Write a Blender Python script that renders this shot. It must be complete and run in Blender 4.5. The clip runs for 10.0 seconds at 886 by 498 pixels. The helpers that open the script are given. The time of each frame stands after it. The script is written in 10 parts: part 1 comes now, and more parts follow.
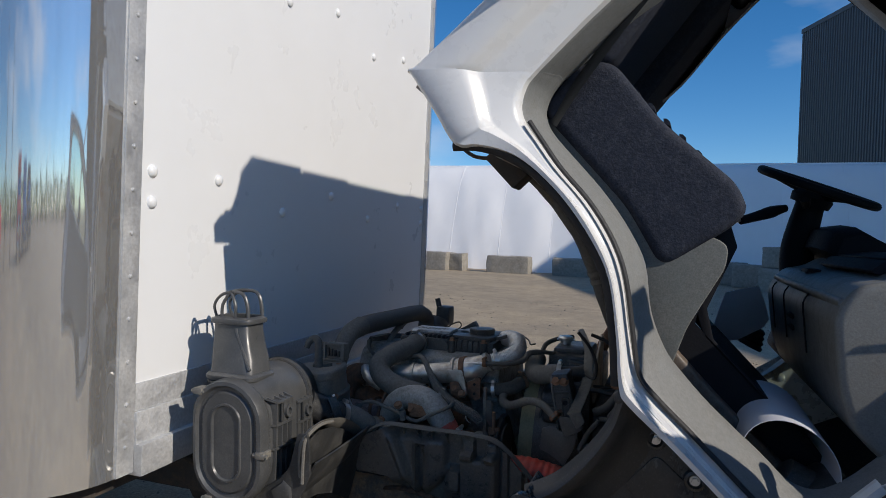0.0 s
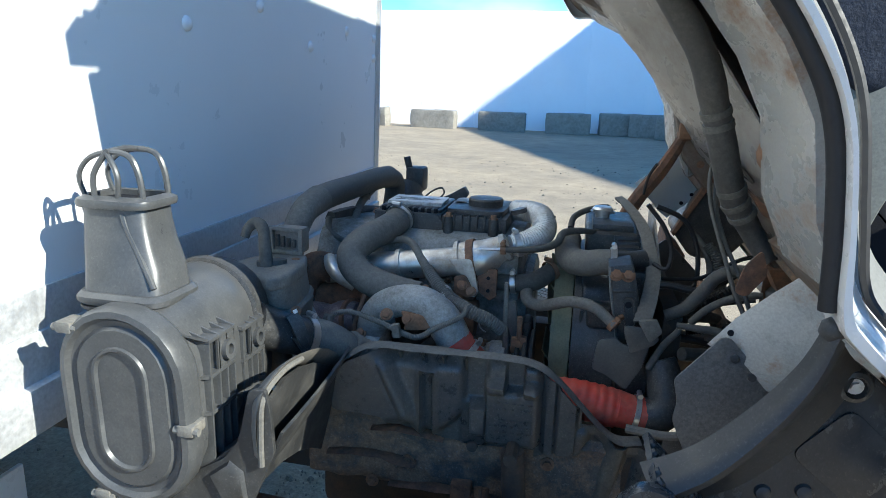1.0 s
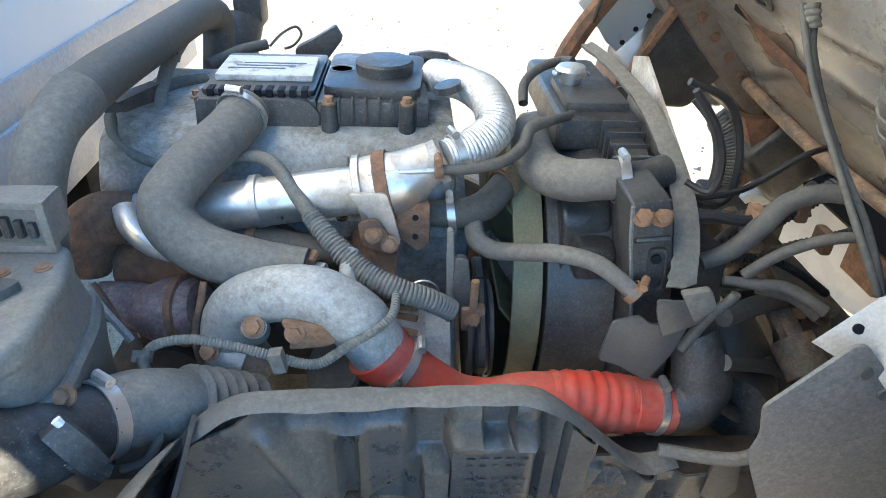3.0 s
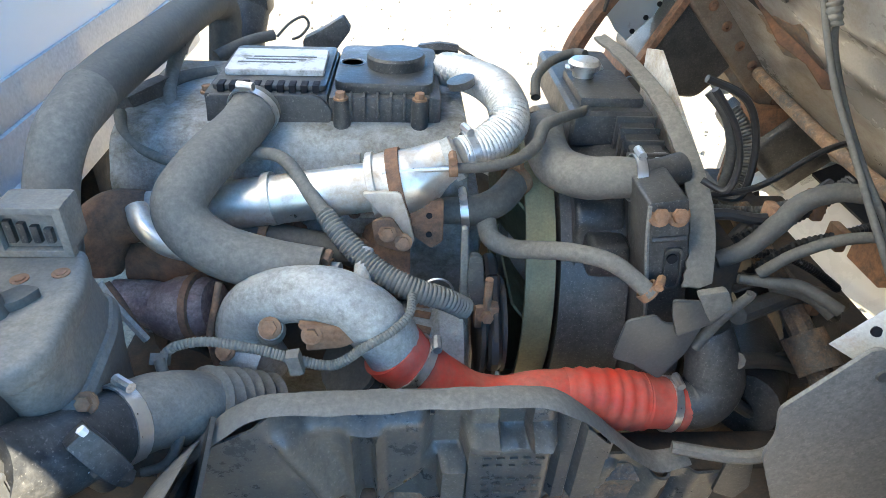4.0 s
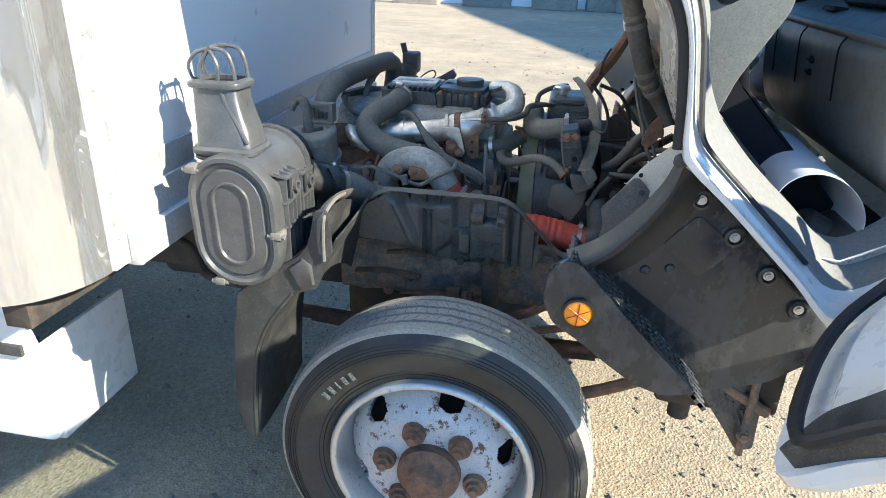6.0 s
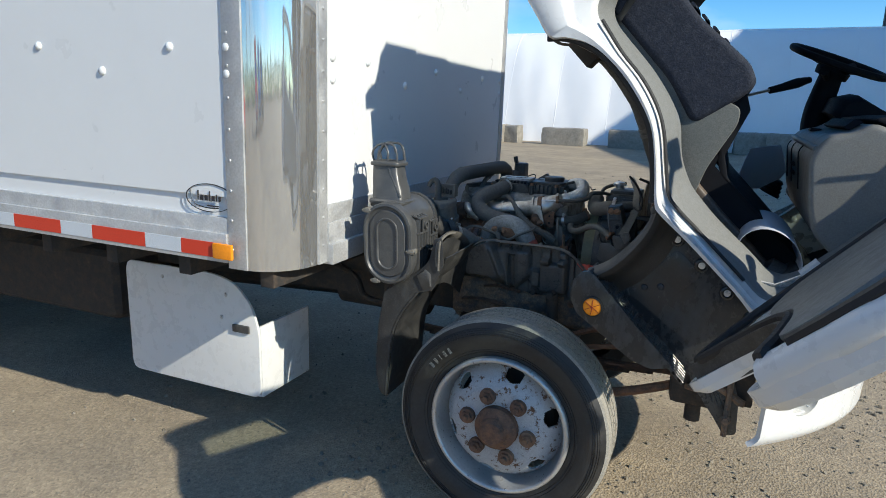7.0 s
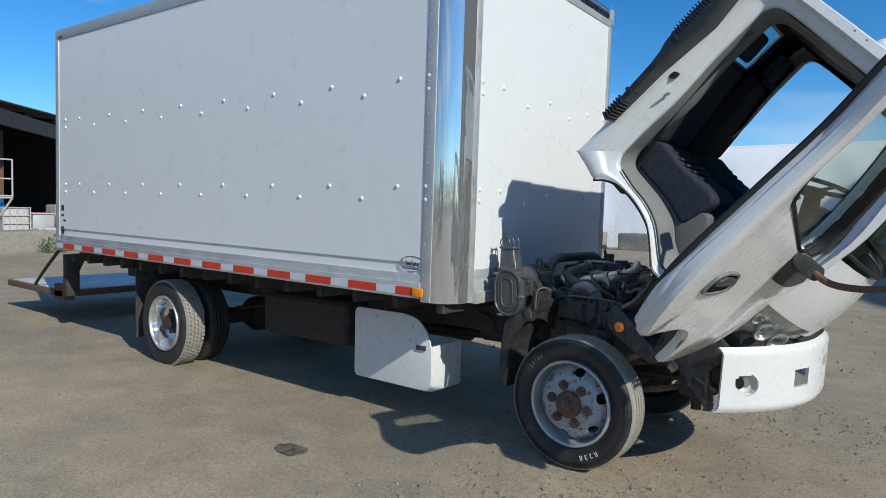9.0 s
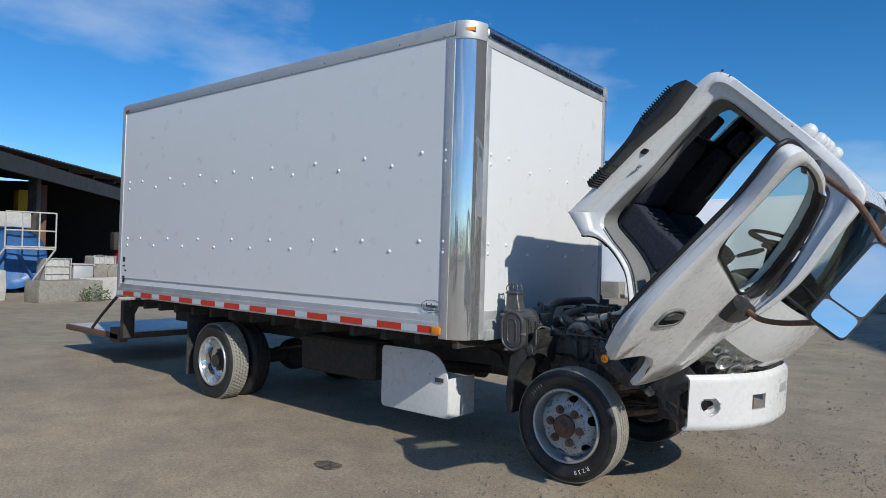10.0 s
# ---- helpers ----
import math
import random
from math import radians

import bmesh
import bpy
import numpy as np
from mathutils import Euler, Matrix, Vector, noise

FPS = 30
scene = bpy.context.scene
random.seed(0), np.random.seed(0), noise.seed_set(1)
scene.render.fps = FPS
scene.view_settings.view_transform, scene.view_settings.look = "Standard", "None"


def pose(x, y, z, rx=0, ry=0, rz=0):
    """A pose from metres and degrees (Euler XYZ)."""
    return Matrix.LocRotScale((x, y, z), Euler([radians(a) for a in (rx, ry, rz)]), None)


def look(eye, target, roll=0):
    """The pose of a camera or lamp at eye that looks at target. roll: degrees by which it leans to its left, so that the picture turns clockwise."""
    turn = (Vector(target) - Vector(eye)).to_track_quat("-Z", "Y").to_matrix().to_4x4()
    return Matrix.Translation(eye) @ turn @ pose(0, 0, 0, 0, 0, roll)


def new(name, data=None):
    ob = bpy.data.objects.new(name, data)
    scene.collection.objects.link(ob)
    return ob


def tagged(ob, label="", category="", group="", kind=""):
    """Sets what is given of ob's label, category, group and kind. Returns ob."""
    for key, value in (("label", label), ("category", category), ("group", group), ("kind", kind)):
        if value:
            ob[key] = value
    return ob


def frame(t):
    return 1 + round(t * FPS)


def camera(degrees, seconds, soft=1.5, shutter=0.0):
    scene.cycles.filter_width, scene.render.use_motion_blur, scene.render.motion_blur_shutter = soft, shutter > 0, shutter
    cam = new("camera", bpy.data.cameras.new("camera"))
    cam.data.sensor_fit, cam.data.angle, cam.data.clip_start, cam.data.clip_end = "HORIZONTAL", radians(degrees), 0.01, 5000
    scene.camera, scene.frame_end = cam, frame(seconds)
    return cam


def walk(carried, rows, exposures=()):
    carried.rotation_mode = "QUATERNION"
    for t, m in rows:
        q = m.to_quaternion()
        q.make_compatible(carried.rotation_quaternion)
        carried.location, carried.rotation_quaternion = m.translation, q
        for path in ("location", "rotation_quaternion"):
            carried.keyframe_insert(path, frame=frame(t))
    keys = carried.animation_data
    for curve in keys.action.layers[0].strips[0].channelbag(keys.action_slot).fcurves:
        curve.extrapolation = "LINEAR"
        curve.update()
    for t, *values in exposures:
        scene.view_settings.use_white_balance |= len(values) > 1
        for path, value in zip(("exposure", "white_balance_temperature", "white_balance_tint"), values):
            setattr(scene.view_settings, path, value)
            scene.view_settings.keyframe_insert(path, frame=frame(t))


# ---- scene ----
cam = camera(68.8, 10.0, soft=0.8)
METRES, EYE, TILT, LEAN, TURN = 6.36, 1.61, 0.0, 0.0, 19.3
ROWS = [
    (0.0, 0.0, 0.0, 0.0, 0.04, -1.2, -1.73),
    (0.5, -0.0175, 0.0558, -0.007, -4.04, -8.67, -1.81),
    (1.0, -0.0288, 0.108, -0.0101, -7.12, -13.67, -1.7),
    (1.5, -0.0373, 0.1515, -0.0079, -12.49, -18.67, -1.61),
    (2.0, -0.0318, 0.1848, -0.0088, -18.7, -23.54, -1.66),
    (2.5, -0.025, 0.2101, -0.0078, -21.4, -28.7, -1.83),
    (4.0, -0.0265, 0.2199, -0.0037, -21.73, -33.68, -1.91),
    (4.5, -0.0332, 0.2073, -0.0014, -21.6, -33.46, -1.84),
    (5.0, -0.0497, 0.1575, 0.0021, -20.37, -33.37, -1.88),
    (5.5, -0.0493, 0.1004, 0.0049, -15.17, -29.88, -1.77),
    (7.0, -0.0225, -0.1184, -0.0034, 4.55, -12.46, -1.56),
    (7.5, -0.0001, -0.1869, -0.0015, 9.58, -9.31, -1.58),
    (8.0, 0.0155, -0.2608, -0.0004, 11.89, -7.94, -1.55),
    (8.5, 0.0423, -0.332, -0.0041, 14.6, -6.11, -1.48),
    (9.0, 0.0649, -0.4002, -0.0042, 18.58, -3.1, -1.31),
    (9.5, 0.0815, -0.4656, -0.0024, 20.03, -0.49, -1.27),
    (10.0, 0.1136, -0.5189, -0.0038, 20.46, 1.3, -1.24),
]
EXPOSURES = [(0.0, -0.15, 6900, 12), (0.5, 0.5, 6350, 6), (1.0, 1.28, 6350, 2), (1.5, 2.15, 7000, 5), (2.0, 2.55, 7400, 5), (2.5, 2.85, 7700, 5), (4.0, 3.0, 7700, 5), (4.5, 3.0, 7700, 5), (5.0, 2.95, 7300, 5), (5.5, 2.45, 7000, 5), (5.7, 2.2, 7000, 5), (6.8, 0.6, 6900, 5), (7.5, 0.25, 6600, 4), (8.5, 0.10, 6450, 4), (10.0, -0.12, 6500, 8)]
walk(cam, [(t, pose(0, 0, EYE, TILT, LEAN, TURN) @ pose(METRES * x, METRES * y, METRES * z, 90 + pitch, roll, yaw)) for t, x, y, z, yaw, pitch, roll in ROWS], EXPOSURES)

# ---- light ----
SUN = Vector((1.0, -0.315, 0.650)).normalized()
world = bpy.data.worlds.new("world")
scene.world = world
world.use_nodes = True
wn, wl = world.node_tree.nodes, world.node_tree.links
wn.clear()
w_out, w_bg, w_sky = wn.new("ShaderNodeOutputWorld"), wn.new("ShaderNodeBackground"), wn.new("ShaderNodeTexSky")
w_sky.sky_type, w_sky.sun_disc = "NISHITA", False
w_sky.sun_elevation, w_sky.sun_rotation = math.asin(SUN.z), math.atan2(SUN.x, SUN.y)
w_sky.air_density, w_sky.dust_density, w_sky.ozone_density, w_sky.altitude = 1.0, 0.0, 5.0, 1500
w_bg.inputs["Strength"].default_value = 0.14
# thin cloud veil low in the sky behind the truck
w_co, w_map, w_noise, w_ramp, w_mix = (wn.new("ShaderNodeTexCoord"), wn.new("ShaderNodeMapping"), wn.new("ShaderNodeTexNoise"),
                                       wn.new("ShaderNodeValToRGB"), wn.new("ShaderNodeMix"))
w_map.inputs["Scale"].default_value = (1.6, 1.6, 4.5)
w_map.inputs["Location"].default_value = (0.35, 0.2, 0.3)
w_noise.inputs["Scale"].default_value, w_noise.inputs["Detail"].default_value = 1.6, 6.0
w_ramp.color_ramp.elements[0].position, w_ramp.color_ramp.elements[1].position = 0.5, 0.8
w_ramp.color_ramp.elements[1].color = (0.75, 0.75, 0.75, 1)
w_mix.data_type = "RGBA"
w_mix.inputs[7].default_value = (5.5, 6.0, 6.6, 1)
wl.new(w_co.outputs["Generated"], w_map.inputs["Vector"])
wl.new(w_map.outputs["Vector"], w_noise.inputs["Vector"])
wl.new(w_noise.outputs["Fac"], w_ramp.inputs["Fac"])
wl.new(w_ramp.outputs["Color"], w_mix.inputs[0])
w_hue = wn.new("ShaderNodeHueSaturation")
w_hue.inputs["Saturation"].default_value, w_hue.inputs["Value"].default_value = 1.25, 1.0
wl.new(w_sky.outputs["Color"], w_hue.inputs["Color"])
wl.new(w_hue.outputs["Color"], w_mix.inputs[6])
wl.new(w_mix.outputs[2], w_bg.inputs["Color"])
wl.new(w_bg.outputs["Background"], w_out.inputs["Surface"])

sun = new("sun", bpy.data.lights.new("sun", "SUN"))
sun.data.energy, sun.data.angle, sun.data.color = 3.9, radians(0.53), (1.0, 0.95, 0.87)
sun.matrix_world = look(SUN * 30, (0, 0, 0))

# ---- materials ----
def material(name, color, rough=0.6, metal=0.0, spread=0.15, grain=60.0, bump=0.15, dirt=None, amount=0.0, blot=4.0, edge=0.08,
             fine=0.0, fine_scale=500.0, coat=0.0, stretch=(1, 1, 1), dirt_rough=0.9):
    """A worn surface: colour varied at two scales, a second colour in blotches (dust, rust, grime), and fine relief."""
    m = bpy.data.materials.new(name)
    m.use_nodes = True
    n, l = m.node_tree.nodes, m.node_tree.links
    p = n["Principled BSDF"]
    geo, mp = n.new("ShaderNodeNewGeometry"), n.new("ShaderNodeMapping")
    mp.inputs["Scale"].default_value = stretch
    l.new(geo.outputs["Position"], mp.inputs["Vector"])

    def noise_node(scale, detail=5.0, rough_=0.6):
        t = n.new("ShaderNodeTexNoise")
        t.inputs["Scale"].default_value, t.inputs["Detail"].default_value, t.inputs["Roughness"].default_value = scale, detail, rough_
        l.new(mp.outputs["Vector"], t.inputs["Vector"])
        return t.outputs["Fac"]

    def mix(fac, a, b, blend="MIX"):
        x = n.new("ShaderNodeMix")
        x.data_type, x.blend_type = "RGBA", blend
        for sock, val in ((0, fac), (6, a), (7, b)):
            if isinstance(val, bpy.types.NodeSocket):
                l.new(val, x.inputs[sock])
            else:
                x.inputs[sock].default_value = val
        return x.outputs[2]

    def ramp(fac, a, b, lo=0.0, hi=1.0):
        r = n.new("ShaderNodeMapRange")
        r.inputs[1].default_value, r.inputs[2].default_value, r.inputs[3].default_value, r.inputs[4].default_value = a, b, lo, hi
        l.new(fac, r.inputs[0])
        return r.outputs[0]

    small, large = noise_node(grain), noise_node(blot, 6.0, 0.65)
    c = (*color, 1)
    dark, light = tuple(v * (1 - spread) for v in color) + (1,), tuple(min(1, v * (1 + spread)) for v in color) + (1,)
    col = mix(ramp(small, 0.3, 0.7), dark, light)
    col = mix(ramp(large, 0.35, 0.65, 0.0, 0.5), col, c)
    rgh = ramp(small, 0.3, 0.7, max(0.02, rough * 0.75), min(1.0, rough * 1.2))
    if dirt:
        cut = 0.72 - 0.44 * amount
        spots = noise_node(blot * 3.1, 8.0, 0.75)
        mask = ramp(spots, cut - edge, cut + edge)
        col = mix(mask, col, mix(ramp(small, 0.3, 0.7), tuple(v * 0.7 for v in dirt) + (1,), tuple(min(1, v * 1.25) for v in dirt) + (1,)))
        rr = n.new("ShaderNodeMix")
        l.new(mask, rr.inputs[0])
        l.new(rgh, rr.inputs[2])
        rr.inputs[3].default_value = dirt_rough
        rgh = rr.outputs[0]
        if metal:
            mm = ramp(mask, 0.0, 1.0, metal, 0.0)
            l.new(mm, p.inputs["Metallic"])
    if dirt and max(color) < 0.5:
        grit = noise_node(240.0, 3.0, 0.7)
        shade = n.new("ShaderNodeCombineColor")
        lev = ramp(grit, 0.32, 0.68, 0.86, 1.12)
        for k in range(3):
            l.new(lev, shade.inputs[k])
        col = mix(1.0, col, shade.outputs[0], "MULTIPLY")
    if fine:
        speck = noise_node(fine_scale, 2.0)
        col = mix(ramp(speck, 0.6, 0.72, 0.0, fine), col, (0.5, 0.47, 0.42, 1))
    l.new(col, p.inputs["Base Color"])
    l.new(rgh, p.inputs["Roughness"])
    if metal and not dirt:
        p.inputs["Metallic"].default_value = metal
    p.inputs["Coat Weight"].default_value = coat
    p.inputs["Coat Roughness"].default_value = 0.08
    if bump:
        b = n.new("ShaderNodeBump")
        b.inputs["Strength"].default_value, b.inputs["Distance"].default_value = bump, 0.004
        l.new(small, b.inputs["Height"])
        l.new(b.outputs["Normal"], p.inputs["Normal"])
    return m


DUST = (0.30, 0.27, 0.22)
RUST = (0.20, 0.075, 0.03)
M_box = material("white_panel", (0.76, 0.77, 0.77), 0.34, 0, 0.012, 6, 0.0)
M_white = material("white_paint", (0.74, 0.74, 0.73), 0.30, 0, 0.02, 20, 0.006, coat=0.3)
M_white_in = material("white_paint_inner", (0.62, 0.63, 0.62), 0.45, 0, 0.08, 40, 0.05, (0.42, 0.40, 0.36), 0.25, 4, 0.15)
M_alu = material("rail_aluminium", (0.55, 0.56, 0.57), 0.42, 0.75, 0.10, 120, 0.05, (0.50, 0.50, 0.49), 0.25, 3, 0.3)
M_cleanalu = material("bare_roof_metal", (0.58, 0.59, 0.60), 0.26, 1.0, 0.06, 20, 0.02)
M_chrome = material("polished_stainless", (0.70, 0.70, 0.69), 0.06, 0.82, 0.08, 40, 0.008, stretch=(1, 1, 0.04))
M_redtape = material("red_reflective_tape", (0.62, 0.05, 0.025), 0.35, 0, 0.12, 300, 0.05)
M_whitetape = material("white_reflective_tape", (0.58, 0.62, 0.66), 0.35, 0, 0.12, 300, 0.05)
M_amber = material("amber_lens", (0.95, 0.30, 0.02), 0.18, 0, 0.12, 90, 0.2)
M_redlens = material("red_lens", (0.35, 0.02, 0.02), 0.2)
M_rubber = material("tyre_rubber", (0.018, 0.018, 0.019), 0.45, 0, 0.2, 90, 0.15, (0.065, 0.062, 0.056), 0.22, 3.0, 0.25)
M_tread = material("dusty_tread", (0.25, 0.235, 0.205), 0.85, 0, 0.2, 160, 0.25, (0.36, 0.335, 0.285), 0.50, 5.0, 0.25)
M_rim = material("chipped_rim_paint", (0.44, 0.445, 0.45), 0.36, 0, 0.08, 60, 0.08, (0.13, 0.065, 0.032), 0.33, 9.0, 0.03)
M_rimlip = material("rim_steel", (0.55, 0.55, 0.54), 0.35, 0.6, 0.1, 80, 0.06, (0.2, 0.13, 0.09), 0.15, 9, 0.05)
M_rust = material("rusty_steel", (0.21, 0.105, 0.06), 0.85, 0, 0.35, 70, 0.5, (0.10, 0.065, 0.05), 0.45, 9, 0.12)
M_brightrust = material("orange_rust", (0.25, 0.145, 0.09), 0.85, 0, 0.3, 80, 0.4, (0.19, 0.09, 0.045), 0.4, 9, 0.15)
M_chassis = material("grimy_chassis", (0.035, 0.032, 0.030), 0.75, 0, 0.3, 50, 0.35, (0.10, 0.07, 0.05), 0.33, 5, 0.12)
M_plastic = material("grey_black_plastic", (0.056, 0.059, 0.062), 0.30, 0, 0.12, 6, 0.03, (0.11, 0.11, 0.107), 0.18, 5, 0.3, fine=0.05, fine_scale=220, dirt_rough=0.5)
M_flaprub = material("scuffed_grey_rubber", (0.125, 0.128, 0.128), 0.5, 0, 0.15, 120, 0.15, (0.20, 0.195, 0.18), 0.36, 6, 0.2, fine=0.16, fine_scale=300)
M_blackplastic = material("black_plastic", (0.026, 0.028, 0.031), 0.36, 0, 0.25, 120, 0.15, (0.11, 0.105, 0.095), 0.26, 4, 0.20, fine=0.16, fine_scale=320)
M_step = material("black_step_plastic", (0.034, 0.037, 0.040), 0.22, 0, 0.2, 40, 0.05, (0.10, 0.10, 0.098), 0.29, 2.4, 0.12, fine=0.05, fine_scale=260, stretch=(1, 1, 0.6))
M_guard = material("satin_black_plastic", (0.030, 0.031, 0.032), 0.46, 0, 0.15, 30, 0.04, (0.075, 0.073, 0.068), 0.2, 4, 0.2, fine=0.06, fine_scale=240)
M_hose = material("dusty_rubber_hose", (0.095, 0.093, 0.086), 0.72, 0, 0.12, 110, 0.10, (0.19, 0.178, 0.155), 0.46, 3.5, 0.35)
M_darkhose = material("dark_rubber_hose", (0.052, 0.052, 0.051), 0.6, 0, 0.15, 110, 0.10, (0.13, 0.122, 0.105), 0.42, 4, 0.3)
M_cast = material("cast_aluminium", (0.35, 0.35, 0.335), 0.55, 0.25, 0.22, 140, 0.3, (0.26, 0.25, 0.225), 0.40, 9, 0.10, fine=0.35, fine_scale=200)
M_block = material("grey_engine_casting", (0.27, 0.275, 0.265), 0.6, 0.1, 0.25, 110, 0.4, (0.16, 0.145, 0.12), 0.45, 5, 0.10, fine=0.18, fine_scale=260)
M_steel = material("heat_tinted_steel", (0.60, 0.58, 0.54), 0.36, 0.9, 0.12, 30, 0.05, (0.34, 0.24, 0.15), 0.3, 5, 0.15)
M_zinc = material("bright_zinc", (0.6, 0.6, 0.6), 0.35, 0.9, 0.1, 150, 0.08, (0.3, 0.27, 0.22), 0.2, 14, 0.1)
M_foil = material("crinkled_foil", (0.66, 0.66, 0.65), 0.46, 0.75, 0.2, 120, 0.9, (0.4, 0.36, 0.3), 0.2, 12, 0.15)
M_red = material("red_silicone", (0.62, 0.05, 0.03), 0.45, 0, 0.12, 90, 0.08, (0.30, 0.16, 0.12), 0.35, 6, 0.22)
M_purple = material("heat_scaled_iron", (0.17, 0.115, 0.115), 0.8, 0.1, 0.3, 120, 0.5, (0.27, 0.21, 0.195), 0.42, 12, 0.12)
M_greenblade = material("pale_fan_plastic", (0.22, 0.205, 0.115), 0.5, 0, 0.1, 40, 0.05, (0.16, 0.15, 0.10), 0.3, 6, 0.2)
M_duct = material("sun_dulled_black_plastic", (0.022, 0.023, 0.027), 0.45, 0, 0.15, 60, 0.06)
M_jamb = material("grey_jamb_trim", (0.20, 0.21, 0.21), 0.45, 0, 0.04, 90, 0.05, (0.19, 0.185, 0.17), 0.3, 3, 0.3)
M_interior = material("black_cabin_trim", (0.014, 0.015, 0.019), 0.7, 0, 0.15, 140, 0.2)
M_seat = material("black_woven_seat", (0.030, 0.035, 0.050), 0.85, 0, 0.35, 160, 0.5, (0.050, 0.055, 0.070), 0.35, 14, 0.12)
for cloth_like in (M_interior, M_seat):
    cloth_like.node_tree.nodes["Principled BSDF"].inputs["Specular IOR Level"].default_value = 0.12
M_panel = material("grey_green_panel", (0.13, 0.14, 0.13), 0.55, 0, 0.06, 120, 0.08, (0.17, 0.165, 0.15), 0.25, 3, 0.3)
M_greytrim = material("grey_dash_plastic", (0.18, 0.185, 0.178), 0.5, 0, 0.08, 160, 0.12, (0.17, 0.165, 0.15), 0.12, 5, 0.2)
M_darkgreytrim = material("dark_grey_plastic", (0.05, 0.052, 0.054), 0.5, 0, 0.1, 160, 0.12)
M_underbody = material("dirty_white_underbody", (0.46, 0.45, 0.42), 0.6, 0, 0.15, 50, 0.12, (0.27, 0.20, 0.13), 0.42, 4, 0.14)
M_archpaint = material("brown_grimed_paint", (0.275, 0.27, 0.258), 0.28, 0, 0.12, 7, 0.03, (0.17, 0.14, 0.11), 0.36, 1.1, 0.10, fine=0.06, fine_scale=200, dirt_rough=0.5)
M_floorrail = material("grime_brown_rail", (0.145, 0.12, 0.098), 0.55, 0, 0.18, 40, 0.25, (0.10, 0.062, 0.042), 0.40, 4, 0.16, fine=0.10, fine_scale=260)
M_torn = material("pale_blue_grey_paint", (0.52, 0.55, 0.56), 0.36, 0, 0.06, 14, 0.08, (0.30, 0.22, 0.16), 0.16, 5, 0.06)
M_archnear = material("pale_arch_paint", (0.40, 0.405, 0.39), 0.28, 0, 0.10, 8, 0.05, (0.27, 0.15, 0.07), 0.30, 2.0, 0.08, stretch=(1, 0.5, 1))
M_flank = material("oily_rusty_frame", (0.085, 0.078, 0.070), 0.65, 0, 0.35, 60, 0.7, (0.26, 0.165, 0.105), 0.50, 3.6, 0.07, fine=0.2, fine_scale=180)
M_mount = material("dusty_grey_mount", (0.125, 0.13, 0.128), 0.6, 0, 0.15, 60, 0.15, (0.22, 0.195, 0.155), 0.42, 4, 0.2)
M_shield = material("mud_stained_plastic", (0.052, 0.057, 0.061), 0.25, 0, 0.2, 90, 0.10, (0.15, 0.13, 0.10), 0.34, 3.0, 0.2, fine=0.14, fine_scale=260)
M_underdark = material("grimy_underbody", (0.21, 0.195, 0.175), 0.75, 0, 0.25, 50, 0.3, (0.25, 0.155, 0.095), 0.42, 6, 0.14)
M_paper = material("pale_paper_roll", (0.62, 0.64, 0.70), 0.6, 0, 0.03, 30, 0.02)
M_seal = material("black_seal", (0.016, 0.016, 0.018), 0.6, 0, 0.2, 90, 0.08)
M_print = material("label_ink", (0.03, 0.03, 0.035), 0.6, bump=0)
M_oldlabel = material("worn_label", (0.50, 0.505, 0.51), 0.45, 0, 0.06, 60, 0.03, (0.24, 0.23, 0.21), 0.34, 10, 0.08)
M_label = material("label_white", (0.70, 0.71, 0.72), 0.4, bump=0.02)
M_tent = material("tent_fabric", (0.89, 0.89, 0.89), 0.5, 0, 0.02, 0.9, 0.0)
M_concrete = material("cast_concrete", (0.33, 0.31, 0.27), 0.9, 0, 0.15, 12, 0.4, (0.22, 0.20, 0.17), 0.4, 1.3, 0.2)
M_cladding = material("dark_cladding", (0.045, 0.052, 0.062), 0.5, 0.1, 0.08, 3, 0.02)
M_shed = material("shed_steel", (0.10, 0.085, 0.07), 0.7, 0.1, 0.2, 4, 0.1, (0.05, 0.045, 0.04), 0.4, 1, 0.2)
# one very dark grey for the shed's fascia, walls and beams
M_sheddark = material("dark_shed_steel", (0.03, 0.032, 0.035), 0.8, 0, 0.2, 2, 0.05)
M_bluetank = material("blue_tank_paint", (0.04, 0.16, 0.42), 0.35, 0, 0.1, 6, 0.05, (0.03, 0.09, 0.2), 0.25, 1, 0.2)
M_yellow = material("yellow_paint", (0.7, 0.42, 0.02), 0.5)
M_redpaint = material("red_paint", (0.5, 0.035, 0.03), 0.4)
M_weed = material("weed_leaf", (0.06, 0.11, 0.03), 0.6)
M_reflect = material("mirror_glass", (0.8, 0.82, 0.84), 0.02, 1.0, 0.0, 5, 0.0)
M_lensglass = material("headlight_reflector", (0.78, 0.78, 0.77), 0.30, 0.25, 0.1, 20, 0.05)
M_goldlabel = material("yellow_sticker", (0.72, 0.52, 0.08), 0.45, bump=0.02)


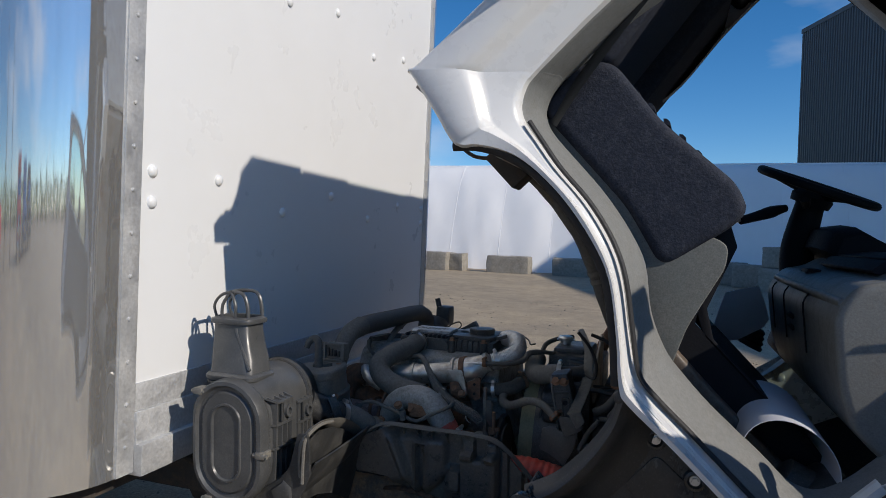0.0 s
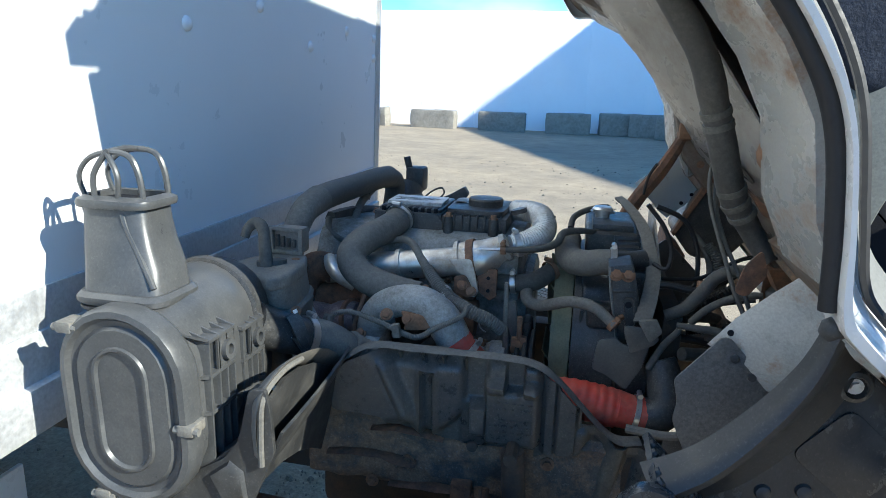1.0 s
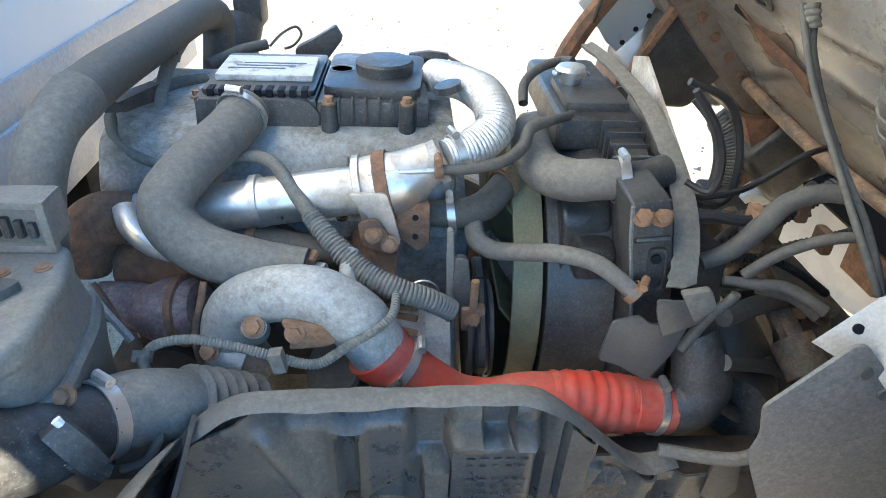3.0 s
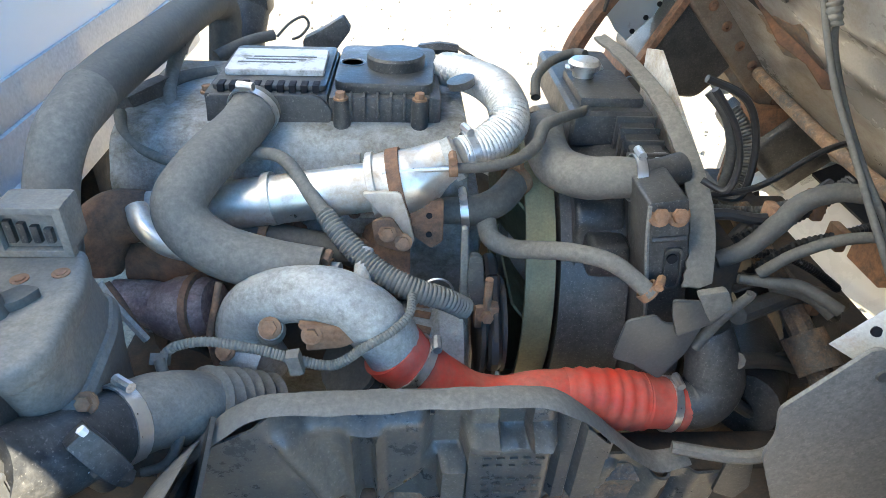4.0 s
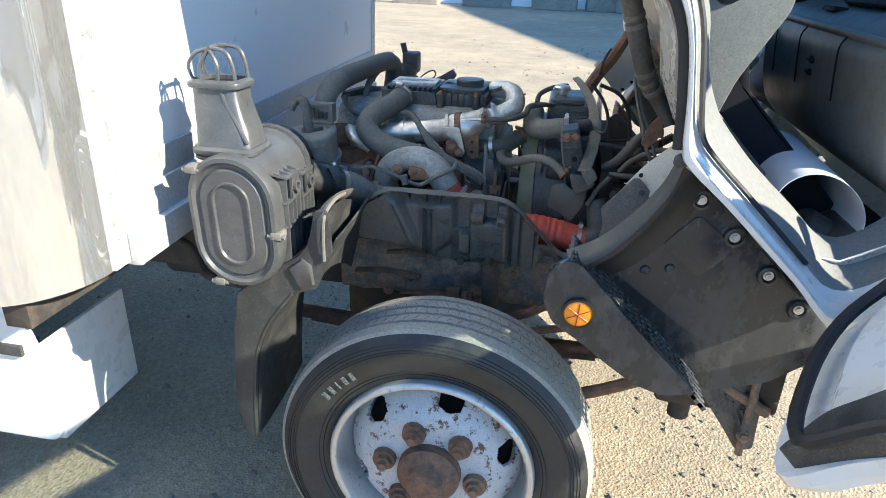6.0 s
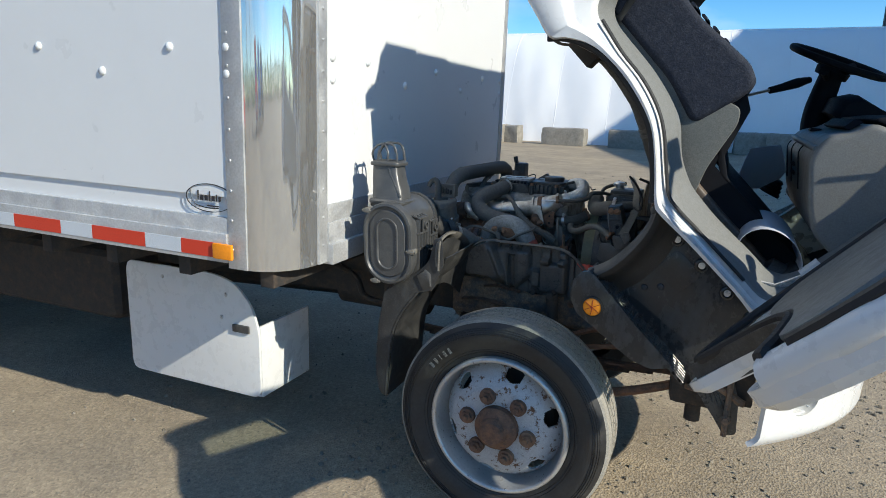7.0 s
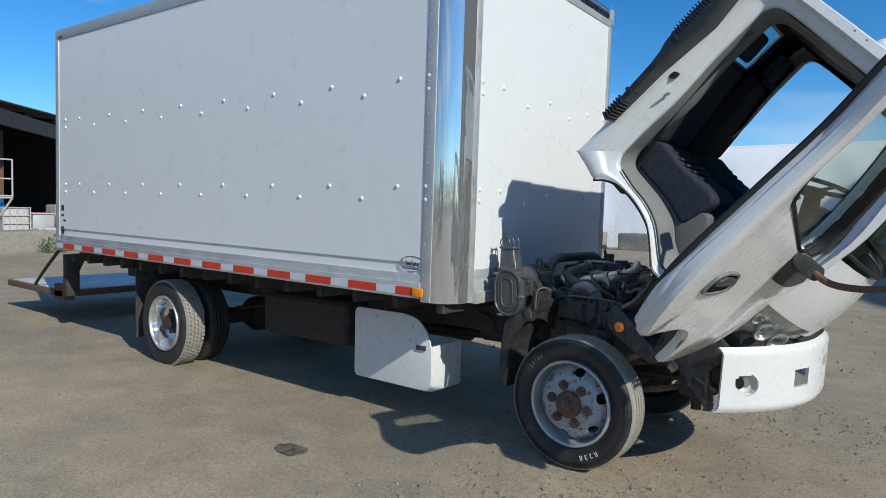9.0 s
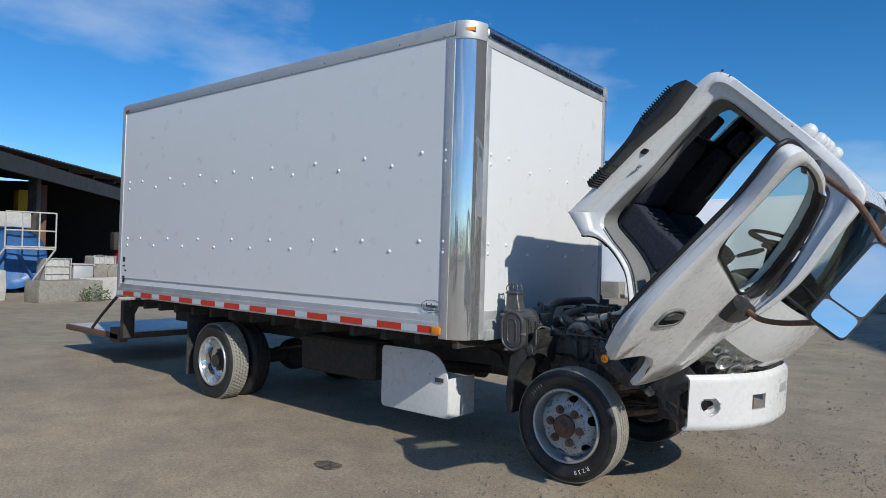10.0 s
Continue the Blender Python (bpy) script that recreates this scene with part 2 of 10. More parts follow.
def glass(name, tint, rough=0.02):
    m = bpy.data.materials.new(name)
    m.use_nodes = True
    n, l = m.node_tree.nodes, m.node_tree.links
    out = n["Material Output"]
    n.remove(n["Principled BSDF"])
    tr, gl, fr, mx = n.new("ShaderNodeBsdfTransparent"), n.new("ShaderNodeBsdfGlossy"), n.new("ShaderNodeLayerWeight"), n.new("ShaderNodeMixShader")
    pw, ma = n.new("ShaderNodeMath"), n.new("ShaderNodeMath")
    pw.operation, ma.operation = "POWER", "MULTIPLY_ADD"
    pw.inputs[1].default_value, ma.inputs[1].default_value, ma.inputs[2].default_value = 4.0, 0.6, 0.03
    tr.inputs["Color"].default_value = (*tint, 1)
    gl.inputs["Roughness"].default_value = rough
    fr.inputs["Blend"].default_value = 0.5
    l.new(fr.outputs["Facing"], pw.inputs[0])
    l.new(pw.outputs[0], ma.inputs[0])
    l.new(ma.outputs[0], mx.inputs[0])
    l.new(tr.outputs["BSDF"], mx.inputs[1])
    l.new(gl.outputs["BSDF"], mx.inputs[2])
    l.new(mx.outputs["Shader"], out.inputs["Surface"])
    return m


M_glass = glass("tinted_window_glass", (0.88, 0.94, 0.90))
M_screen = glass("tinted_screen_glass", (0.66, 0.73, 0.70))
M_clear = glass("clear_lens", (0.92, 0.93, 0.93), 0.04)


def ground_material():
    m = bpy.data.materials.new("gravel_yard")
    m.use_nodes = True
    n, l = m.node_tree.nodes, m.node_tree.links
    p = n["Principled BSDF"]
    geo = n.new("ShaderNodeNewGeometry")

    def tex(kind, scale, detail=6.0):
        t = n.new(kind)
        t.inputs["Scale"].default_value = scale
        if kind == "ShaderNodeTexNoise":
            t.inputs["Detail"].default_value = detail
            t.inputs["Roughness"].default_value = 0.65
        l.new(geo.outputs["Position"], t.inputs["Vector"])
        return t

    def ramp(sock, stops):
        r = n.new("ShaderNodeValToRGB")
        for i, (pos, c) in enumerate(stops):
            e = r.color_ramp.elements[i] if i < 2 else r.color_ramp.elements.new(pos)
            e.position, e.color = pos, (*c, 1)
        l.new(sock, r.inputs["Fac"])
        return r.outputs["Color"]

    def mix(fac, a, b, blend="MIX"):
        x = n.new("ShaderNodeMix")
        x.data_type, x.blend_type = "RGBA", blend
        for k, v in ((0, fac), (6, a), (7, b)):
            if isinstance(v, bpy.types.NodeSocket):
                l.new(v, x.inputs[k])
            else:
                x.inputs[k].default_value = v
        return x.outputs[2]

    big, mid, fin = tex("ShaderNodeTexNoise", 0.35), tex("ShaderNodeTexNoise", 2.2), tex("ShaderNodeTexNoise", 45.0)
    vor = tex("ShaderNodeTexVoronoi", 95.0)
    vor2 = tex("ShaderNodeTexVoronoi", 28.0)
    base = ramp(big.outputs["Fac"], [(0.38, (0.46, 0.37, 0.25)), (0.62, (0.23, 0.195, 0.15))])
    base = mix(0.42, base, ramp(mid.outputs["Fac"], [(0.35, (0.16, 0.132, 0.10)), (0.65, (0.49, 0.405, 0.285))]))
    base = mix(0.4, base, ramp(fin.outputs["Fac"], [(0.3, (0.15, 0.14, 0.125)), (0.72, (0.46, 0.41, 0.33))]))
    stones = ramp(vor.outputs["Color"], [(0.12, (0.66, 0.66, 0.67)), (0.9, (1.30, 1.28, 1.24))])
    base = mix(0.55, base, stones, "MULTIPLY")
    pale = ramp(vor2.outputs["Distance"], [(0.02, (0.7, 0.7, 0.7)), (0.09, (0, 0, 0))])
    base = mix(pale, base, (0.48, 0.44, 0.37, 1))
    base = mix(1.0, base, (1.10, 1.06, 1.00, 1), "MULTIPLY")
    # ground eases to a darker tone ahead of the truck, x 0.9 to 3.2
    sep, ahead = n.new("ShaderNodeSeparateXYZ"), n.new("ShaderNodeMapRange")
    l.new(geo.outputs["Position"], sep.inputs[0])
    l.new(sep.outputs["X"], ahead.inputs[0])
    ahead.inputs[1].default_value, ahead.inputs[2].default_value = 0.9, 3.2
    ahead.interpolation_type = "SMOOTHSTEP"
    base = mix(ahead.outputs[0], base, mix(1.0, base, (0.78, 0.79, 0.81, 1), "MULTIPLY"))
    l.new(base, p.inputs["Base Color"])
    p.inputs["Roughness"].default_value = 0.95
    b = n.new("ShaderNodeBump")
    b.inputs["Strength"].default_value, b.inputs["Distance"].default_value = 0.8, 0.010
    hgt = mix(0.5, vor.outputs["Distance"], fin.outputs["Fac"])
    l.new(hgt, b.inputs["Height"])
    l.new(b.outputs["Normal"], p.inputs["Normal"])
    return m


M_ground = ground_material()

# ---- building helpers ----
PLACE = {}                        # world matrices of parents
TILT_CAB = Matrix.Translation((-0.587, 0, 1.991)) @ Matrix.Rotation(radians(46), 4, "Y")


def thing(name, at, label, category, group="", kind=""):
    ob = new(name)
    ob.location = at
    ob.empty_display_size = 0.1
    PLACE[ob] = Matrix.Translation(at)
    return tagged(ob, label, category, group, kind)


def finish(bm, smooth=35.0):
    bmesh.ops.recalc_face_normals(bm, faces=bm.faces)
    lim = radians(smooth)
    for f in bm.faces:
        f.smooth = True
    for e in bm.edges:
        if len(e.link_faces) == 2 and e.calc_face_angle(0.0) > lim:
            e.smooth = False


def part(name, bm, mat, parent=None, label="", xf=None, smooth=35.0):
    """Links a bmesh, given in world places (or in xf's), as one mesh under parent, with its origin in its middle."""
    if xf is not None:
        bm.transform(xf)
    finish(bm, smooth)
    co = [v.co for v in bm.verts]
    mid = Vector([(min(c[i] for c in co) + max(c[i] for c in co)) / 2 for i in range(3)])
    bmesh.ops.translate(bm, verts=bm.verts, vec=-mid)
    me = bpy.data.meshes.new(name)
    bm.to_mesh(me)
    bm.free()
    for mm in (mat if isinstance(mat, (list, tuple)) else [mat]):
        me.materials.append(mm)
    ob = new(name, me)
    world_m = Matrix.Translation(mid)
    if parent is not None:
        ob.parent = parent
        ob.matrix_basis = PLACE[parent].inverted() @ world_m
    else:
        ob.matrix_basis = world_m
    PLACE[ob] = world_m
    if label:
        ob["label"] = label
    return ob


def join(*bms):
    out = bms[0]
    for b in bms[1:]:
        me = bpy.data.meshes.new("tmp")
        b.to_mesh(me)
        b.free()
        out.from_mesh(me)
        bpy.data.meshes.remove(me)
    return out


def bevel(bm, w, seg=2, angle=30):
    if w > 0:
        es = [e for e in bm.edges if len(e.link_faces) == 2 and e.calc_face_angle(0.0) > radians(angle)]
        bmesh.ops.bevel(bm, geom=es, offset=w, segments=seg, affect="EDGES", profile=0.6, clamp_overlap=True)
    return bm


def block(x0, x1, y0, y1, z0, z1, bev=0.0, seg=2):
    bm = bmesh.new()
    bmesh.ops.create_cube(bm, size=1.0)
    for v in bm.verts:
        v.co = Vector(((x0, x1)[v.co.x > 0], (y0, y1)[v.co.y > 0], (z0, z1)[v.co.z > 0]))
    return bevel(bm, bev, seg)


def prism(poly, a, b, axis="y", bev=0.0, seg=2):
    """A polygon of (p, q) pushed from a to b along an axis: y takes (x, z), x takes (y, z), z takes (x, y)."""
    def at(p, q, h):
        return {"y": (p, h, q), "x": (h, p, q), "z": (p, q, h)}[axis]
    bm = bmesh.new()
    lo, hi = [bm.verts.new(at(p, q, a)) for p, q in poly], [bm.verts.new(at(p, q, b)) for p, q in poly]
    bm.faces.new(lo)
    bm.faces.new(list(reversed(hi)))
    k = len(poly)
    for i in range(k):
        bm.faces.new((lo[i], hi[i], hi[(i + 1) % k], lo[(i + 1) % k]))
    bmesh.ops.recalc_face_normals(bm, faces=bm.faces)
    return bevel(bm, bev, seg)


def rounded(poly, r, n=4):
    """The polygon with its corners rounded."""
    out, k = [], len(poly)
    for i in range(k):
        a, b, c = Vector(poly[i - 1]), Vector(poly[i]), Vector(poly[(i + 1) % k])
        d = min(r, (a - b).length * 0.45, (c - b).length * 0.45)
        p, q = b + (a - b).normalized() * d, b + (c - b).normalized() * d
        for j in range(n + 1):
            t = j / n
            out.append(tuple(p * (1 - t) ** 2 + b * 2 * t * (1 - t) + q * t * t))
    return out


def ring(outer, inner, a, b, axis="y", bev=0.0):
    """A frame between two closed outlines of equal count, pushed from a to b."""
    def at(p, q, h):
        return {"y": (p, h, q), "x": (h, p, q), "z": (p, q, h)}[axis]
    bm, k = bmesh.new(), len(outer)
    vs = [[bm.verts.new(at(p, q, h)) for p, q in o] for o, h in ((outer, a), (inner, a), (inner, b), (outer, b))]
    for j in range(4):
        for i in range(k):
            bm.faces.new((vs[j][i], vs[j][(i + 1) % k], vs[(j + 1) % 4][(i + 1) % k], vs[(j + 1) % 4][i]))
    bmesh.ops.recalc_face_normals(bm, faces=bm.faces)
    return bevel(bm, bev, 2)


def smooth_line(pts, n=8, closed=False):
    pts = [Vector(p) for p in pts]
    if len(pts) < 3:
        return [pts[0].lerp(pts[-1], i / n) for i in range(n + 1)]
    out, k = [], len(pts)
    for i in range(k if closed else k - 1):
        p0, p1, p2, p3 = ((pts[(i - 1) % k], pts[i], pts[(i + 1) % k], pts[(i + 2) % k]) if closed
                          else (pts[max(i - 1, 0)], pts[i], pts[i + 1], pts[min(i + 2, k - 1)]))
        for j in range(n):
            t = j / n
            out.append(0.5 * (2 * p1 + (p2 - p0) * t + (2 * p0 - 5 * p1 + 4 * p2 - p3) * t * t + (3 * p1 - p0 - 3 * p2 + p3) * t ** 3))
    if not closed:
        out.append(pts[-1])
    return out


def tube(pts, r, seg=12, n=8, ribs=None, flat=1.0, straight=False, wobble=0.0):
    """A hose or bar along pts. r: one radius, or one for each point. ribs: (height, spacing). flat: squash of the section."""
    line = [Vector(p) for p in pts] if straight else smooth_line(pts, n)
    m = len(line)
    run = [0.0]
    for i in range(1, m):
        run.append(run[-1] + (line[i] - line[i - 1]).length)
    if ribs:
        steps = max(8, int(run[-1] / ribs[1] * 4))
        fine = []
        for s in range(steps + 1):
            d = run[-1] * s / steps
            i = max(1, next((j for j in range(1, m) if run[j] >= d - 1e-9), m - 1))
            f = (d - run[i - 1]) / max(1e-9, run[i] - run[i - 1])
            fine.append(line[i - 1].lerp(line[i], f))
        total = run[-1]
        line, m = fine, steps + 1
        run = [total * s / steps for s in range(m)]

    def radius(i):
        f = run[i] / run[-1]
        if isinstance(r, (list, tuple)):
            x = f * (len(r) - 1)
            j = min(int(x), len(r) - 2)
            base = r[j] + (r[j + 1] - r[j]) * (x - j)
        else:
            base = r
        if ribs:
            base += ribs[0] * (0.5, 1, 0.5, -0.3)[i % 4]
        if wobble:
            base *= 1 + wobble * noise.noise(line[i] * 25)
        return base
    bm = bmesh.new()
    rings, up = [], None
    for i in range(m):
        d = (line[min(i + 1, m - 1)] - line[max(i - 1, 0)]).normalized()
        if up is None:
            up = d.orthogonal().normalized() if abs(d.z) > 0.9 else (Vector((0, 0, 1)) - d * d.z).normalized()
        up = (up - d * up.dot(d)).normalized()
        side = d.cross(up)
        rr = radius(i)
        rings.append([bm.verts.new(line[i] + (up * math.sin(a) * flat + side * math.cos(a)) * rr)
                      for a in (2 * math.pi * k / seg for k in range(seg))])
    for a, b in zip(rings, rings[1:]):
        for k in range(seg):
            bm.faces.new((a[k], a[(k + 1) % seg], b[(k + 1) % seg], b[k]))
    bm.faces.new(list(reversed(rings[0])))
    bm.faces.new(rings[-1])
    return bm


def rod(p, q, r, seg=12, bev=0.0):
    bm = tube([p, q], r, seg, straight=True)
    return bevel(bm, bev, 2, 50)


def lathe(profile, at=(0, 0, 0), along=(0, 0, 1), seg=32, closed=False):
    """Turns (radius, height) round an axis."""
    bm = bmesh.new()
    q = Vector(along).to_track_quat("Z", "Y").to_matrix()
    rows = [[bm.verts.new(Vector(at) + q @ Vector((r * math.cos(a), r * math.sin(a), h)))
             for a in (2 * math.pi * k / seg for k in range(seg))] for r, h in profile]
    pairs = list(zip(rows, rows[1:])) + ([(rows[-1], rows[0])] if closed else [])
    for a, b in pairs:
        for k in range(seg):
            bm.faces.new((a[k], a[(k + 1) % seg], b[(k + 1) % seg], b[k]))
    if not closed:
        bm.faces.new(rows[0])
        bm.faces.new(rows[-1])
    return bm


def hex_bolt(p, along, r=0.009, h=0.008, washer=True):
    a = Vector(along).normalized()
    r *= 0.84
    bm = tube([Vector(p), Vector(p) + a * h], r, 6, straight=True)
    if washer:
        bm = join(bm, tube([Vector(p) - a * 0.002, Vector(p) + a * 0.002], r * 1.5, 12, straight=True))
    return bm


def loft(sections, cap=True):
    """Skin over closed outlines of equal count."""
    bm = bmesh.new()
    rows = [[bm.verts.new(p) for p in s] for s in sections]
    k = len(rows[0])
    for a, b in zip(rows, rows[1:]):
        for i in range(k):
            bm.faces.new((a[i], a[(i + 1) % k], b[(i + 1) % k], b[i]))
    if cap:
        bm.faces.new(list(reversed(rows[0])))
        bm.faces.new(rows[-1])
    return bm


def skin(rows, thick=0.0, flip=False):
    """An open sheet over rows of points, given thickness along its normals."""
    bm = bmesh.new()
    vs = [[bm.verts.new(p) for p in r] for r in rows]
    for a, b in zip(vs, vs[1:]):
        for i in range(len(a) - 1):
            bm.faces.new((a[i], a[i + 1], b[i + 1], b[i]))
    bmesh.ops.recalc_face_normals(bm, faces=bm.faces)
    if flip:
        bmesh.ops.reverse_faces(bm, faces=bm.faces)
    if thick:
        bmesh.ops.solidify(bm, geom=bm.faces, thickness=thick)
    return bm


def band(p, along, r, w=0.012, t=0.0025, seg=20):
    """A worm-drive clamp round a hose at p, with its screw housing."""
    a = Vector(along).normalized()
    bm = lathe([(r, -w / 2), (r + t, -w / 2), (r + t, w / 2), (r, w / 2)], p, a, seg, closed=True)
    side = (Vector((0, 0, 1)) - a * a.z).normalized()
    c = Vector(p) + side * (r + t + 0.004)
    t_dir = a.cross(side).normalized()
    return join(bm, tube([c - t_dir * 0.012, c + t_dir * 0.012], 0.006, 8, straight=True))

# ---- the yard ----
def rise(x):
    """The yard climbs a little towards the truck's tail and then levels out."""
    f = max(0.0, min(1.0, (x + 22.0) / 12.0))
    return 0.0122 * max(0.0, min(8.0, -x - 0.6)) * f * f * (3 - 2 * f)


def ground():
    bm = bmesh.new()
    # fine grid near the truck with slight unevenness, then out to the horizon
    xs = [-2500, -600, -150, -60, -30] + [x * 0.5 for x in range(-40, 21)] + [20, 40, 100, 400, 2500]
    ys = [-2500, -600, -150, -50, -20] + [y * 0.5 for y in range(-20, 61)] + [40, 80, 200, 600, 2500]
    def h(x, y):
        if abs(x) > 25 or abs(y) > 32:
            return 0.0
        return 0.012 * noise.noise(Vector((x * 0.6, y * 0.6, 0))) + 0.02 * noise.noise(Vector((x * 0.13, y * 0.13, 5.0))) - 0.012 + rise(x)
    g = [[bm.verts.new((x, y, h(x, y))) for x in xs] for y in ys]
    for a, b in zip(g, g[1:]):
        for i in range(len(a) - 1):
            bm.faces.new((a[i], a[i + 1], b[i + 1], b[i]))
    return tagged(part("ground", bm, M_ground), "compacted grey-brown gravel and asphalt yard", "ground", kind="structure")


ground()


def gravel():
    rnd = random.Random(3)
    verts, faces = [], []
    def stone(x, y, s):
        k = len(verts)
        n = 5
        a0 = rnd.uniform(0, 6.28)
        for i in range(n):
            a = a0 + i * 2 * math.pi / n
            rr = s * rnd.uniform(0.7, 1.2)
            verts.append((x + rr * math.cos(a), y + rr * math.sin(a), rise(x) - 0.012))
        a1 = rnd.uniform(0, 6.28)
        for i in range(n):
            a = a0 + i * 2 * math.pi / n
            rr = s * rnd.uniform(0.3, 0.75)
            verts.append((x + rr * math.cos(a), y + rr * math.sin(a), rise(x) + s * rnd.uniform(0.35, 0.75) - 0.006))
        for i in range(n):
            j = (i + 1) % n
            faces.append((k + i, k + j, k + n + j, k + n + i))
        faces.append(tuple(k + n + i for i in range(n)))
    for _ in range(6000):
        x, y = rnd.uniform(-8, 3), rnd.uniform(-3.2, 5)
        stone(x, y, min(0.012, 0.0024 * rnd.paretovariate(1.9)))
    for _ in range(5000):
        stone(rnd.uniform(-1.5, 1.6), rnd.uniform(0.3, 4), min(0.016, 0.0026 * rnd.paretovariate(1.7)))
    for _ in range(2500):
        stone(rnd.uniform(-14, 4), rnd.uniform(4, 16), min(0.03, 0.006 * rnd.paretovariate(1.8)))
    me = bpy.data.meshes.new("loose_stones")
    me.from_pydata(verts, [], faces)
    me.materials.append(material("loose_stone", (0.31, 0.27, 0.21), 0.95, 0, 0.35, 30, 0.2, (0.15, 0.135, 0.11), 0.5, 8, 0.15))
    return tagged(new("loose_stones", me), "small loose grey and tan stones scattered over the yard", "gravel", kind="stuff")


gravel()


def oil_stain(x, y, r):
    m = material("oil_stain", (0.045, 0.038, 0.03), 0.6, 0, 0.3, 40, 0.4, (0.20, 0.165, 0.12), 0.52, 5.5, 0.10)
    rnd = random.Random(5)
    pts = []
    for i in range(28):
        a = i * 2 * math.pi / 28
        rr = r * (0.85 + 0.3 * noise.noise(Vector((math.cos(a) * 1.7, math.sin(a) * 1.7, 1))))
        pts.append((x + 1.5 * rr * math.cos(a), y + rr * math.sin(a)))
    ob = part("oil_stain", prism(pts, rise(x) - 0.006, rise(x) + 0.004, "z"), m)
    return tagged(ob, "dark damp oil stain on the gravel", "stain", kind="structure")


oil_stain(-2.09, 0.43, 0.095)


def tent():
    t = thing("storage_tent", (-10, 28, 0), "long white fabric storage tent with sagging seams", "tent")
    x0, x1, y, top = -34.0, 9.2, 29.3, 5.2
    # each bay of cloth between two seams is a panel of its own
    bays = 18

    def cloth(x, f):
        g = (x - x0) / (x1 - x0) * bays % 1.0
        fold = 0.05 * math.sin(g * math.pi) * (0.4 + 0.6 * math.sin(f * 3.0)) + 0.10 * noise.noise(Vector((x * 0.9, f * 2.6, 3.0))) + 0.05 * noise.noise(Vector((x * 2.1 + f * 5, f * 2.0, 7.0)))
        return (x, y + 2.8 * f ** 1.15 - fold * (1 - f * 0.7), top * math.sin(f * math.pi / 2))
    for b in range(bays):
        a, c = x0 + (x1 - x0) * b / bays, x0 + (x1 - x0) * (b + 1) / bays
        rows = [[cloth(a + (c - a) * i / 12 - (1e-5 if i == 12 else 0), j / 16) for i in range(13)] for j in range(17)]
        for d, hh in ((4, 0.05), (12, 0.25)):
            rows.append([(p[0], y + 2.8 + d, top + hh) for p in rows[-1]])
        part("panel", skin(rows, 0.02), M_tent, t, smooth=60)
        line = [(q[0], q[1] + 0.008, q[2]) for q in (cloth(a + 1e-5, f / 16) for f in range(17))]
        part("seam", tube(line, 0.018, 8, 1, straight=True), M_tent, t)
    part("ridge_rope", tube([(x0 + (x1 - x0) * i / 24, 32.2, top + 0.03 + 0.05 * noise.noise(Vector((i * 1.7, 0, 0)))) for i in range(25)], 0.06, 6, 3), M_tent, t)
    part("end_wall", prism([(29.5, 0), (48, 0), (48, 5.2), (32.2, 5.1), (30.6, 2.6)], 9.1, 9.16, "x"), M_tent, t)
    part("end_wall", prism([(29.5, 0), (48, 0), (48, 5.2), (32.2, 5.1), (30.6, 2.6)], -33.96, -33.9, "x"), M_tent, t)
    return t


tent()


def concrete_block(x, y, lx, ly, h, turn, seed, up=0.0):
    bm = block(-lx / 2, lx / 2, -ly / 2, ly / 2, 0, h, 0.06, 2)
    bmesh.ops.subdivide_edges(bm, edges=[e for e in bm.edges if e.calc_length() > 0.3], cuts=5, use_grid_fill=True)
    for v in bm.verts:
        v.co += Vector((noise.noise(v.co * 3 + Vector((seed, 0, 0))), noise.noise(v.co * 3 + Vector((0, seed, 0))), noise.noise(v.co * 3 + Vector((0, 0, seed))))) * 0.035
        v.co.z = max(v.co.z, 0.0)
    bm.transform(pose(x, y, up - 0.01, 0, 0, turn))
    ob = part("concrete_block", bm, M_concrete)
    return tagged(ob, "weathered grey cast concrete barrier block", "concrete block", "blocks along the tent")


for i, (x, y, lx, turn) in enumerate([(-15.2, 27.2, 1.9, 0), (-12.6, 27.1, 1.7, 2), (-10.0, 27.0, 1.7, -2), (-8.9, 27.3, 0.6, 80), (-6.55, 27.5, 1.85, 0), (-3.75, 27.9, 1.95, 3), (-1.05, 28.3, 1.8, -2),
                                       (1.05, 28.5, 1.7, 4), (2.15, 27.9, 1.4, -24), (3.0, 26.6, 1.3, -32), (3.75, 25.0, 1.5, -18)]):
    concrete_block(x, y, lx, 0.85, 0.85 + 0.05 * math.sin(i), turn, i * 7.3)
concrete_block(3.85, 25.05, 1.5, 0.8, 0.72, -14, 91.0, 0.84)


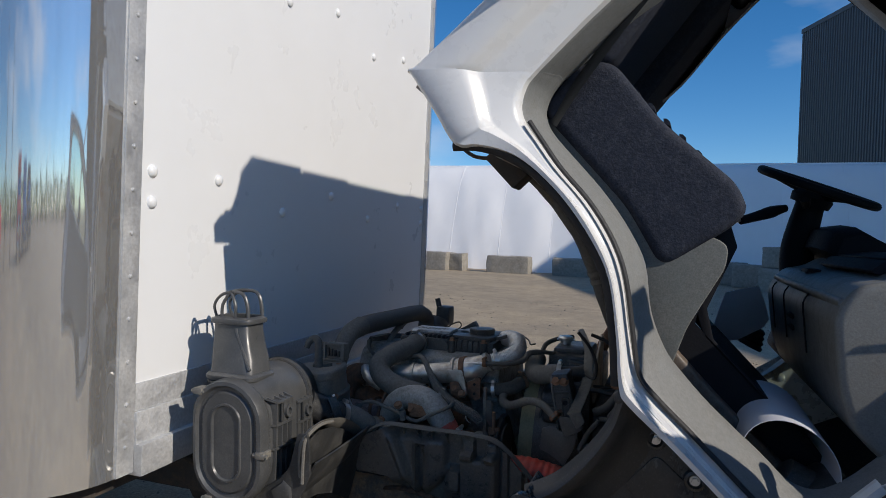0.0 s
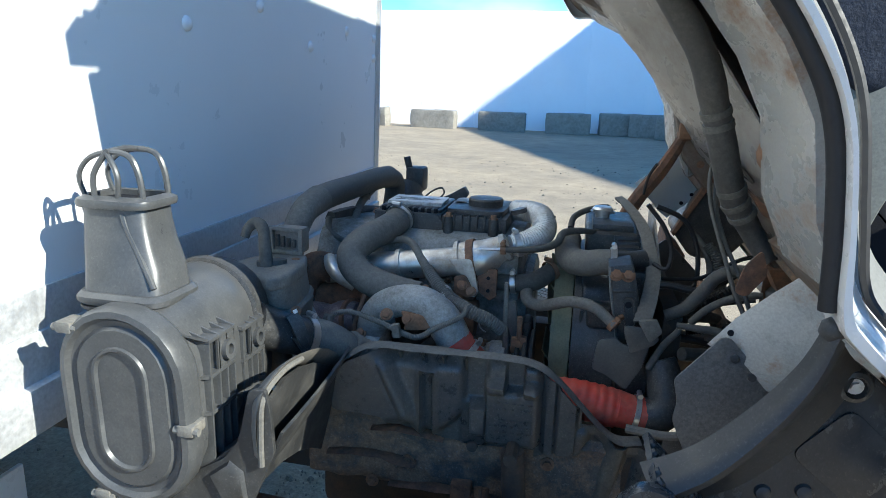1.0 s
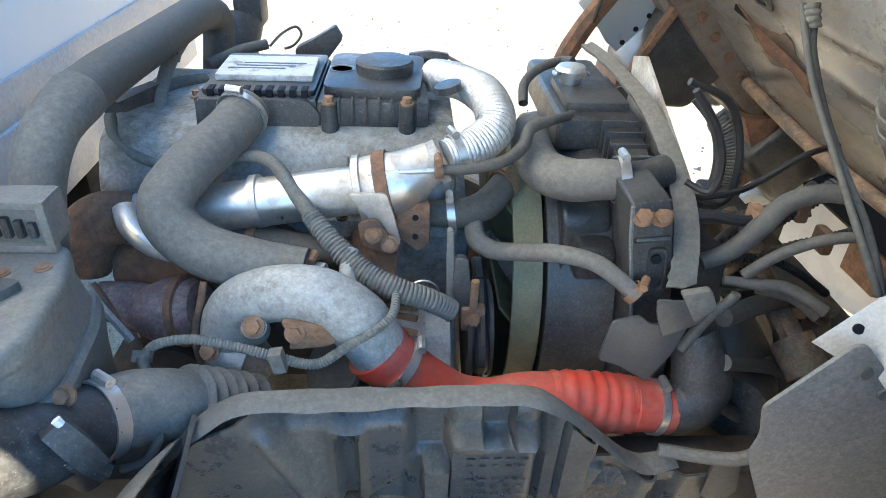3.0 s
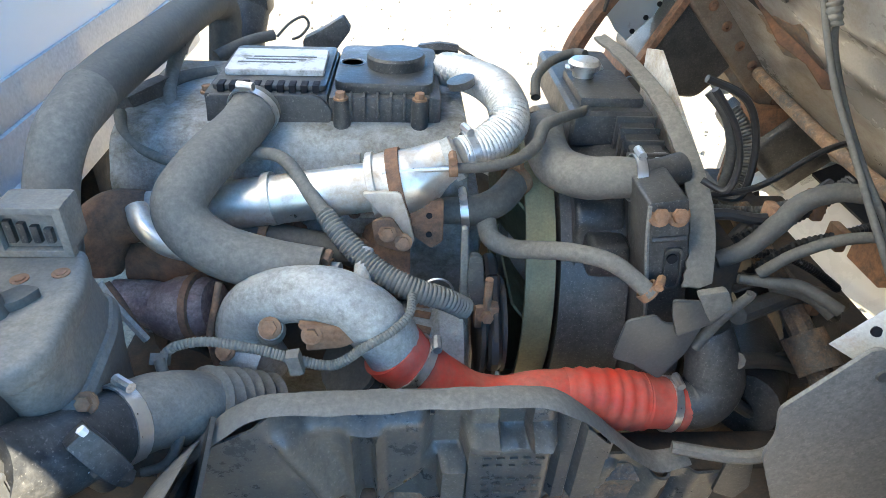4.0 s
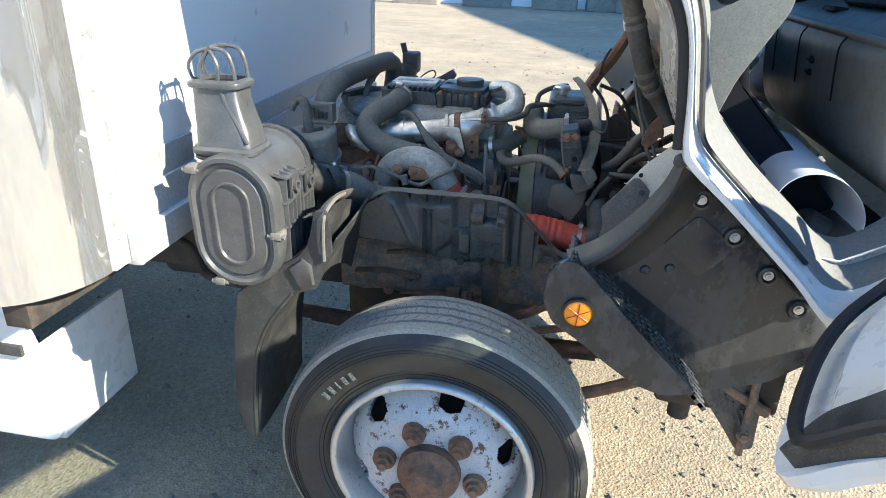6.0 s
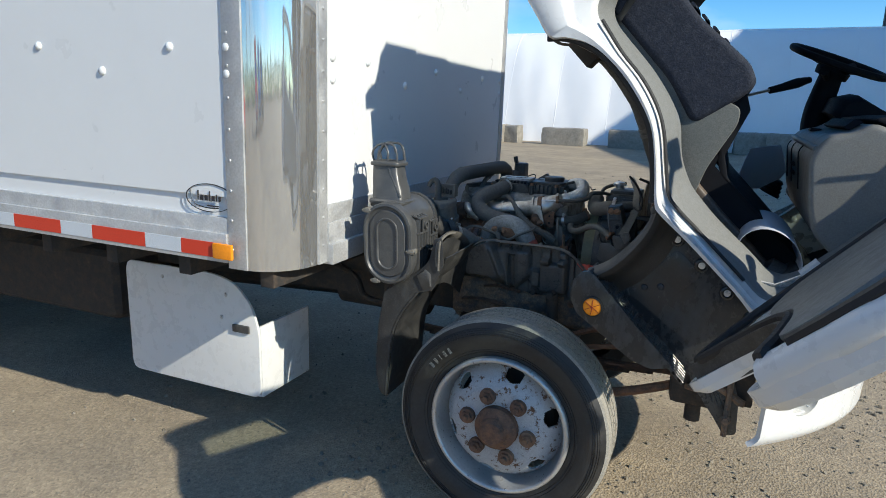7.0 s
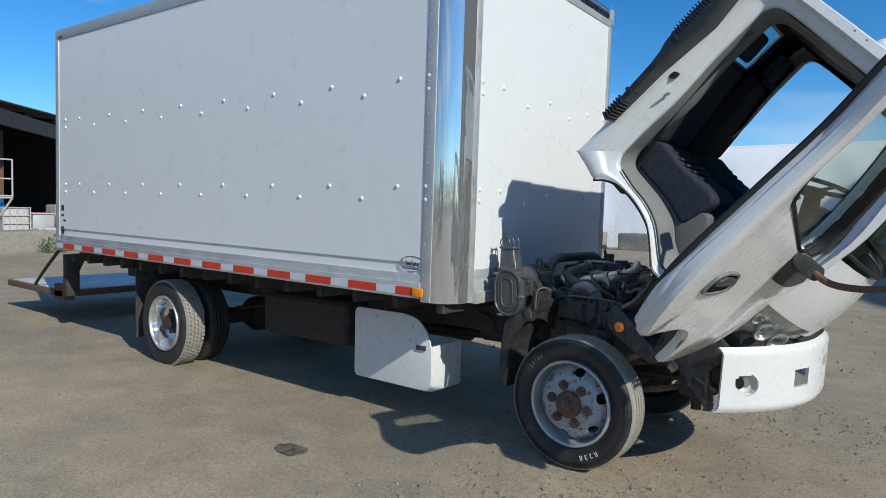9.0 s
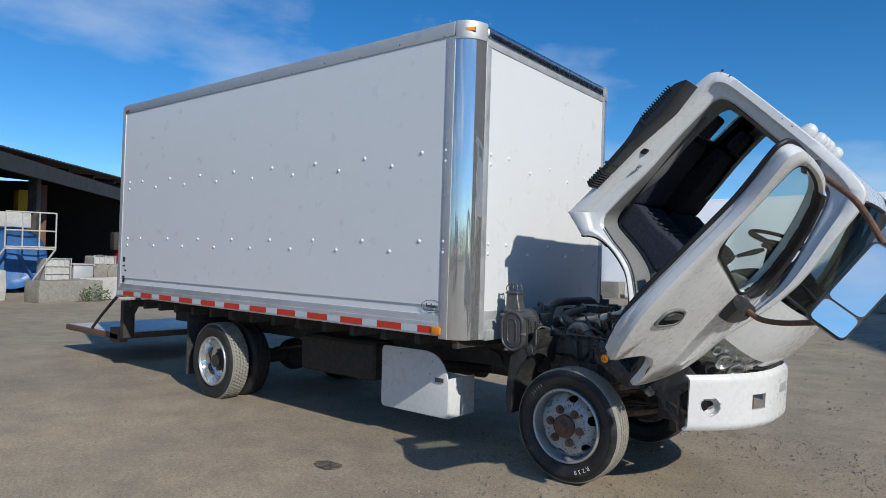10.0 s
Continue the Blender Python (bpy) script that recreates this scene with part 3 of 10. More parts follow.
def warehouse():
    w = thing("warehouse", (20, 20, 0), "tall dark grey building clad in vertical ribbed steel", "building")
    a, d = Vector((8.3, 51.5)), Vector((0.358, -0.934))
    L, H = 54.0, 16.6
    back = Vector((0.934, 0.358))
    # ribbed sheets along the wall, one mesh for each sheet
    n = Vector((-0.934, -0.358))
    for s in range(18):
        pts = []
        for k in range(13):
            u = s * 3.0 + k * 0.25
            for q, off in ((0.0, 0.0), (0.09, 0.0), (0.125, 0.05), (0.215, 0.05)):
                p = a + d * (u + q) + n * off
                pts.append(p)
        rows = [[(p.x, p.y, z) for p in pts[:-3]] for z in (0, H)]
        part("cladding_sheet", skin(rows, 0.02), M_cladding, w)
    c = a + d * L
    e, f = c + back * 30, a + back * 30
    inset = [p for p in (a + back * 0.1 + d * 0.05, c + back * 0.1, e, f)]
    part("wall", prism([(p.x, p.y) for p in inset], 0, H - 0.1, "z"), M_cladding, w)
    part("roof_trim", prism([(p.x, p.y) for p in (a + n * 0.1, c + n * 0.1, c + back * 0.4, a + back * 0.4)], H - 0.05, H + 0.25, "z"), M_cladding, w)
    p = a + d * 10.0 + n * 0.1
    lamp = block(-0.35, 0.35, -0.35, 0.1, -0.2, 0.2, 0.05)
    lamp.transform(pose(p.x, p.y, 12.0, 0, 0, -69))
    part("wall_lamp", lamp, M_label, w, "white wall-pack lamp")
    return w


warehouse()

# ---- open shed and the things before it ----
def shed():
    s = thing("open_shed", (-40, 14, 0), "large dark open-fronted steel shed with a corrugated roof edge", "building")
    # the front runs from a to b; the inside lies behind it
    a, b = Vector((-25.5, 1.6)), Vector((-47.5, 21.6))
    d = (b - a).normalized()
    n = Vector((-d.y, d.x))           # away from the yard
    if n.x > 0:
        n = -n
    def q(u, v):
        p = a + d * u + n * v
        return (p.x, p.y)
    L = (b - a).length
    H0, H1 = 5.75, 6.75
    def hgt(u):
        return H0 + (H1 - H0) * u / L
    roof = bmesh.new()
    rows = []
    for v, dz in ((-1.0, 0.0), (18.0, 1.6)):
        row = []
        for k in range(161):
            u = L * k / 160
            row.append((*q(u, v), hgt(u) + dz + (0.05 if k % 2 else 0.0)))
        rows.append(row)
    part("roof", skin(rows, 0.04), M_shed, s, "corrugated roof sheet")
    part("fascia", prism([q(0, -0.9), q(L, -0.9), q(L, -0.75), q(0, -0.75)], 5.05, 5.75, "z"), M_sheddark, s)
    for k in range(2):
        u = (10.1, 24.0)[k]
        part("post", prism([q(u, 0), q(u + 0.42, 0), q(u + 0.42, 0.4), q(u, 0.4)], 0, hgt(u) - 0.1, "z", 0.02), M_shed, s, "weathered brown steel post")
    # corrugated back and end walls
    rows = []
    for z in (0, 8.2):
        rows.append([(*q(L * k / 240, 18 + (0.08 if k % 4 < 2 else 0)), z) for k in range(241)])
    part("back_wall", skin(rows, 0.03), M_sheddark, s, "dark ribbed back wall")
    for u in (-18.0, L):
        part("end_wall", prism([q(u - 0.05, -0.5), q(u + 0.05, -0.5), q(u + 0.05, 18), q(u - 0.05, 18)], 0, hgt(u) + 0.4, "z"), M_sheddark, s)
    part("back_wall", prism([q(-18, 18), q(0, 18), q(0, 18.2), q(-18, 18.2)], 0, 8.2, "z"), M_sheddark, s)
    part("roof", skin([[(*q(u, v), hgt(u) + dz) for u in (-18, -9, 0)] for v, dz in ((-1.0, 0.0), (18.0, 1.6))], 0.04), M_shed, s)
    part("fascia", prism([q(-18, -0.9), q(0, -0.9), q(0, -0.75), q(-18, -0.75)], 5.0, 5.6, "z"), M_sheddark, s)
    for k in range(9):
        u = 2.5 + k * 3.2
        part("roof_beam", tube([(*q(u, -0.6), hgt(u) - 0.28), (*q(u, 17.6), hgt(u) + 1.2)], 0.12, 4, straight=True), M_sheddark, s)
    # plain white blocks stand in for the bright row of string lights
    for k in range(9):
        u = 12 + k * 1.6 + 0.4 * math.sin(k * 5)
        p = q(u, 17.7)
        part("string_light_block", block(p[0] - 0.25, p[0] + 0.25, p[1] - 0.1, p[1] + 0.1, 6.9, 6.97), M_label, s, "small white block in place of a string light")
    return s


shed()


def barrier(x, y, lx, ly, h, turn, seed, mat, label):
    bm = block(-lx / 2, lx / 2, -ly / 2, ly / 2, 0, h, 0.05, 2)
    bmesh.ops.subdivide_edges(bm, edges=[e for e in bm.edges if e.calc_length() > 0.3], cuts=4, use_grid_fill=True)
    for v in bm.verts:
        v.co += Vector((noise.noise(v.co * 2 + Vector((seed, 0, 0))), noise.noise(v.co * 2 + Vector((0, seed, 0))), noise.noise(v.co * 2 + Vector((0, 0, seed))))) * 0.04
        v.co.z = max(v.co.z, 0.0)
    bm.transform(pose(x, y, -0.01, 0, 0, turn))
    return tagged(part("concrete_barrier", bm, mat), label, "concrete block", "blocks before the shed")


M_palewall = material("pale_concrete", (0.55, 0.54, 0.51), 0.85, 0, 0.1, 8, 0.2, (0.40, 0.38, 0.34), 0.35, 1.0, 0.2)
barrier(-22.6, 6.0, 2.2, 0.9, 0.75, 100, 3.1, M_concrete, "weathered grey concrete barrier block before the shed")
barrier(-23.2, 7.9, 2.9, 0.5, 0.82, 100, 8.4, M_palewall, "pale whitewashed concrete barrier wall")
barrier(-24.3, 4.15, 0.9, 0.8, 1.05, 95, 5.5, M_palewall, "pale concrete block beside the blue tank")


def weeds(x, y):
    rnd = random.Random(11)
    verts, faces = [], []
    for _ in range(260):
        r, a = 0.42 * math.sqrt(rnd.random()), rnd.uniform(0, 6.28)
        p = Vector((x + 0.35 * r * math.cos(a), y + r * 1.3 * math.sin(a), rnd.uniform(0.0, 0.62) * (1 - r)))
        d = Vector((rnd.uniform(-1, 1), rnd.uniform(-1, 1), rnd.uniform(0.2, 1.2))).normalized() * rnd.uniform(0.06, 0.14)
        s = d.cross(Vector((rnd.uniform(-1, 1), rnd.uniform(-1, 1), 0.1))).normalized() * 0.018
        k = len(verts)
        verts += [p, p + d * 0.5 + s, p + d, p + d * 0.5 - s]
        faces.append((k, k + 1, k + 2, k + 3))
    me = bpy.data.meshes.new("weed_clump")
    me.from_pydata([tuple(v) for v in verts], [], faces)
    me.materials.append(M_weed)
    return tagged(new("weed_clump", me), "green weeds growing against the concrete block", "weeds", kind="stuff")


weeds(-21.95, 6.75)


def blue_tank():
    t = thing("blue_tank", (-29.2, 5.4, 0), "blue painted steel tank with a railed platform", "tank")
    ax = Vector((-0.96, 0.12, 0))
    c = Vector((-28.9, 6.2, 1.45))
    part("shell", lathe([(0.05, 0.12), (0.9, 0.06), (1.22, -0.05), (1.28, -0.2), (1.28, 5.0), (0.1, 5.2)], c, ax, 36), M_bluetank, t, "blue cylindrical shell", smooth=50)
    side = Vector((-ax.y, ax.x, 0)).normalized()
    for s in (-1, 1):
        part("skid", tube([c + side * 0.8 * s + Vector((0, 0, -1.42)), c + side * 0.8 * s + ax * 5 + Vector((0, 0, -1.42))], 0.09, 4, straight=True), M_chassis, t)
        part("brace", tube([c + side * 1.0 * s - ax * 0.15 + Vector((0, 0, -1.2)), c + side * 0.2 * s - ax * 0.2 + Vector((0, 0, 0.3))], 0.05, 4, straight=True), M_bluetank, t)
    f = Vector((-27.6, 5.6, 0))
    g = Vector((0.30, 0.954, 0))
    back = Vector((-0.954, 0.30, 0)) * 0.8
    for k in range(4):
        p = f + g * (0.57 * k)
        part("rail_post", tube([(p.x, p.y, 1.85), (p.x, p.y, 3.28)], 0.03, 6, straight=True), M_palewall, t, "pale rail post")
    for z in (1.9, 2.55, 3.28):
        part("rail", tube([(f.x, f.y, z), (f.x + g.x * 1.71, f.y + g.y * 1.71, z), (f.x + g.x * 1.71 + back.x, f.y + g.y * 1.71 + back.y, z)], 0.03, 6, straight=True), M_palewall, t, "pale safety rail")
    part("platform", prism([(f.x, f.y), (f.x + g.x * 1.71, f.y + g.y * 1.71), (f.x + g.x * 1.71 + back.x, f.y + g.y * 1.71 + back.y), (f.x + back.x, f.y + back.y)], 1.80, 1.86, "z"), M_palewall, t)
    for k in (0, 3):
        p = f + g * (0.57 * k)
        part("platform_brace", tube([(p.x, p.y, 1.82), (p.x + back.x * 0.6 - g.x * 0.8, p.y + back.y * 0.6 - g.y * 0.8, 0.45)], 0.04, 6, straight=True), M_palewall, t)
    part("control_cabinet", block(-29.9, -29.2, 5.0, 7.0, 2.72, 3.35, 0.04), M_palewall, t, "pale cabinet on the tank")
    return t


blue_tank()


def tote(x, y, h, label):
    t = thing("tote_tank", (x, y, 0), label, "tank", "plastic totes before the shed")
    part("bottle", block(x - 0.55, x + 0.55, y - 0.45, y + 0.45, 0.15, h, 0.08, 3), M_palewall, t, "white plastic bottle")
    part("pallet", block(x - 0.6, x + 0.6, y - 0.5, y + 0.5, 0.0, 0.14, 0.01), M_shed, t)
    for k in range(5):
        yy = y - 0.47 + 0.235 * k
        part("cage_bar", tube([(x + 0.58, yy, 0.14), (x + 0.58, yy, h + 0.02)], 0.02, 6, straight=True), M_alu, t)
    for k in range(5):
        z = 0.2 + (h - 0.2) * k / 4
        part("cage_hoop", tube([(x + 0.59, y - 0.5, z), (x + 0.59, y + 0.5, z)], 0.018, 6, straight=True), M_alu, t)
    part("lid", lathe([(0.12, 0), (0.12, 0.06), (0.05, 0.07)], (x, y, h), (0, 0, 1), 16), M_chassis, t)
    return t


tote(-27.9, 7.45, 1.45, "white plastic tote in a wire cage")
tote(-29.4, 9.9, 1.6, "white plastic tote with a wide lid")
bin_ = thing("steel_bin", (-27.6, 8.3, 0), "galvanised grey open steel bin", "bin")
part("bin_side", block(-27.9, -27.2, 7.98, 8.75, 0.1, 1.2, 0.02), M_alu, bin_)
part("bin_rim", block(-27.95, -27.15, 7.93, 8.8, 1.2, 1.26, 0.02), M_alu, bin_)

flat = thing("red_trailer", (-29.5, 9.6, 0), "red flat trailer with worn tyres parked in the shed", "trailer")
part("bed", block(-30.3, -29.9, 8.4, 12.0, 0.95, 1.25, 0.02), M_redpaint, flat)
for y in (9.0, 9.7, 10.3):
    part("trailer_tyre", lathe([(0.18, 0), (0.40, 0.02), (0.42, 0.2), (0.18, 0.24)], (-28.6, y - 0.1, 0.85 if y > 9 else 0.6), (1, 0.2, 0), 24), M_concrete if y > 9.5 else M_rubber, flat)
mach = thing("yellow_machine", (-34.5, 8.5, 0), "yellow and rust-brown machine standing inside the shed", "machine")
part("yellow_box", block(-34.9, -34.2, 8.0, 8.7, 3.55, 4.75, 0.05), M_yellow, mach, "yellow steel box")
part("mast", block(-34.8, -34.3, 8.75, 9.3, 0, 5.1, 0.03), M_rust, mach, "rust-brown steel mast")
part("stand", block(-34.9, -34.3, 8.05, 8.6, 0, 3.55, 0.03), M_chassis, mach)
drum = thing("red_machine", (-31.5, 12.0, 0), "small red and black machine at the shed edge", "machine")
part("frame", block(-31.8, -31.2, 11.5, 12.2, 0, 2.6, 0.1), M_redpaint, drum)
part("engine_block", block(-31.5, -31.0, 11.2, 11.7, 1.9, 2.8, 0.1), M_chassis, drum)


def red_truck():
    """Parked behind the camera: it shows in the polished post."""
    t = thing("red_truck", (-10, -11, 0), "red lorry tractor parked across the yard", "truck")
    part("cab", prism(rounded([(-11.2, 1.0), (-8.8, 1.0), (-8.8, 2.0), (-9.3, 3.6), (-11.2, 3.6)], 0.15), -12.4, -10.2, "y", 0.08, 3), M_redpaint, t, "red cab")
    part("bonnet", block(-8.9, -7.4, -12.2, -10.4, 0.9, 1.9, 0.15, 3), M_redpaint, t)
    part("screen", prism([(-8.85, 2.1), (-9.32, 3.4), (-9.28, 3.4), (-8.8, 2.1)], -12.2, -10.4, "y"), M_interior, t)
    part("stack", rod((-11.4, -10.2, 1.0), (-11.4, -10.2, 4.4), 0.09, 12), M_chassis, t)
    part("frame", block(-15.5, -7.5, -11.8, -10.8, 0.6, 0.9, 0.03), M_chassis, t)
    for x in (-8.2, -13.0, -14.4):
        for y in (-10.15, -12.2):
            part("wheel", lathe([(0.1, 0.05), (0.3, 0.0), (0.5, 0.02), (0.5, 0.24), (0.1, 0.26)], (x, y, 0.5), (0, -1, 0), 24), M_rubber, t)
    return t


red_truck()
for i, (x, y, h) in enumerate(((-15, -16, 7.5), (-19, -15, 6.5), (-7.5, -19, 8), (-4, -20, 7), (-24, -12, 7))):
    pole = part("light_pole", tube([(x, y, 0), (x, y, h)], [0.11, 0.06], 10), M_chassis)
    tagged(pole, "slim dark pole across the yard", "pole", "poles across the yard")

# ---- the red truck and trees across the yard, seen in the polished post, and two added tractors ----
def road_tractor(x, y, paint, label):
    t = thing("road_tractor", (x, y - 3, 0), label, "truck", "trucks parked in a row")
    def at(bm):
        bm.transform(Matrix.Translation((x, y, 0)))
        return bm
    side = [(-6.2, 0.95), (-6.2, 1.15), (-4.6, 1.2), (-4.6, 3.7), (-4.3, 3.95), (-2.9, 3.85), (-2.3, 3.1), (-1.95, 2.15), (-0.35, 1.85), (-0.1, 1.6), (-0.1, 0.75), (-0.5, 0.7), (-2.6, 0.85)]
    part("cab", at(prism(rounded(side, 0.14), -1.1, 1.1, "x", 0.10, 3)), paint, t, "", None, 40)
    part("windscreen", at(prism([(-2.24, 3.02), (-1.95, 2.24), (-1.91, 2.24), (-2.20, 3.02)], -0.95, 0.95, "x", 0.01)), M_reflect, t)
    part("grille", at(block(-0.5, 0.5, -0.14, -0.04, 0.85, 1.62, 0.04)), M_reflect, t, "chrome grille")
    part("bumper", at(block(-1.15, 1.15, -0.12, 0.10, 0.38, 0.75, 0.06, 3)), M_reflect, t, "chrome bumper")
    for s in (-1, 1):
        part("side_window", at(block(s * 1.105 - 0.01, s * 1.105 + 0.01, -3.1, -2.3, 2.2, 2.95, 0.008)), M_interior, t)
        part("fender", at(prism(rounded([(-0.1, 0.8), (-0.1, 1.2), (-0.5, 1.4), (-1.2, 1.4), (-1.6, 1.1), (-1.7, 0.8), (-1.5, 0.8), (-1.2, 1.15), (-0.6, 1.15), (-0.35, 0.8)], 0.08), s * 1.02 - 0.16, s * 1.02 + 0.16, "x", 0.03)), paint, t)
        part("headlight", at(block(s * 0.8 - 0.2, s * 0.8 + 0.2, -0.08, 0.02, 1.0, 1.25, 0.04)), M_lensglass, t)
        part("exhaust_stack", at(rod((s * 0.95, -4.75, 1.2), (s * 0.95, -4.75, 4.3), 0.08, 12)), M_reflect, t, "tall chrome exhaust stack")
        for yy in (-0.95, -4.3, -5.6):
            part("wheel", at(lathe([(0.2, -0.14), (0.48, -0.14), (0.52, -0.08), (0.52, 0.08), (0.48, 0.14), (0.2, 0.14)], (s * 0.98, yy, 0.52), (1, 0, 0), 24, closed=True)), M_rubber, t)
            part("wheel_disc", at(lathe([(0.32, -0.1), (0.3, 0.08), (0.12, 0.1), (0.02, 0.14)], (s * 0.98, yy, 0.52), (s, 0, 0), 20)), M_rimlip, t)


road_tractor(1.6, -22.5, M_redpaint, "red road tractor with chrome grille parked across the yard")
# unseen tractors, added to put dark shapes into the post's reflection
road_tractor(6.2, -25.0, M_bluetank, "unseen dark blue road tractor added beside the red one")
road_tractor(10.6, -27.5, M_cladding, "unseen dark grey road tractor added beside the blue one")


def tree_line():
    """A far uneven belt of bushes and trees along the yard's open side."""
    rnd = random.Random(11)
    verts, faces = [], []
    for i in range(2600):
        a = radians(rnd.uniform(-165, -12))
        d = rnd.uniform(95, 125)
        top = 4.0 + 3.5 * (0.5 + 0.5 * noise.noise(Vector((a * 9, 0, 3)))) + (3.0 if noise.noise(Vector((a * 40, 4, 1))) > 0.25 else 0.0)
        c = Vector((d * math.cos(a), d * math.sin(a), top * rnd.uniform(0.02, 1.0)))
        s = rnd.uniform(0.5, 1.3)
        k = len(verts)
        for j in range(6):
            verts.append(tuple(c + Vector((rnd.uniform(-s, s), rnd.uniform(-s, s), rnd.uniform(-s, s)))))
        faces += [(k, k + 1, k + 2), (k + 3, k + 4, k + 5), (k, k + 2, k + 4), (k + 1, k + 3, k + 5)]
    me = bpy.data.meshes.new("tree_line")
    me.from_pydata(verts, [], faces)
    me.materials.append(M_weed)
    return tagged(new("tree_line", me), "far dark belt of trees and bushes behind the yard", "trees", kind="stuff")


tree_line()

# ---- the truck: cargo box, wheels, chassis ----
truck = thing("box_truck", (-3.0, 2.22, 0), "white cab-over box truck with its cab tilted forward over the engine", "truck")
BX0, BX1, BY0, BY1, BZ0, BZ1 = -6.80, -1.24, 1.0, 3.56, 1.02, 3.475
R_C, R_X = 0.205, 0.165          # half-oval corner posts: across, and along the truck


def cargo_box():
    body = part("cargo_box", block(BX0 + 0.02, BX1 - R_X, BY0 + 0.012, BY1 - 0.012, BZ0 + 0.05, BZ1 - 0.08), M_box, truck, "white cargo box with smooth panels")
    part("front_panel", block(BX1 - R_X, BX1, BY0 + R_C, BY1 - R_C, BZ0 + 0.19, BZ1 - 0.17), M_box, body, "white front bulkhead panel")
    part("side_panel", block(BX0 + 0.05, BX1 - R_X - 0.02, BY0, BY0 + 0.012, BZ0 + 0.235, BZ1 - 0.10), M_box, body)
    for y0, y1 in ((BY0, BY0 + 1), (BY1, BY1 - 1)):
        s = 1 if y1 > y0 else -1
        arc = [(BX1 - R_X + R_X * math.sin(a), y0 + s * (R_C - R_C * math.cos(a))) for a in (math.pi / 2 * i / 12 for i in range(13))]
        poly = arc + [(BX1 - 0.05, y0 + s * R_C), (BX1 - R_X, y0 + s * 0.05)]
        part("corner_post", prism(poly, BZ0 - 0.02, BZ1 - 0.13, "z"), M_chrome, body, "mirror-polished stainless corner post", smooth=40)
        # cap over the post
        part("corner_cap", prism([(p * 1.0 + 0.006 * (1 if i < 13 else 0), q - s * 0.006 * (1 if i < 13 else 0)) for i, (p, q) in enumerate(poly)], BZ1 - 0.14, BZ1, "z", 0.004), M_alu, body)
        # riveted strips beside the post
        part("post_strip", block(BX1 - R_X - 0.075, BX1 - R_X + 0.004, *sorted((y0 - s * 0.006, y0 + s * 0.01)), BZ0 - 0.02, BZ1 - 0.12, 0.002), M_alu, body)
        part("post_strip", block(BX1 - 0.01, BX1 + 0.006, *sorted((y0 + s * (R_C - 0.004), y0 + s * (R_C + 0.05))), BZ0 - 0.02, BZ1 - 0.12, 0.002), M_alu, body)
        for k in range(24):
            z = BZ0 + 0.05 + k * 0.105
            for at, ax in (((BX1 - R_X - 0.055, y0 - s * 0.006, z), (0, -s, 0)), ((BX1 + 0.006, y0 + s * (R_C + 0.022), z), (1, 0, 0))):
                part("rivet", lathe([(0.006, 0), (0.005, 0.0025), (0.0015, 0.004)], at, ax, 8), M_alu, body)
    # rails: bottom of the side in two steps, top edges, rear post
    for y, s in ((BY0, -1), (BY1, 1)):
        part("lower_rail", block(BX0, BX1 - R_X - 0.075, *sorted((y + s * 0.004, y - s * 0.02)), BZ0, BZ0 + 0.16, 0.004), M_alu, body, "grey aluminium lower side rail")
        part("rub_rail", block(BX0, BX1 - R_X - 0.075, *sorted((y + s * 0.016, y + s * 0.002)), BZ0, BZ0 + 0.105, 0.004), M_alu, body)
        part("upper_rail", block(BX0, BX1 - R_X, *sorted((y + s * 0.01, y - s * 0.02)), BZ1 - 0.115, BZ1, 0.012), M_alu, body, "aluminium upper side rail")
    part("front_sill", block(BX1 - 0.02, BX1 + 0.012, BY0 + R_C + 0.05, BY1 - R_C - 0.05, BZ0 - 0.02, BZ0 + 0.13, 0.004), M_alu, body, "stepped aluminium front sill")
    part("front_sill", block(BX1 - 0.02, BX1 + 0.03, BY0 + R_C + 0.05, BY1 - R_C - 0.05, BZ0 - 0.03, BZ0 + 0.05, 0.006), M_alu, body)
    part("front_sill", block(BX1 - 0.02, BX1 + 0.006, BY0 + R_C + 0.05, BY1 - R_C - 0.05, BZ0 + 0.13, BZ0 + 0.2, 0.003), M_alu, body)
    part("front_header", block(BX1 - 0.02, BX1 + 0.008, BY0 + R_C, BY1 - R_C, BZ1 - 0.17, BZ1 - 0.115, 0.004), M_alu, body)
    part("roof_radius", block(BX1 - 0.16, BX1 + 0.004, BY0 + R_C, BY1 - R_C, BZ1 - 0.115, BZ1 + 0.004, 0.055, 5), M_cleanalu, body, "rounded bare metal roof edge", smooth=40)
    part("roof", block(BX0, BX1 - 0.09, BY0 + 0.05, BY1 - 0.05, BZ1 - 0.04, BZ1 + 0.012, 0.02), M_alu, body)
    part("rear_post", block(BX0 - 0.03, BX0 + 0.05, BY0 - 0.008, BY0 + 0.1, BZ0 - 0.02, BZ1 - 0.02, 0.006), M_alu, body)
    part("rear_post", block(BX0 - 0.03, BX0 + 0.05, BY1 - 0.1, BY1 + 0.008, BZ0 - 0.02, BZ1 - 0.02, 0.006), M_alu, body)
    part("rear_door", block(BX0 - 0.02, BX0 + 0.02, BY0 + 0.1, BY1 - 0.1, BZ0, BZ1 - 0.1, 0.004), M_box, body)
    # reflective tape: 0.275 red, 0.174 white, from the marker lamp to the tail
    x, red = -1.445, True
    while x > BX0 + 0.1:
        w = 0.275 if red else 0.174
        if x == -1.445:
            w = 0.241
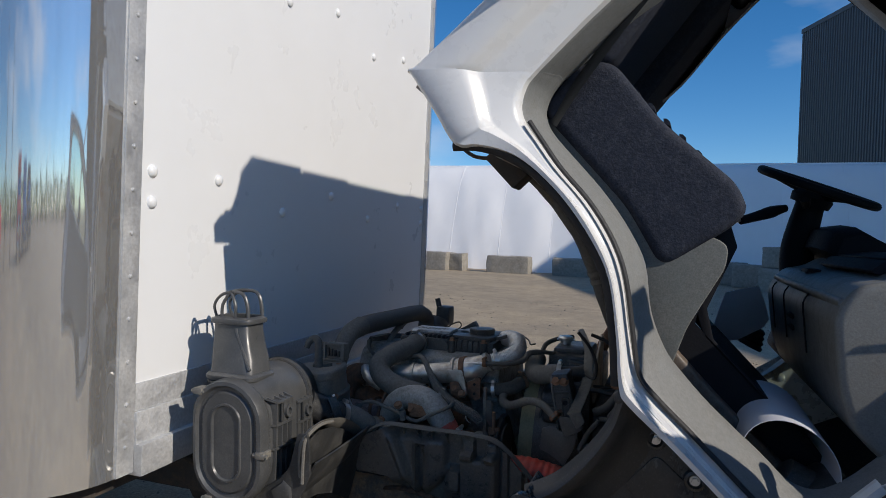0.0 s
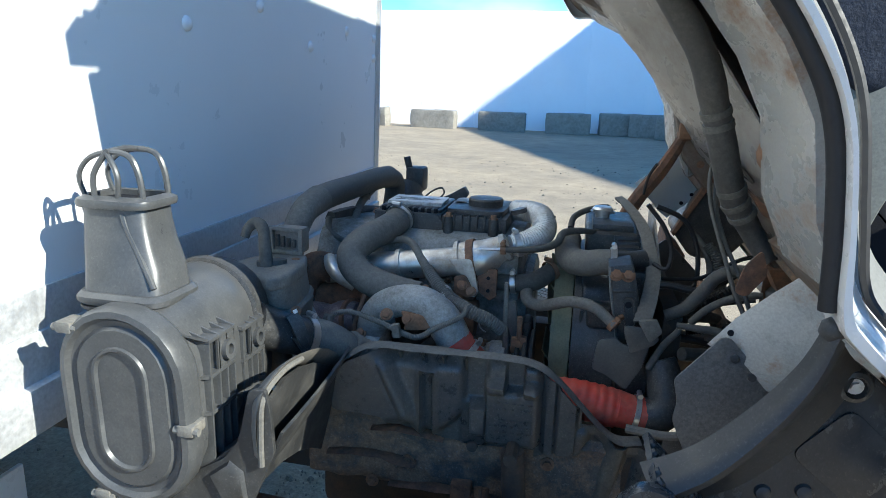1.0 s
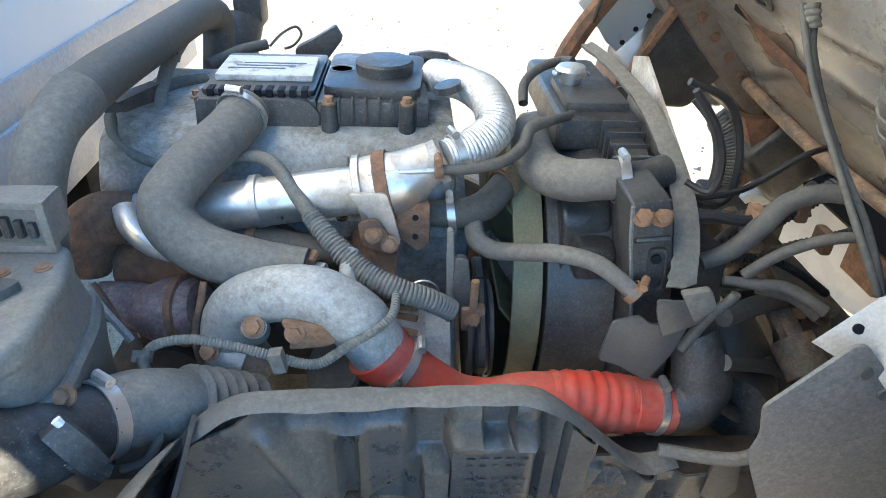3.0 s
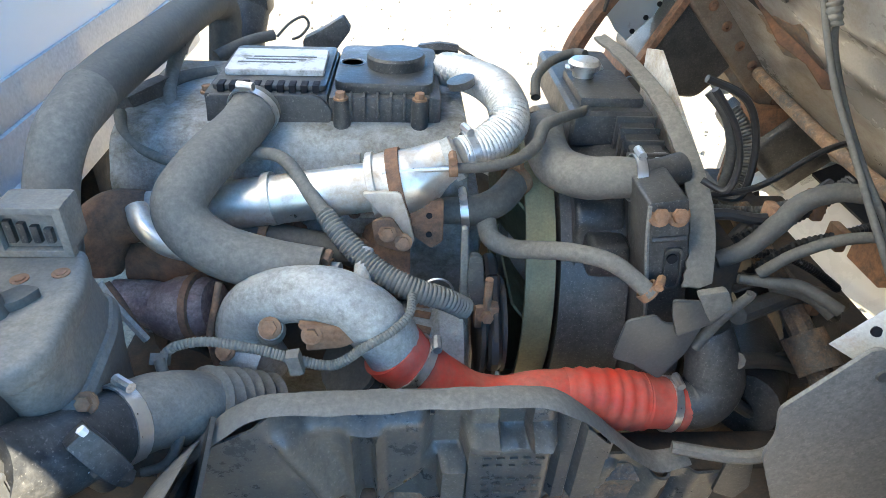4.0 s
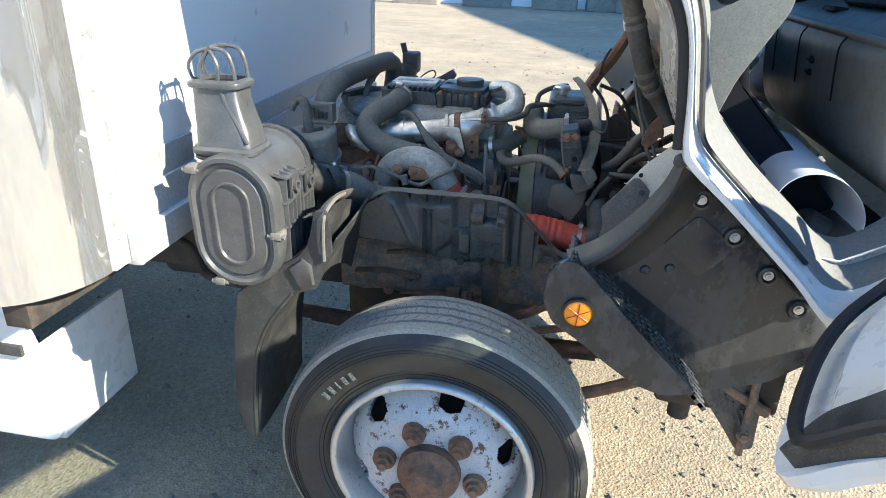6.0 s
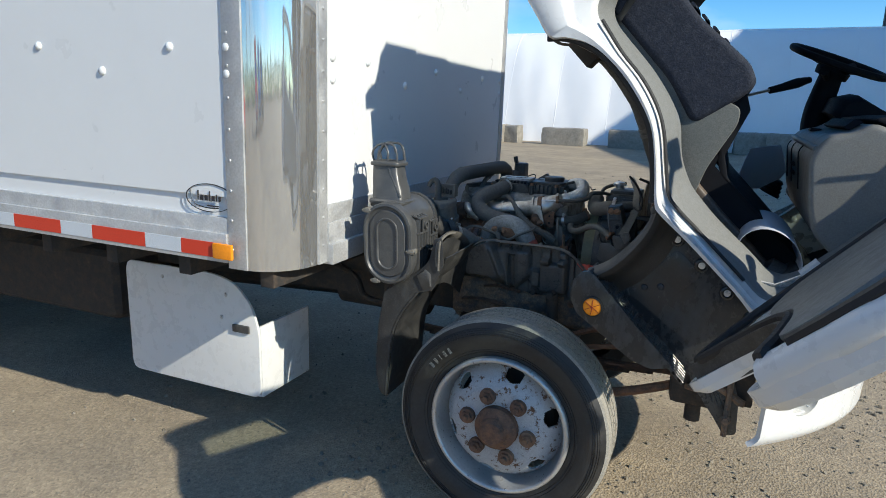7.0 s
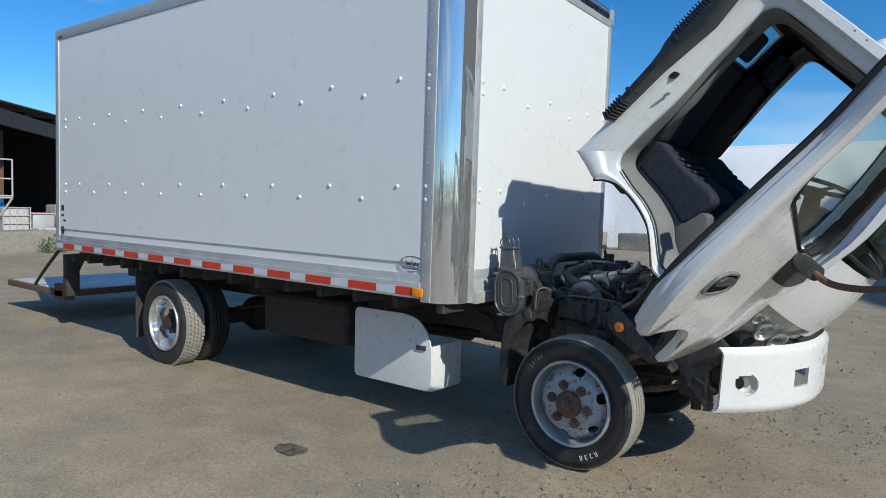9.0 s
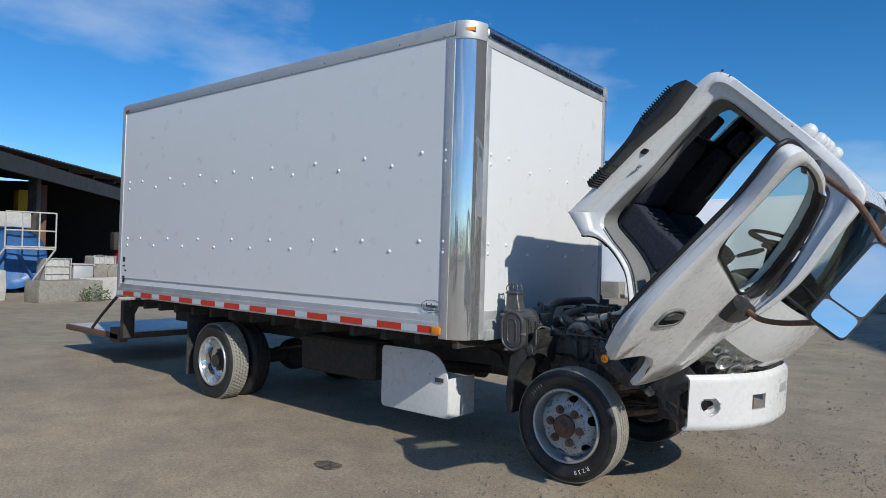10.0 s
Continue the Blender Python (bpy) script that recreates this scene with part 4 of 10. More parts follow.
        part("red_tape" if red else "white_tape", block(max(BX0 + 0.01, x - w + 0.001), x - (0.09 if x == -1.445 else 0.001), BY0 - 0.0185, BY0 - 0.0155, BZ0 + 0.016, BZ0 + 0.070), M_redtape if red else M_whitetape, body)
        x -= w
        red = not red
    part("side_marker", block(-1.533, -1.447, BY0 - 0.03, BY0 - 0.015, BZ0 + 0.014, BZ0 + 0.072, 0.008), M_amber, body, "amber side marker lamp")
    # amber lamp on the corner cap, turned to the corner's diagonal
    lamp = block(-0.036, 0.036, -0.014, 0.010, -0.013, 0.013, 0.006)
    lamp.transform(pose(BX1 - R_X + R_X * 0.64, BY0 + R_C - R_C * 0.77, BZ1 - 0.070, 0, 0, 36))
    part("roof_marker", lamp, M_amber, body, "amber roof marker lamp")
    seat_ = block(-0.044, 0.044, -0.006, 0.010, -0.019, 0.019, 0.004)
    seat_.transform(pose(BX1 - R_X + R_X * 0.64, BY0 + R_C - R_C * 0.77, BZ1 - 0.070, 0, 0, 36))
    part("marker_base", seat_, M_darkgreytrim, body)
    # rivets under the roof rail and along the rear post
    for k in range(12):
        part("rivet", lathe([(0.007, 0), (0.006, 0.003), (0.0015, 0.005)], (BX0 + 0.12 + k * 0.47, BY0 - 0.011, BZ1 - 0.085 - 0.02 * (k % 2)), (0, -1, 0), 8), M_darkgreytrim, body)
    for k in range(14):
        part("rivet", lathe([(0.007, 0), (0.006, 0.003), (0.0015, 0.005)], (BX0 + 0.01, BY0 - 0.008, BZ0 + 0.12 + k * 0.17), (0, -1, 0), 8), M_alu, body)
    part("roof_marker", block(BX0 + 0.05, BX0 + 0.15, BY0 - 0.015, BY0, BZ1 - 0.1, BZ1 - 0.07, 0.004), M_redlens, body, "red rear roof marker")
    # dome heads of the bolts: two rows of staggered pairs along the side, and over the front
    dome = [(0.017, 0), (0.016, 0.004), (0.011, 0.009), (0.003, 0.011)]
    for zr in (1.716, 2.428):
        for k in range(15):
            xk = -1.710 - k * 0.3255
            zz = zr + (-0.043 if k % 2 else 0.043)
            part("bolt_head", lathe(dome, (xk, BY0, zz), (0, -1, 0), 10), M_box, body)
        for dz in (-0.043, 0.043):
            part("bolt_head", lathe(dome, (BX1 - R_X - 0.058, BY0, zr + dz), (0, -1, 0), 10), M_box, body)
            part("bolt_head", lathe(dome, (BX0 + 0.205, BY0, zr + dz), (0, -1, 0), 10), M_box, body)
        # and over the front
        for k in range(5):
            part("bolt_head", lathe(dome, (BX1, 1.555 + k * 0.345, zr + (-0.042 if k % 2 else 0.036)), (1, 0, 0), 12), M_box, body)
        for yy in (1.295, 3.27):
            for dz in (-0.042, 0.036):
                part("bolt_head", lathe(dome, (BX1, yy, zr + dz), (1, 0, 0), 12), M_box, body)
    return body


cargo = cargo_box()


def wheel(name, at, outer, dual=False, label="", dish=False):
    """A truck wheel. outer: -1 faces the near side. The tyre is 0.84 m across and 0.24 m wide."""
    x, y, z = at
    ax = Vector((0, outer, 0))
    R, w = 0.419, 0.235
    o = Vector(at)
    prof = [(0.272, 0.03), (0.30, 0.015), (0.345, 0.0), (0.375, 0.002), (0.392, 0.012), (0.404, 0.024)]
    crown = []
    grooves = (0.062, 0.100, 0.135, 0.173)
    crown.append((R - 0.006, 0.03))
    for g in grooves:
        crown += [(R - 0.001, g - 0.0055), (R - 0.013, g - 0.004), (R - 0.013, g + 0.004), (R - 0.001, g + 0.0055)]
    crown.append((R - 0.006, w - 0.03))
    side2 = [(0.404, w - 0.024), (0.392, w - 0.012), (0.345, w), (0.30, w - 0.015), (0.272, w - 0.03)]
    # heights grow inwards from the outer face
    raw = lathe(prof + crown + side2, o, -ax, 180, closed=True)
    for v in raw.verts:
        d = v.co - o
        depth = -d.y * outer
        if math.hypot(d.x, d.z) > R - 0.02 and 0.045 < depth < w - 0.045:
            turn = math.atan2(d.z, d.x)
            v.co.y += (0.0014 if round(turn / (2 * math.pi) * 180) % 2 else -0.0014) + 0.0014 * math.sin(turn * 30) * (1 if 0.08 < depth < 0.155 else 0.25)
    tyre = part(name, raw, [M_rubber, M_tread], truck, label or "worn black truck tyre on a chipped white steel rim", smooth=28)
    for p in tyre.data.polygons:
        c = p.center
        if math.hypot(c.x, c.z) > 0.400:
            p.material_index = 1
    # sipes across the ribs
    if not dish:
        cuts = None
        for k in range(96):
            for j, h in enumerate((0.081, 0.1175, 0.154)):
                a = 2 * math.pi * (k + 0.33 * j) / 96
                cut = block(-0.0005, 0.0005, -0.009, 0.009, -0.002, 0.0005)
                cut.transform(Matrix.Translation(o - ax * h + Vector(((R - 0.001) * math.cos(a), 0, (R - 0.001) * math.sin(a)))) @ Matrix.Rotation(math.pi / 2 - a, 4, "Y") @ Matrix.Rotation((-0.6, 0.0, 0.6)[j], 4, "Z"))
                cuts = cut if cuts is None else join(cuts, cut)
        tagged(part("tread_cut", cuts, M_seal, tyre), kind="stuff")
    # raised lines round the side wall
    if not dish:
        for r, h in ((0.292, 0.019), (0.302, 0.0145), (0.364, 0.0010), (0.371, 0.0012), (0.379, 0.004), (0.386, 0.0085)):
            part("wall_line", lathe([(r - 0.0016, h + 0.003), (r, h - 0.0022), (r + 0.0016, h + 0.003)], o, -ax, 96, closed=True), M_rubber, tyre)
    # rim: lip, deep barrel, disc with hand holes
    part("rim_lip", lathe([(0.272, 0.05), (0.272, 0.012), (0.266, 0.005), (0.258, 0.005), (0.252, 0.012), (0.250, 0.06), (0.235, 0.10), (0.235, 0.13), (0.244, 0.13), (0.262, 0.06)], o, -ax, 64, closed=True), M_rimlip, tyre, "steel rim lip", smooth=50)
    if dish:
        part("rim_barrel", lathe([(0.250, 0.03), (0.240, 0.05), (0.225, 0.10), (0.215, 0.135), (0.15, 0.15), (0.09, 0.15), (0.09, 0.156), (0.16, 0.158), (0.225, 0.142), (0.245, 0.06)], o, -ax, 48, closed=True), M_chrome, tyre, "bright deep-dished rim", smooth=50)
        part("hub", lathe([(0.10, 0.16), (0.10, 0.10), (0.075, 0.09), (0.07, 0.05), (0.02, 0.045)], o, -ax, 24), M_chassis, tyre, "dark rear hub")
        for k in range(6):
            a = math.pi / 3 * k
            c = o + Vector((0.122 * math.cos(a), -ax.y * 0.145, 0.122 * math.sin(a)))
            part("wheel_nut", tube([c, c + ax * 0.03], 0.018, 6, straight=True), M_rust, tyre)
        part("inner_tyre", lathe([(r, h + 0.28) for r, h in prof + crown + side2], o, -ax, 56, closed=True), M_rubber, tyre)
        # lugs across the tread
        for k in range(64):
            for j in range(5):
                a = 2 * math.pi * (k + 0.5 * (j % 2)) / 64
                h = 0.035 + j * 0.036
                lug = block(-0.013, 0.013, -0.015, 0.015, -0.004, 0.006)
                lug.transform(Matrix.Translation(o - ax * (h + 0.012) + Vector((R * math.cos(a), 0, R * math.sin(a)))) @ Matrix.Rotation(math.pi / 2 - a, 4, "Y"))
                lugs = lug if (k, j) == (0, 0) else join(lugs, lug)
        tagged(part("tread_block", lugs, M_tread, tyre), kind="stuff")
        return tyre
    n = 180
    bm = bmesh.new()
    # the disc bulges outwards to the hub face, with six oval holes near its edge
    prof_d = [(0.243, 0.120), (0.238, 0.106), (0.232, 0.092), (0.226, 0.080), (0.219, 0.069), (0.212, 0.059), (0.205, 0.051), (0.198, 0.044), (0.190, 0.037), (0.181, 0.031), (0.170, 0.025), (0.158, 0.020), (0.146, 0.017), (0.075, 0.016)]
    prof_d = [tuple(p.xy) for p in smooth_line([(r, h, 0) for r, h in prof_d], 3)]
    rows = [[bm.verts.new(o + Vector((r * math.cos(2 * math.pi * k / n), -ax.y * h, r * math.sin(2 * math.pi * k / n)))) for k in range(n)] for r, h in prof_d]
    for a, b, (ra, _), (rb, _) in zip(rows, rows[1:], prof_d, prof_d[1:]):
        for k in range(n):
            t = ((k + 0.5) / n * 6 + 0.217) % 1.0 - 0.5
            if (t * math.pi / 3 * 0.206 / 0.036) ** 2 + (((ra + rb) / 2 - 0.206) / 0.025) ** 2 < 1:
                continue
            bm.faces.new((a[k], a[(k + 1) % n], b[(k + 1) % n], b[k]))
    bmesh.ops.delete(bm, geom=[v for v in bm.verts if not v.link_faces], context="VERTS")
    bmesh.ops.recalc_face_normals(bm, faces=bm.faces)
    bmesh.ops.solidify(bm, geom=bm.faces, thickness=0.008)
    part("rim_disc", bm, M_rim, tyre, "white painted rim disc with chips and rust", smooth=50)
    part("hub", lathe([(0.085, 0.03), (0.082, -0.01), (0.066, -0.022), (0.055, -0.03), (0.05, -0.05), (0.042, -0.058), (0.01, -0.06)], o, -ax, 28), M_rust, tyre, "rusty hub cap")
    for k in range(6):
        a = math.pi / 3 * k + radians(50)
        c = o + Vector((0.122 * math.cos(a), 0, 0.122 * math.sin(a)))
        nut = join(tube([c - ax * 0.016, c + ax * 0.012], 0.022, 6, straight=True), tube([c, c + ax * 0.026], 0.012, 10, straight=True),
                   lathe([(0.032, 0.0), (0.030, 0.018)], c - ax * 0.018, ax, 14))
        part("wheel_nut", nut, M_brightrust if k in (4, 5) else M_rust, tyre, "rusty wheel nut")
    # drum behind
    part("brake_drum", lathe([(0.19, 0.13), (0.205, 0.15), (0.205, 0.24), (0.05, 0.25)], o, -ax, 32), M_chassis, tyre)
    if dual:
        part("inner_tyre", lathe([(r, h + 0.28) for r, h in prof + crown + side2], o, -ax, 56, closed=True), M_rubber, tyre)
    return tyre


front_wheel = wheel("front_wheel", (-0.575, 1.37, 0.415), -1)
wheel("front_wheel", (-0.60, 3.07, 0.415), 1)
rear = wheel("rear_wheel", (-4.80, 1.03, 0.447), -1, True, "dual rear wheel with a bright dished rim", True)
wheel("rear_wheel", (-4.86, 3.36, 0.447), 1, True, "", True)


def tool_box():
    # plated side cover with a cut-away upper corner, in front of a step plate
    a = [(-2.52, 0.26), (-1.72, 0.26), (-1.72, 0.58), (-1.76, 0.70), (-1.85, 0.79), (-1.97, 0.82), (-2.50, 0.82), (-2.52, 0.78)]
    t = part("side_cover", prism(rounded(a, 0.05), 1.425, 1.44, "y", 0.004), M_white, truck, "white sheet-metal side cover over the chassis")
    part("cover_step", block(-1.735, -1.72, 1.44, 1.80, 0.26, 0.60, 0.004), M_white, t)
    part("cover_bottom", block(-2.5, -1.735, 1.44, 1.8, 0.26, 0.275, 0.003), M_white, t)
    part("latch", block(-1.86, -1.77, 1.412, 1.425, 0.565, 0.60, 0.004), M_blackplastic, t, "small black latch plate")
    for x, z in ((-2.28, 0.765), (-1.90, 0.73), (-1.93, 0.62)):
        part("bolt", hex_bolt((x, 1.425, z), (0, -1, 0), 0.008, 0.006), M_zinc, t)
    return t


tool_box()


def chassis():
    rail = part("chassis_rail", block(-7.1, 0.30, 1.83, 1.90, 0.695, 0.84, 0.008), M_chassis, truck, "grimy rust-stained steel chassis rail")
    part("chassis_rail", block(-7.1, 0.30, 2.56, 2.63, 0.695, 0.84, 0.008), M_chassis, truck)
    for x in (-6.6, -5.6, -4.2, -3.0, -1.5, -1.1):
        part("cross_member", block(x, x + 0.08, 1.90, 2.56, 0.70, 0.82, 0.01), M_chassis, truck)
    part("front_axle", tube([(-0.6, 1.55, 0.40), (-0.6, 1.75, 0.34), (-0.6, 2.7, 0.34), (-0.6, 2.9, 0.40)], 0.055, 10), M_chassis, truck)
    part("rear_axle", join(rod((-4.86, 1.5, 0.415), (-4.86, 2.95, 0.415), 0.07, 14), lathe([(0.05, -0.2), (0.17, -0.12), (0.2, 0), (0.17, 0.12), (0.05, 0.2)], (-4.86, 2.22, 0.42), (1, 0, 0), 20)), M_chassis, truck)
    for y in (1.80, 2.66):
        for k in range(5):
            L = 0.62 - k * 0.09
            part("leaf_spring", tube([(-0.6 - L, y, 0.61 - 0.012 * k), (-0.6, y, 0.585 - 0.014 * k), (-0.6 + L, y, 0.59 - 0.012 * k)], 0.034, 6, 6, flat=0.2), M_rust, truck)
        for k in range(6):
            L = 0.72 - k * 0.1
            part("leaf_spring", tube([(-4.86 - L, y, 0.62 - 0.012 * k), (-4.86, y, 0.52 - 0.014 * k), (-4.86 + L, y, 0.62 - 0.012 * k)], 0.036, 6, 6, flat=0.2), M_rust, truck)
    # long sills that carry the box
    for y in (1.80, 2.55):
        part("box_sill", block(-6.95, -1.30, y, y + 0.1, 0.82, 0.97, 0.006), M_chassis, truck)
    for k in range(15):
        x = -6.85 + k * 0.39
        part("floor_beam", block(x, x + 0.06, 1.05, 3.39, 0.93, 1.02, 0.004), M_chassis, truck)
    part("fuel_tank", block(-3.9, -2.75, 1.25 + 0.3, 1.95, 0.42, 0.80, 0.07, 3), M_chassis, truck, "grimy fuel tank under the box")
    part("drive_shaft", rod((-1.2, 2.22, 0.62), (-4.7, 2.22, 0.45), 0.045, 14), M_chassis, truck)
    part("exhaust_muffler", rod((-3.2, 2.75, 0.5), (-2.3, 2.75, 0.5), 0.12, 20, 0.02), M_rust, truck)
    # mud flap behind the rear wheel
    part("mud_flap", block(-5.42, -5.405, 1.08, 1.66, 0.22, 0.95, 0.004), M_blackplastic, truck, "black rubber mud flap")
    # lift platform at the tail
    plat = part("step_platform", block(-9.38, -7.55, 1.22, 3.2, 0.42, 0.50, 0.006), M_rust, truck, "rust-brown folding tail platform with a pale deck")
    part("platform_deck", block(-9.34, -7.6, 1.26, 3.16, 0.497, 0.508, 0.002), M_white_in, plat)
    part("platform_chain", tube([(-8.44, 1.24, 0.52), (-8.0, 1.2, 0.76), (-7.08, 1.08, 1.16)], 0.022, 6, 10), M_chassis, truck)
    part("platform_arm", join(rod((-7.66, 1.28, 0.44), (-7.08, 1.28, 1.0), 0.045, 8), block(-7.8, -7.5, 1.22, 1.34, 0.38, 0.58, 0.01)), M_rust, truck)
    part("tail_leg", block(-7.1, -7.0, 1.05, 1.2, 0.50, 1.0, 0.008), M_chassis, truck)


chassis()


def bumper():
    # plan outline, bowed forwards
    def front_x(y, z):
        u = abs(y - 2.20) / 0.79
        return 0.70 - 0.38 * u ** 2.5 - 0.05 * (0.9 - z)
    nj, ni = 26, 124
    def at(i, j):
        u = -1 + 2 * i / ni
        y, z = 2.20 + 0.79 * u, 0.53 + 0.365 * j / nj
        edge = 0.03 * max(0, 1 - min(j, nj - j) / 3) ** 2
        return (front_x(y, z) - edge, y, z + 0.02 * (1 - abs(u)) * (j / nj))
    def gap(y, z):
        s = abs(y - 2.20)
        fog = ((s - 0.69) / 0.05) ** 2 + ((z - 0.695) / 0.05) ** 2 < 1
        slot = 0.31 < s < 0.43 and 0.665 < z < 0.765
        return fog or slot
    bm = bmesh.new()
    vs = [[bm.verts.new(at(i, j)) for i in range(ni + 1)] for j in range(nj + 1)]
    for j in range(nj):
        for i in range(ni):
            c = (vs[j][i].co + vs[j + 1][i + 1].co) / 2
            if not gap(c.y, c.z):
                bm.faces.new((vs[j][i], vs[j][i + 1], vs[j + 1][i + 1], vs[j + 1][i]))
    bmesh.ops.delete(bm, geom=[v for v in bm.verts if not v.link_faces], context="VERTS")
    bmesh.ops.recalc_face_normals(bm, faces=bm.faces)
    bmesh.ops.solidify(bm, geom=bm.faces, thickness=0.018)
    b = part("bumper", bm, M_white, truck, "white painted steel front bumper", smooth=45)
    for sgn in (-1, 1):
        y = 2.20 + sgn * 0.69
        x = front_x(y, 0.695)
        part("fog_recess", lathe([(0.066, 0.002), (0.062, 0.004), (0.056, -0.01), (0.048, -0.026), (0.030, -0.032), (0.030, -0.036), (0.052, -0.032), (0.066, -0.008)], (x - 0.004, y, 0.695), (0.55, sgn * 0.83, 0), 28, closed=True), M_white_in, b, "round fog-lamp recess")
        part("fog_hole", lathe([(0.036, 0.0), (0.036, 0.006), (0.01, 0.006)], (x - 0.050, y + 0.004 * sgn, 0.695), (0.55, sgn * 0.83, 0), 20), M_interior, b)
        yy = 2.20 + sgn * 0.37
        part("slot_lining", block(front_x(yy, 0.71) - 0.09, front_x(yy, 0.71) - 0.05, yy - 0.07, yy + 0.07, 0.65, 0.77, 0.004), M_rust, b)
    part("badge_plate", block(front_x(2.2, 0.78) - 0.004, front_x(2.2, 0.78) + 0.004, 2.12, 2.28, 0.74, 0.80, 0.006), M_alu, b)
    return b


bumper()


# ---- printed marks ----
def badge():
    """Builder's oval on the box side, drawn as plain shapes."""
    cx, cz = -1.56, 1.246
    def oval(a, b):
        return [(cx + a * math.cos(t), cz + b * math.sin(t)) for t in (2 * math.pi * k / 48 for k in range(48))]
    b = part("maker_badge", ring(oval(0.106, 0.051), oval(0.1035, 0.0485), 0.9965, 0.9995, "y"), M_print, cargo, "small thin-lined oval badge")
    part("badge_stroke", tube([(cx - 0.085, 0.998, cz + 0.028), (cx - 0.082, 0.998, cz - 0.008), (cx - 0.062, 0.998, cz - 0.028), (cx - 0.01, 0.998, cz - 0.036), (cx + 0.04, 0.998, cz - 0.034)], 0.0035, 6, 6, flat=0.2), M_print, b)
    x = cx - 0.052
    for w, h in ((0.004, 0.034), (0.012, 0.018), (0.012, 0.018), (0.003, 0.034), (0.012, 0.018), (0.003, 0.024), (0.008, 0.018)):
        part("badge_bar", block(x, x + w, 0.9965, 0.9995, cz - 0.010, cz - 0.010 + h), M_print, b)
        x += w + 0.008
    part("badge_bar", block(cx - 0.01, cx + 0.04, 0.9965, 0.9995, cz - 0.030, cz - 0.026), M_print, b)
    for z, h in ((1.46, 0.06), (1.40, 0.02), (1.26, 0.02), (1.20, 0.05)):
        part("notice", block(BX0 + 0.10, BX0 + 0.16, 0.9965, 0.9995, z, z + h), M_print, cargo, "small dark notice sticker")
    part("notice", block(BX0 + 0.15, BX0 + 0.20, 0.9965, 0.9995, 1.34, 1.36), M_print, cargo)
    return b


badge()
# the box sits a little askew on its frame, its tail up and out
BOX_SET = Matrix.Translation((-1.40, 1.0, 1.0)) @ Matrix.Rotation(radians(1.3), 4, "Z") @ Matrix.Rotation(radians(0.7), 4, "Y") @ Matrix.Translation((1.40, -1.0, -1.0))
cargo.matrix_basis = PLACE[truck].inverted() @ BOX_SET @ PLACE[cargo]


M_mark = material("worn_tyre_mark", (0.24, 0.235, 0.22), 0.6, 0, 0.1, 300, 0.02, (0.03, 0.03, 0.03), 0.45, 60, 0.1)


def tyre_marks():
    """White maker marks on the side wall as plain bars, and the tread code in letters."""
    o = Vector((-0.575, 1.37, 0.415))
    for k, w in enumerate((0.012, 0.010, 0.004, 0.011, 0.011)):
        a = radians(143 - k * 4.2)
        bm = block(-w / 2, w / 2, -0.0008, 0.0008, -0.012, 0.012)
        bm.transform(Matrix.Translation(o + Vector((0.335 * math.cos(a), -0.0005, 0.335 * math.sin(a)))) @ Matrix.Rotation(math.pi / 2 - a, 4, "Y"))
        part("tyre_mark", bm, M_mark, front_wheel)
    for i, ch in enumerate("R238"):
        cu = bpy.data.curves.new("tyre_letter", "FONT")
        cu.body, cu.size, cu.align_x, cu.align_y, cu.extrude = ch, 0.044, "CENTER", "CENTER", 0.0006
        tmp = bpy.data.objects.new("tmp", cu)
        me = bpy.data.meshes.new_from_object(tmp)
        bpy.data.objects.remove(tmp)
        bm = bmesh.new()
        bm.from_mesh(me)
        a = radians(-54 - i * 6.2)
        bm.transform(Matrix.Translation(o + Vector((0.330 * math.cos(a), -0.0012, 0.330 * math.sin(a)))) @ Matrix.Rotation(math.pi / 2 - a, 4, "Y") @ Matrix.Rotation(math.pi / 2, 4, "X"))
        part("tyre_letter", bm, M_label, front_wheel, "white letter on the tyre wall")


tyre_marks()

# ---- the tilted cab, built upright and then turned ----
OUT = [(0, 0), (0.025, -0.004), (0.12, -0.02), (0.21, -0.035), (0.25, 0.0), (0.30, 0.035), (0.36, 0.055), (0.46, 0.06), (0.57, 0.045), (0.66, 0.015), (0.76, -0.055), (0.84, -0.12),
       (0.88, -0.13), (1.0, -0.12), (1.20, -0.11), (1.335, -0.105), (1.365, 0.0), (1.37, 0.25), (1.40, 0.5), (1.40, 0.75), (1.34, 1.05), (1.28, 1.32), (1.18, 1.395), (0.9, 1.412),
       (0.66, 1.41), (0.3, 1.40), (0.14, 1.388), (0.055, 1.345), (0.026, 1.25), (0.015, 0.9), (0.012, 0.6), (0.012, 0.3), (0.008, 0.025)]
INN = [(0.205, 0.2), (0.206, 0.192), (0.21, 0.165), (0.235, 0.125), (0.27, 0.105), (0.33, 0.095), (0.40, 0.085), (0.50, 0.08), (0.593, 0.06), (0.67, 0.025), (0.77, -0.045), (0.835, -0.088),
       (0.89, -0.095), (1.0, -0.09), (1.19, -0.083), (1.30, -0.07), (1.335, 0.03), (1.335, 0.27), (1.345, 0.5), (1.33, 0.72), (1.22, 1.04), (1.13, 1.23), (1.05, 1.27), (0.86, 1.285),
       (0.62, 1.285), (0.32, 1.28), (0.215, 1.265), (0.18, 1.23), (0.17, 1.17), (0.175, 0.9), (0.195, 0.6), (0.197, 0.36), (0.204, 0.215)]
